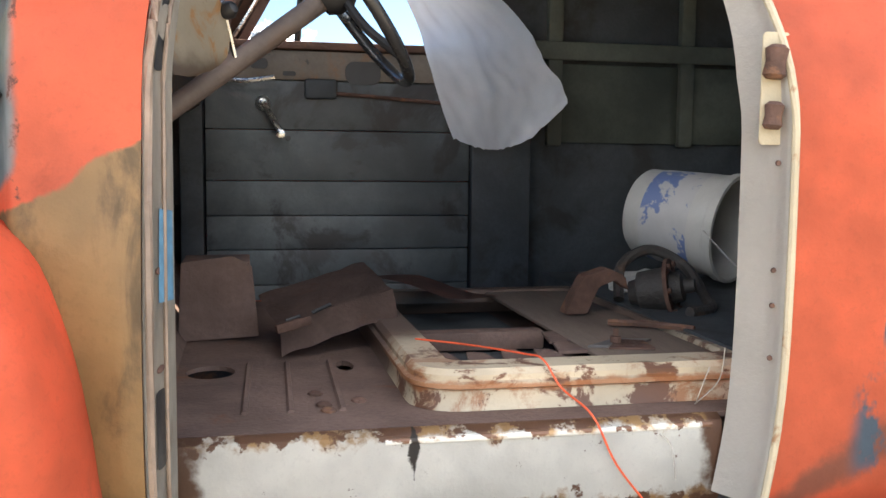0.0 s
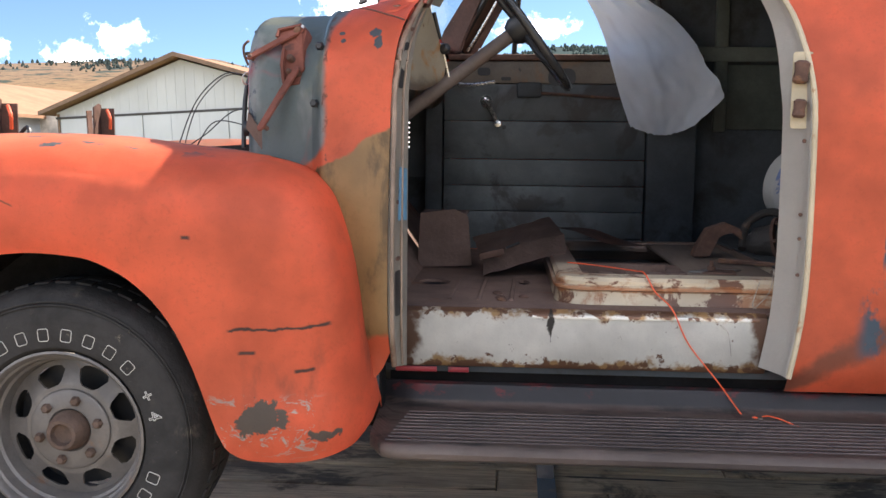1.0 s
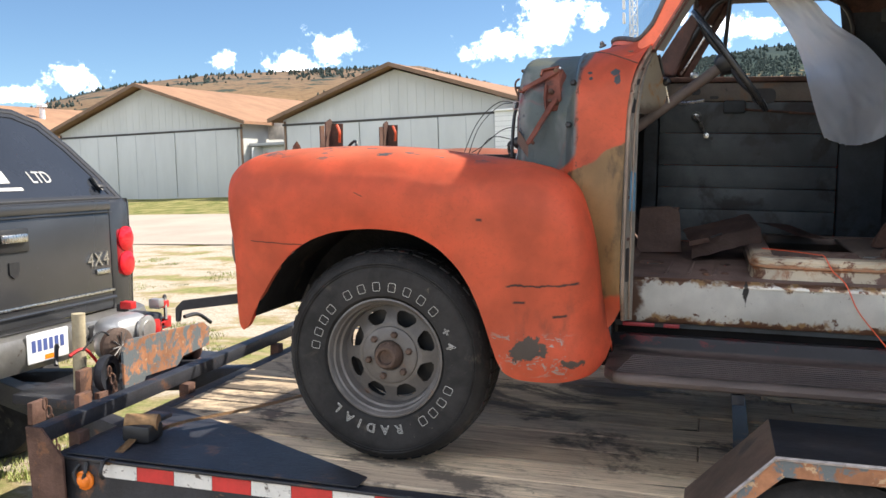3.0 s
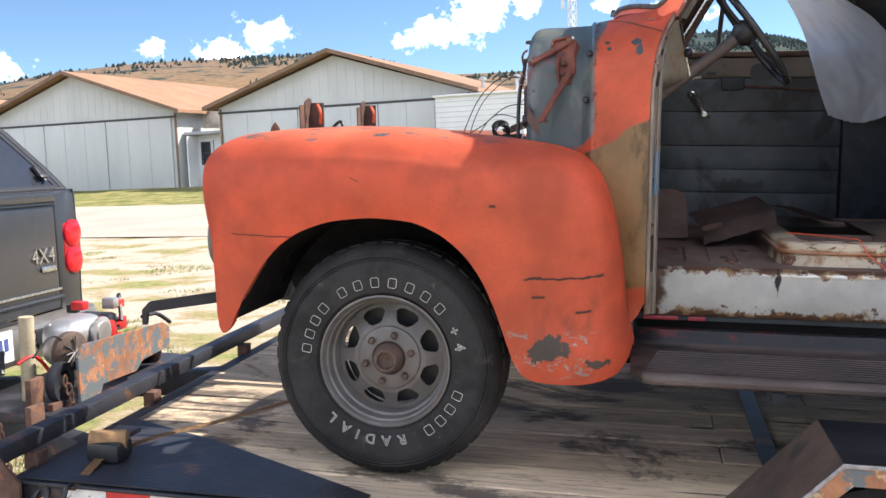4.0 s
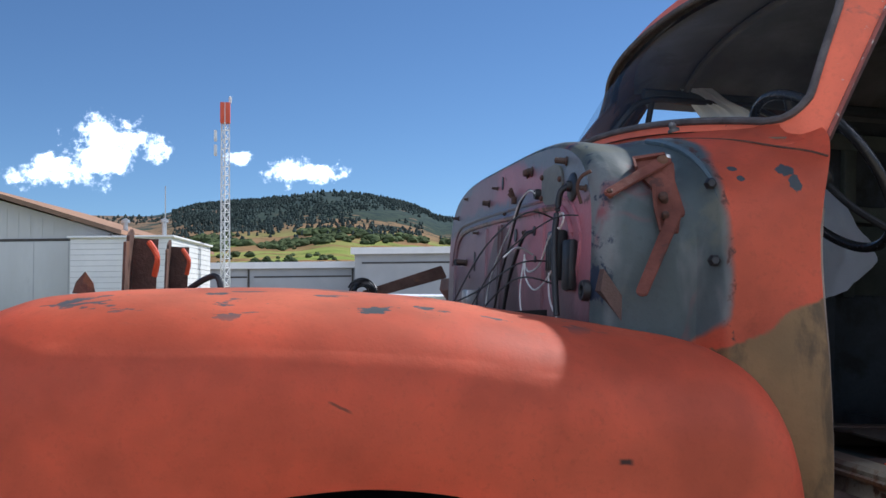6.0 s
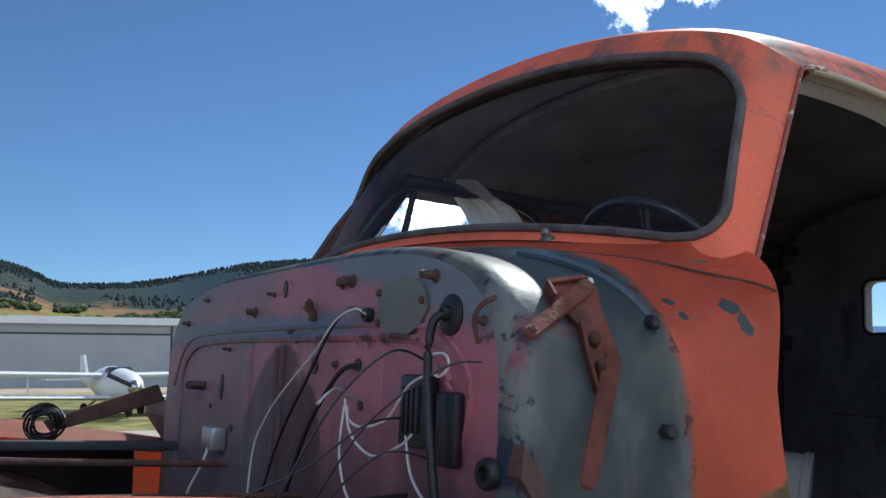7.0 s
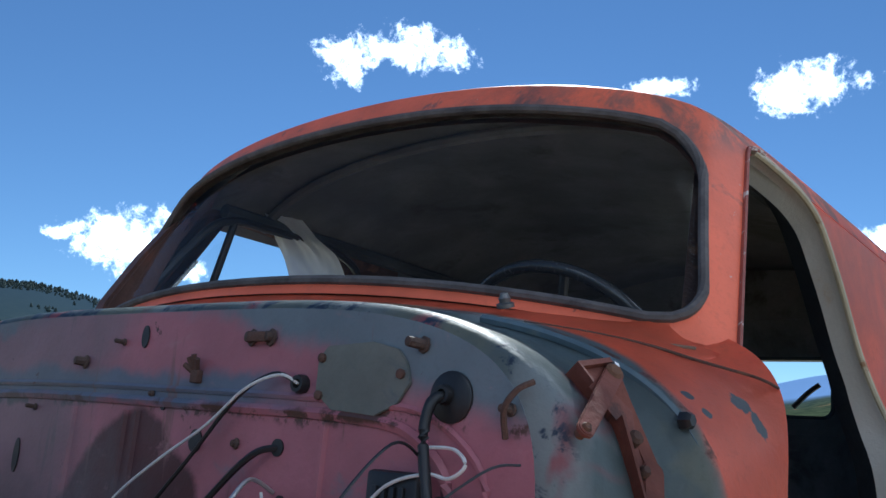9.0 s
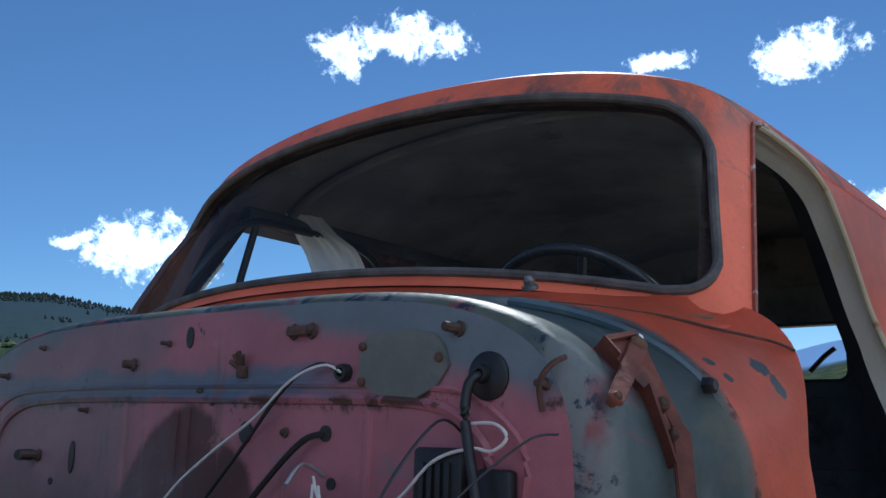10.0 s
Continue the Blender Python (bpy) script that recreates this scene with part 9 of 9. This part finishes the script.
def build_strap():
    st = thing("ratchet_strap", (-1.87, 1.14, DECK + 0.006), "orange-brown lashing strap with a dark ratchet, hooked to the trailer", "strap")

    def band(u, v):
        p = [(-1.83, 1.18, DECK + 0.035), (-1.75, 1.30, DECK + 0.05), (-1.50, 1.60, DECK + 0.075), (-1.28, 1.86, DECK + 0.10)]
        k = u * 3
        i = min(2, int(k))
        q = Vector(p[i]).lerp(Vector(p[i + 1]), k - i)
        return q + Vector((0.03, -0.025, 0)) * (v - 0.5) + Vector((0, 0, 0.004 * math.sin(9 * u)))

    strap_mat = material("brown_strap", (0.27, 0.155, 0.07), 0.8, vary=0.25, scale=30.0, bump=0.3)
    part("webbing", grid(band, 18, 2, thick=0.003), strap_mat, st)

    def tail(u, v):
        q = Vector((-1.88, 1.12, DECK + 0.03)).lerp(Vector((-1.86, 0.90, DECK - 0.01)), u)
        return q + Vector((0.035, 0, 0)) * (v - 0.5)

    part("webbing", grid(tail, 4, 2, thick=0.003), strap_mat, st)
    part("ratchet_body", box((-1.93, 1.09, DECK + 0.008), (-1.81, 1.19, DECK + 0.075), 0.015), black_plastic, st, "dark ratchet buckle")
    part("spool", lathe([(-0.06, 0), (-0.06, 0.032), (0.06, 0.032), (0.06, 0)], (-1.87, 1.14, DECK + 0.075), (1, 0.3, 0), 14), strap_mat, st)
    part("ratchet_lever", box((-1.92, 1.15, DECK + 0.06), (-1.83, 1.28, DECK + 0.08), 0.008), black_steel, st)
    part("hook", tube([(-1.87, 0.93, DECK + 0.0), (-1.87, 0.90, DECK - 0.005), (-1.87, 0.885, DECK - 0.04), (-1.87, 0.90, DECK - 0.06)], 0.007, 6), black_plastic, st)
    solo("lashing_hook", tube([(-2.0, 1.22, DECK + 0.012), (-1.95, 1.30, DECK + 0.014), (-1.97, 1.36, DECK + 0.014), (-2.02, 1.34, DECK + 0.014)], 0.009, 6), black_plastic, (-1.98, 1.28, DECK + 0.006), "small black steel hook lying on the deck", "hook")


build_strap()


def build_winch():
    """The small engine and winch gear on the trailer's tongue."""
    w = thing("engine_winch", (-2.72, 2.25, DECK - 0.12), "small petrol engine winch with silver casing and red parts", "winch")
    part("casing", box((-2.85, 2.12, DECK + 0.02), (-2.66, 2.42, DECK + 0.24), 0.07, seg=4), alu, w, "rounded silver casing")
    part("cover", lathe([(0, 0), (0, 0.07), (0.02, 0.075), (0.025, 0.05), (0.03, 0.05), (0.03, 0)], (-2.655, 2.32, DECK + 0.16), (1, 0, 0), 20), alu, w)
    part("fan_guard", lathe([(0, 0.0), (0, 0.085), (0.03, 0.088), (0.045, 0.07), (0.05, 0.03), (0.05, 0)], (-2.62, 2.02, DECK + 0.14), (1, -0.3, 0), 24), hub_rust, w, "round dark finned cover")
    for k in range(12):
        a = 2 * math.pi * k / 12
        q = Vector((-2.572, 2.005, DECK + 0.14))
        part("fin", tube([q, q + Vector((0.005, 0.07 * math.cos(a), 0.07 * math.sin(a)))], 0.004, 4, smooth=False), rim_steel, w)
    part("engine_block", box((-2.95, 2.46, DECK + 0.04), (-2.76, 2.66, DECK + 0.19), 0.02), black_steel, w, "dark engine block")
    for i in range(5):
        part("cooling_fin", box((-2.96, 2.45, DECK + 0.05 + i * 0.026), (-2.75, 2.67, DECK + 0.057 + i * 0.026), 0.002), red_paint if i % 2 else black_steel, w)
    part("recoil", lathe([(0, 0), (0, 0.045), (0.012, 0.045), (0.016, 0.03), (0.020, 0.012), (0.020, 0)], (-2.755, 2.57, DECK + 0.12), (1, 0, 0), 20), red_paint, w)
    crowd = random.Random(4)
    for k in range(16):
        x, y, z = -2.90 + 0.16 * crowd.random(), 2.40 + 0.32 * crowd.random(), DECK + 0.12 + 0.15 * crowd.random()
        a, b, c = (0.012 + 0.025 * crowd.random() for _ in range(3))
        part("fitting", box((x - a, y - b, z - c), (x + a, y + b, z + c), 0.004), (black_steel, red_paint, alu, black_plastic)[k % 4], w)
    part("drum", lathe([(-0.1, 0), (-0.1, 0.10), (-0.09, 0.10), (-0.09, 0.06), (0.09, 0.06), (0.09, 0.10), (0.1, 0.10), (0.1, 0)], (-2.66, 2.62, DECK + 0.0), (0.2, 1, 0), 24), rust_mat, w, "rusty cable drum")
    part("belt_wheel", lathe([(0, 0.05), (0, 0.085), (0.02, 0.09), (0.04, 0.085), (0.04, 0.05)], (-2.60, 1.90, DECK + 0.03), (1, 0.1, 0), 20), black_steel, w)
    rng = random.Random(11)
    for k in range(9):
        a = Vector((-2.6 - 0.3 * rng.random(), 1.75 + 0.9 * rng.random(), DECK + 0.02 + 0.16 * rng.random()))
        b = a + Vector((rng.uniform(-0.1, 0.1), rng.uniform(0.1, 0.3), rng.uniform(-0.1, 0.1)))
        m = (a + b) / 2 + Vector((0, 0, rng.uniform(0.03, 0.12)))
        part("hose", tube([a, m, b], rng.choice((0.005, 0.008, 0.011)), 6), (black_plastic, red_paint, black_plastic)[k % 3], w)
    part("mount", box((-3.0, 1.75, DECK - 0.12), (-2.5, 2.9, DECK - 0.07), 0.01), black_steel, w)
    for x, y, h in ((-2.55, 1.62, 0.12), (-2.62, 1.72, 0.2), (-2.7, 1.5, 0.1), (-2.58, 1.80, 0.08)):
        part("bracket", box((x, y, DECK - 0.12), (x + 0.03, y + 0.09, DECK - 0.12 + h), 0.006), rust_mat, w)
    p = slab([(1.91, DECK - 0.13), (1.90, DECK + 0.14), (1.94, DECK + 0.19), (2.62, DECK + 0.155), (2.68, DECK + 0.12), (2.68, DECK + 0.02), (2.42, DECK + 0.01), (2.36, DECK - 0.03), (2.08, DECK - 0.02), (2.02, DECK - 0.13)], "x", -2.50, -2.488, 0.002)
    bp = solo("mounting_plate", p, plate_paint, (-2.5, 2.2, DECK - 0.13), "upright steel plate with flaking orange and blue paint", "steel plate")
    # chains hanging at the front
    for (x, y, z), n in (((-2.42, 1.28, DECK + 0.06), 9), ((-2.36, 1.62, DECK + 0.12), 5)):
        ch = thing("chain", (x, y, z - 0.3), "rusty steel safety chain hanging from the trailer", "chain", "safety chains")
        for i in range(n):
            c = Vector((x + 0.01 * math.sin(i), y + 0.012 * i, z - 0.036 * i))
            a = 0 if i % 2 else math.pi / 2
            pts = [c + Vector((0.012 * math.cos(t) * math.cos(a), 0.012 * math.cos(t) * math.sin(a), 0.024 * math.sin(t))) for t in np.linspace(0, 2 * math.pi, 13)[:-1]]
            part("link", tube(pts, 0.0045, 5, smooth=False, closed=True), rust_mat, ch)


build_winch()


# ---- the pickup that tows it ----
def build_pickup():
    o = RIG @ Vector((-3.30, 2.13, 0))
    m = Matrix.Translation((o.x, o.y, 0.0))
    p = local_thing("pickup_truck", m, "dark grey four-wheel-drive pickup with a canopy, hitched to the trailer", "pickup truck")
    W2 = 1.03
    # bed sides and tailgate
    part("tailgate", box((-0.06, -0.80, 0.98), (0.0, 0.80, 1.60), 0.02), pickup_grey, p)
    part("tailgate_moulding", box((-0.02, -0.80, 1.565), (0.012, 0.80, 1.62), 0.012), pickup_grey, p)
    for z in (1.552, 1.632):
        part("groove", box((0.0, -0.80, z), (0.0135, 0.80, z + 0.005)), black_plastic, p)
    part("trim_strip", box((0.001, -0.80, 1.085), (0.009, 0.80, 1.098), 0.002), chrome, p, "thin bright trim strip")
    part("tailgate_lip", tube([(0.006, -0.80, 1.05), (0.006, 0.80, 1.05)], 0.012, 8, smooth=False), pickup_grey, p)
    for s in (-1, 1):
        def bed(u, v):
            x = 0.0 - 1.95 * u
            z = 0.85 + 0.78 * v
            y = s * (W2 - 0.03 * (1 - u) ** 6 - 0.03 * abs(v - 0.55) * 2)
            arch = math.hypot(x + 0.95, z - 0.62)
            if arch < 0.5 and z < 1.12:
                z = max(z, 0.62 + math.sqrt(max(0.0, 0.25 - (x + 0.95) ** 2)))
            return (x, y, z)
        part("bed_side", grid(bed, 40, 16, thick=0.02), pickup_grey, p)
        part("corner", box((-0.08, s * 0.80 if s > 0 else -W2 + 0.02, 0.86), (-0.002, W2 - 0.02 if s > 0 else -0.80, 1.63), 0.03), pickup_grey, p)
        y0, y1 = (0.83, 1.035) if s > 0 else (-1.035, -0.83)
        tl = part("tail_lamp", box((-0.10, y0, 1.15), (0.004, y1, 1.47), 0.045, seg=4), dark_red_lens, p, "dark red tail lamp with two round lenses")
        for z in (1.385, 1.235):
            part("lens", lathe([(0, 0.076), (0.008, 0.075), (0.016, 0.060), (0.021, 0.035), (0.022, 0)], (0.002, (y0 + y1) / 2, z), (1, 0, 0), 22), red_lens, tl)
        # wheels
        for x in (-0.95, -4.45):
            wh = part("wheel", lathe([(0, 0), (0.0, 0.2), (-0.03, 0.22), (-0.05, 0.3), (-0.02, 0.38), (0.04, 0.405), (0.2, 0.405), (0.24, 0.38), (0.24, 0)], (x, s * (W2 - 0.03), 0.405), (0, -s, 0), 32), rubber, p)
    part("handle_bezel", box((-0.002, -0.14, 1.38), (0.012, 0.10, 1.50), 0.006), black_plastic, p, "tailgate handle")
    part("handle", box((0.012, -0.11, 1.43), (0.034, 0.07, 1.475), 0.008), chrome, p)
    part("keyhole_plate", slab([(-0.05, 1.33), (0.02, 1.33), (0.02, 1.27), (-0.015, 1.245), (-0.05, 1.27)], "x", 0.001, 0.008), black_plastic, p)
    em = letters("4X4", 0.115, Matrix.Translation((0.004, 0.66, 1.245)) @ pose(0, 0, 0, 90, 0, 90), 0.006)
    part("emblem", em, chrome, p, "raised chrome lettering")
    part("emblem_bar", box((0.001, 0.64, 1.195), (0.012, 0.76, 1.225), 0.003), chrome, p)
    # bumper and plate
    def bumper(u, v):
        y = -1.02 + 2.04 * u
        pr = [(-0.02, 0.97), (0.10, 0.985), (0.15, 0.965), (0.165, 0.92), (0.155, 0.84), (0.12, 0.79), (0.03, 0.775)]
        x, z = pr[round(v * 6)]
        return (x - 0.10 * abs(2 * u - 1) ** 6, y, z)
    bu = part("rear_bumper", grid(bumper, 24, 6, thick=0.004), alu, p, "dull chrome rear bumper")
    part("step_pad", box((0.0, -0.30, 0.986), (0.11, 0.30, 0.994), 0.003), black_plastic, bu)
    part("lamp_recess", box((0.15, 0.33, 0.86), (0.168, 0.45, 0.945), 0.01), black_plastic, bu)
    np_ = part("number_plate", box((0.165, -0.15, 0.83), (0.171, 0.155, 0.98), 0.004), material("white_number_plate", (0.72, 0.73, 0.74), 0.4, vary=0.03, scale=9.0, bump=0), bu, "white number plate with dark blue bars")
    for i in range(6):
        part("bar", box((0.1712, -0.12 + i * 0.042, 0.885), (0.173, -0.092 + i * 0.042, 0.945)), material("plate_blue", (0.06, 0.09, 0.25), 0.5, bump=0), np_)
    part("tab", box((0.1712, -0.03, 0.838), (0.173, 0.035, 0.862)), amber, np_)
    part("hitch", box((-0.2, -0.05, 0.60), (0.32, 0.05, 0.70), 0.01), black_steel, p)
    # canopy with a raked rear window
    def shell(u, v):
        prof = [(-0.97, 1.62), (-0.94, 1.75), (-0.86, 1.95), (-0.76, 2.10), (-0.60, 2.165), (0.0, 2.19), (0.60, 2.165), (0.76, 2.10), (0.86, 1.95), (0.94, 1.75), (0.97, 1.62)]
        k = v * 10
        i = min(9, int(k))
        t = k - i
        y = prof[i][0] + (prof[i + 1][0] - prof[i][0]) * t
        z = prof[i][1] + (prof[i + 1][1] - prof[i][1]) * t
        return (-0.02 - 0.48 * (z - 1.62) / 0.57 * 1.0 - u * (1.85 - 0.48 * (z - 1.62) / 0.57), y, z)
    part("canopy", grid(shell, 6, 40, thick=0.02), pickup_grey, p, "dark grey fibreglass canopy")
    hatch = [(-0.97, 1.62), (-0.94, 1.75), (-0.86, 1.95), (-0.76, 2.10), (-0.60, 2.165), (0.0, 2.19), (0.60, 2.165), (0.76, 2.10), (0.86, 1.95), (0.94, 1.75), (0.97, 1.62)]
    gl = [(y * 0.90, 1.655 + (z - 1.62) * 0.84) for y, z in hatch]
    def rake(bm):
        for v in bm.verts:
            v.co.x += -0.02 - 0.48 * (v.co.z - 1.62) / 0.57
        return bm
    hp = part("hatch_frame", rake(slab(hatch, "x", -0.03, 0.0, holes=[gl])), pickup_grey, p)
    part("hatch_trim", rake(slab([(y * 0.975, 1.63 + (z - 1.62) * 0.955) for y, z in hatch], "x", 0.0005, 0.004, holes=[[(y * 0.945, 1.642 + (z - 1.62) * 0.91) for y, z in hatch]])), black_plastic, hp, "black rubber hatch seal")
    gp = part("hatch_glass", rake(slab(gl, "x", -0.014, -0.006)), tint_glass, p, "dark tinted canopy window")
    for i, (a, b) in enumerate(((-0.34, -0.26), (-0.24, -0.16), (-0.13, -0.05), (-0.03, 0.04), (0.06, 0.14))):
        part("lettering_bar", rake(slab([(a, 1.735), (b, 1.735), (b, 1.80), (a, 1.80)], "x", -0.005, -0.002)), letter_white, gp, "white lettering bar")
    part("lettering_bar", rake(slab([(-0.34, 1.695), (0.20, 1.695), (0.20, 1.712), (-0.34, 1.712)], "x", -0.005, -0.002)), letter_white, gp, "white lettering bar")
    lt = letters("LTD", 0.092, Matrix.Translation((-0.003, 0.395, 1.735)) @ pose(0, 0, 0, 90, 0, 90), 0.001)
    part("lettering", rake(lt), letter_white, gp, "white lettering")
    part("latch", rake(box((0.0, 0.80, 1.68), (0.03, 0.83, 1.76), 0.006)), black_plastic, gp)
    part("latch_knob", rake(box((0.02, 0.775, 1.70), (0.045, 0.855, 1.725), 0.006)), black_plastic, gp)
    # cab and front
    def cab(u, v):
        x = -1.98 - 3.6 * u
        top = lerp([(0, 1.95), (0.08, 2.10), (0.30, 2.12), (0.42, 2.05), (0.58, 1.55), (0.75, 1.45), (0.97, 1.35), (1.0, 1.15)], u)
        k = math.pi * v
        return (x, -W2 * 0.99 * math.copysign(abs(math.cos(k)) ** 0.35, math.cos(k)), 0.62 + (top - 0.62) * math.sin(k) ** 0.35)
    part("cab", grid(cab, 30, 28), pickup_grey, p)


build_pickup()


# ---- the deck's planks ----
def build_planks():
    # unseen dark sheet, added to stop light coming up through the plank joints
    part("deck_pan", box((-2.03, EDGE + 0.07, DECK - 0.062), (4.17, FAR - 0.07, DECK - 0.052)), black_steel, TRAILER)
    n = 13
    w = (FAR - EDGE - 0.13) / n
    rng = random.Random(21)
    for i in range(n):
        y = EDGE + 0.065 + i * w
        x = -2.04
        for L in (2.44 + rng.uniform(-0.5, 0.5), 4.1):
            x1 = min(4.18, x + L)
            dz = rng.uniform(-0.004, 0.001)
            ob = part("plank", box((x, y + 0.005, DECK - 0.045 + dz), (x1 - 0.003, y + w - 0.005, DECK + dz), 0.005, seg=1), plank_mat, TRAILER)
            x = x1
            if x > 4.1:
                break


build_planks()
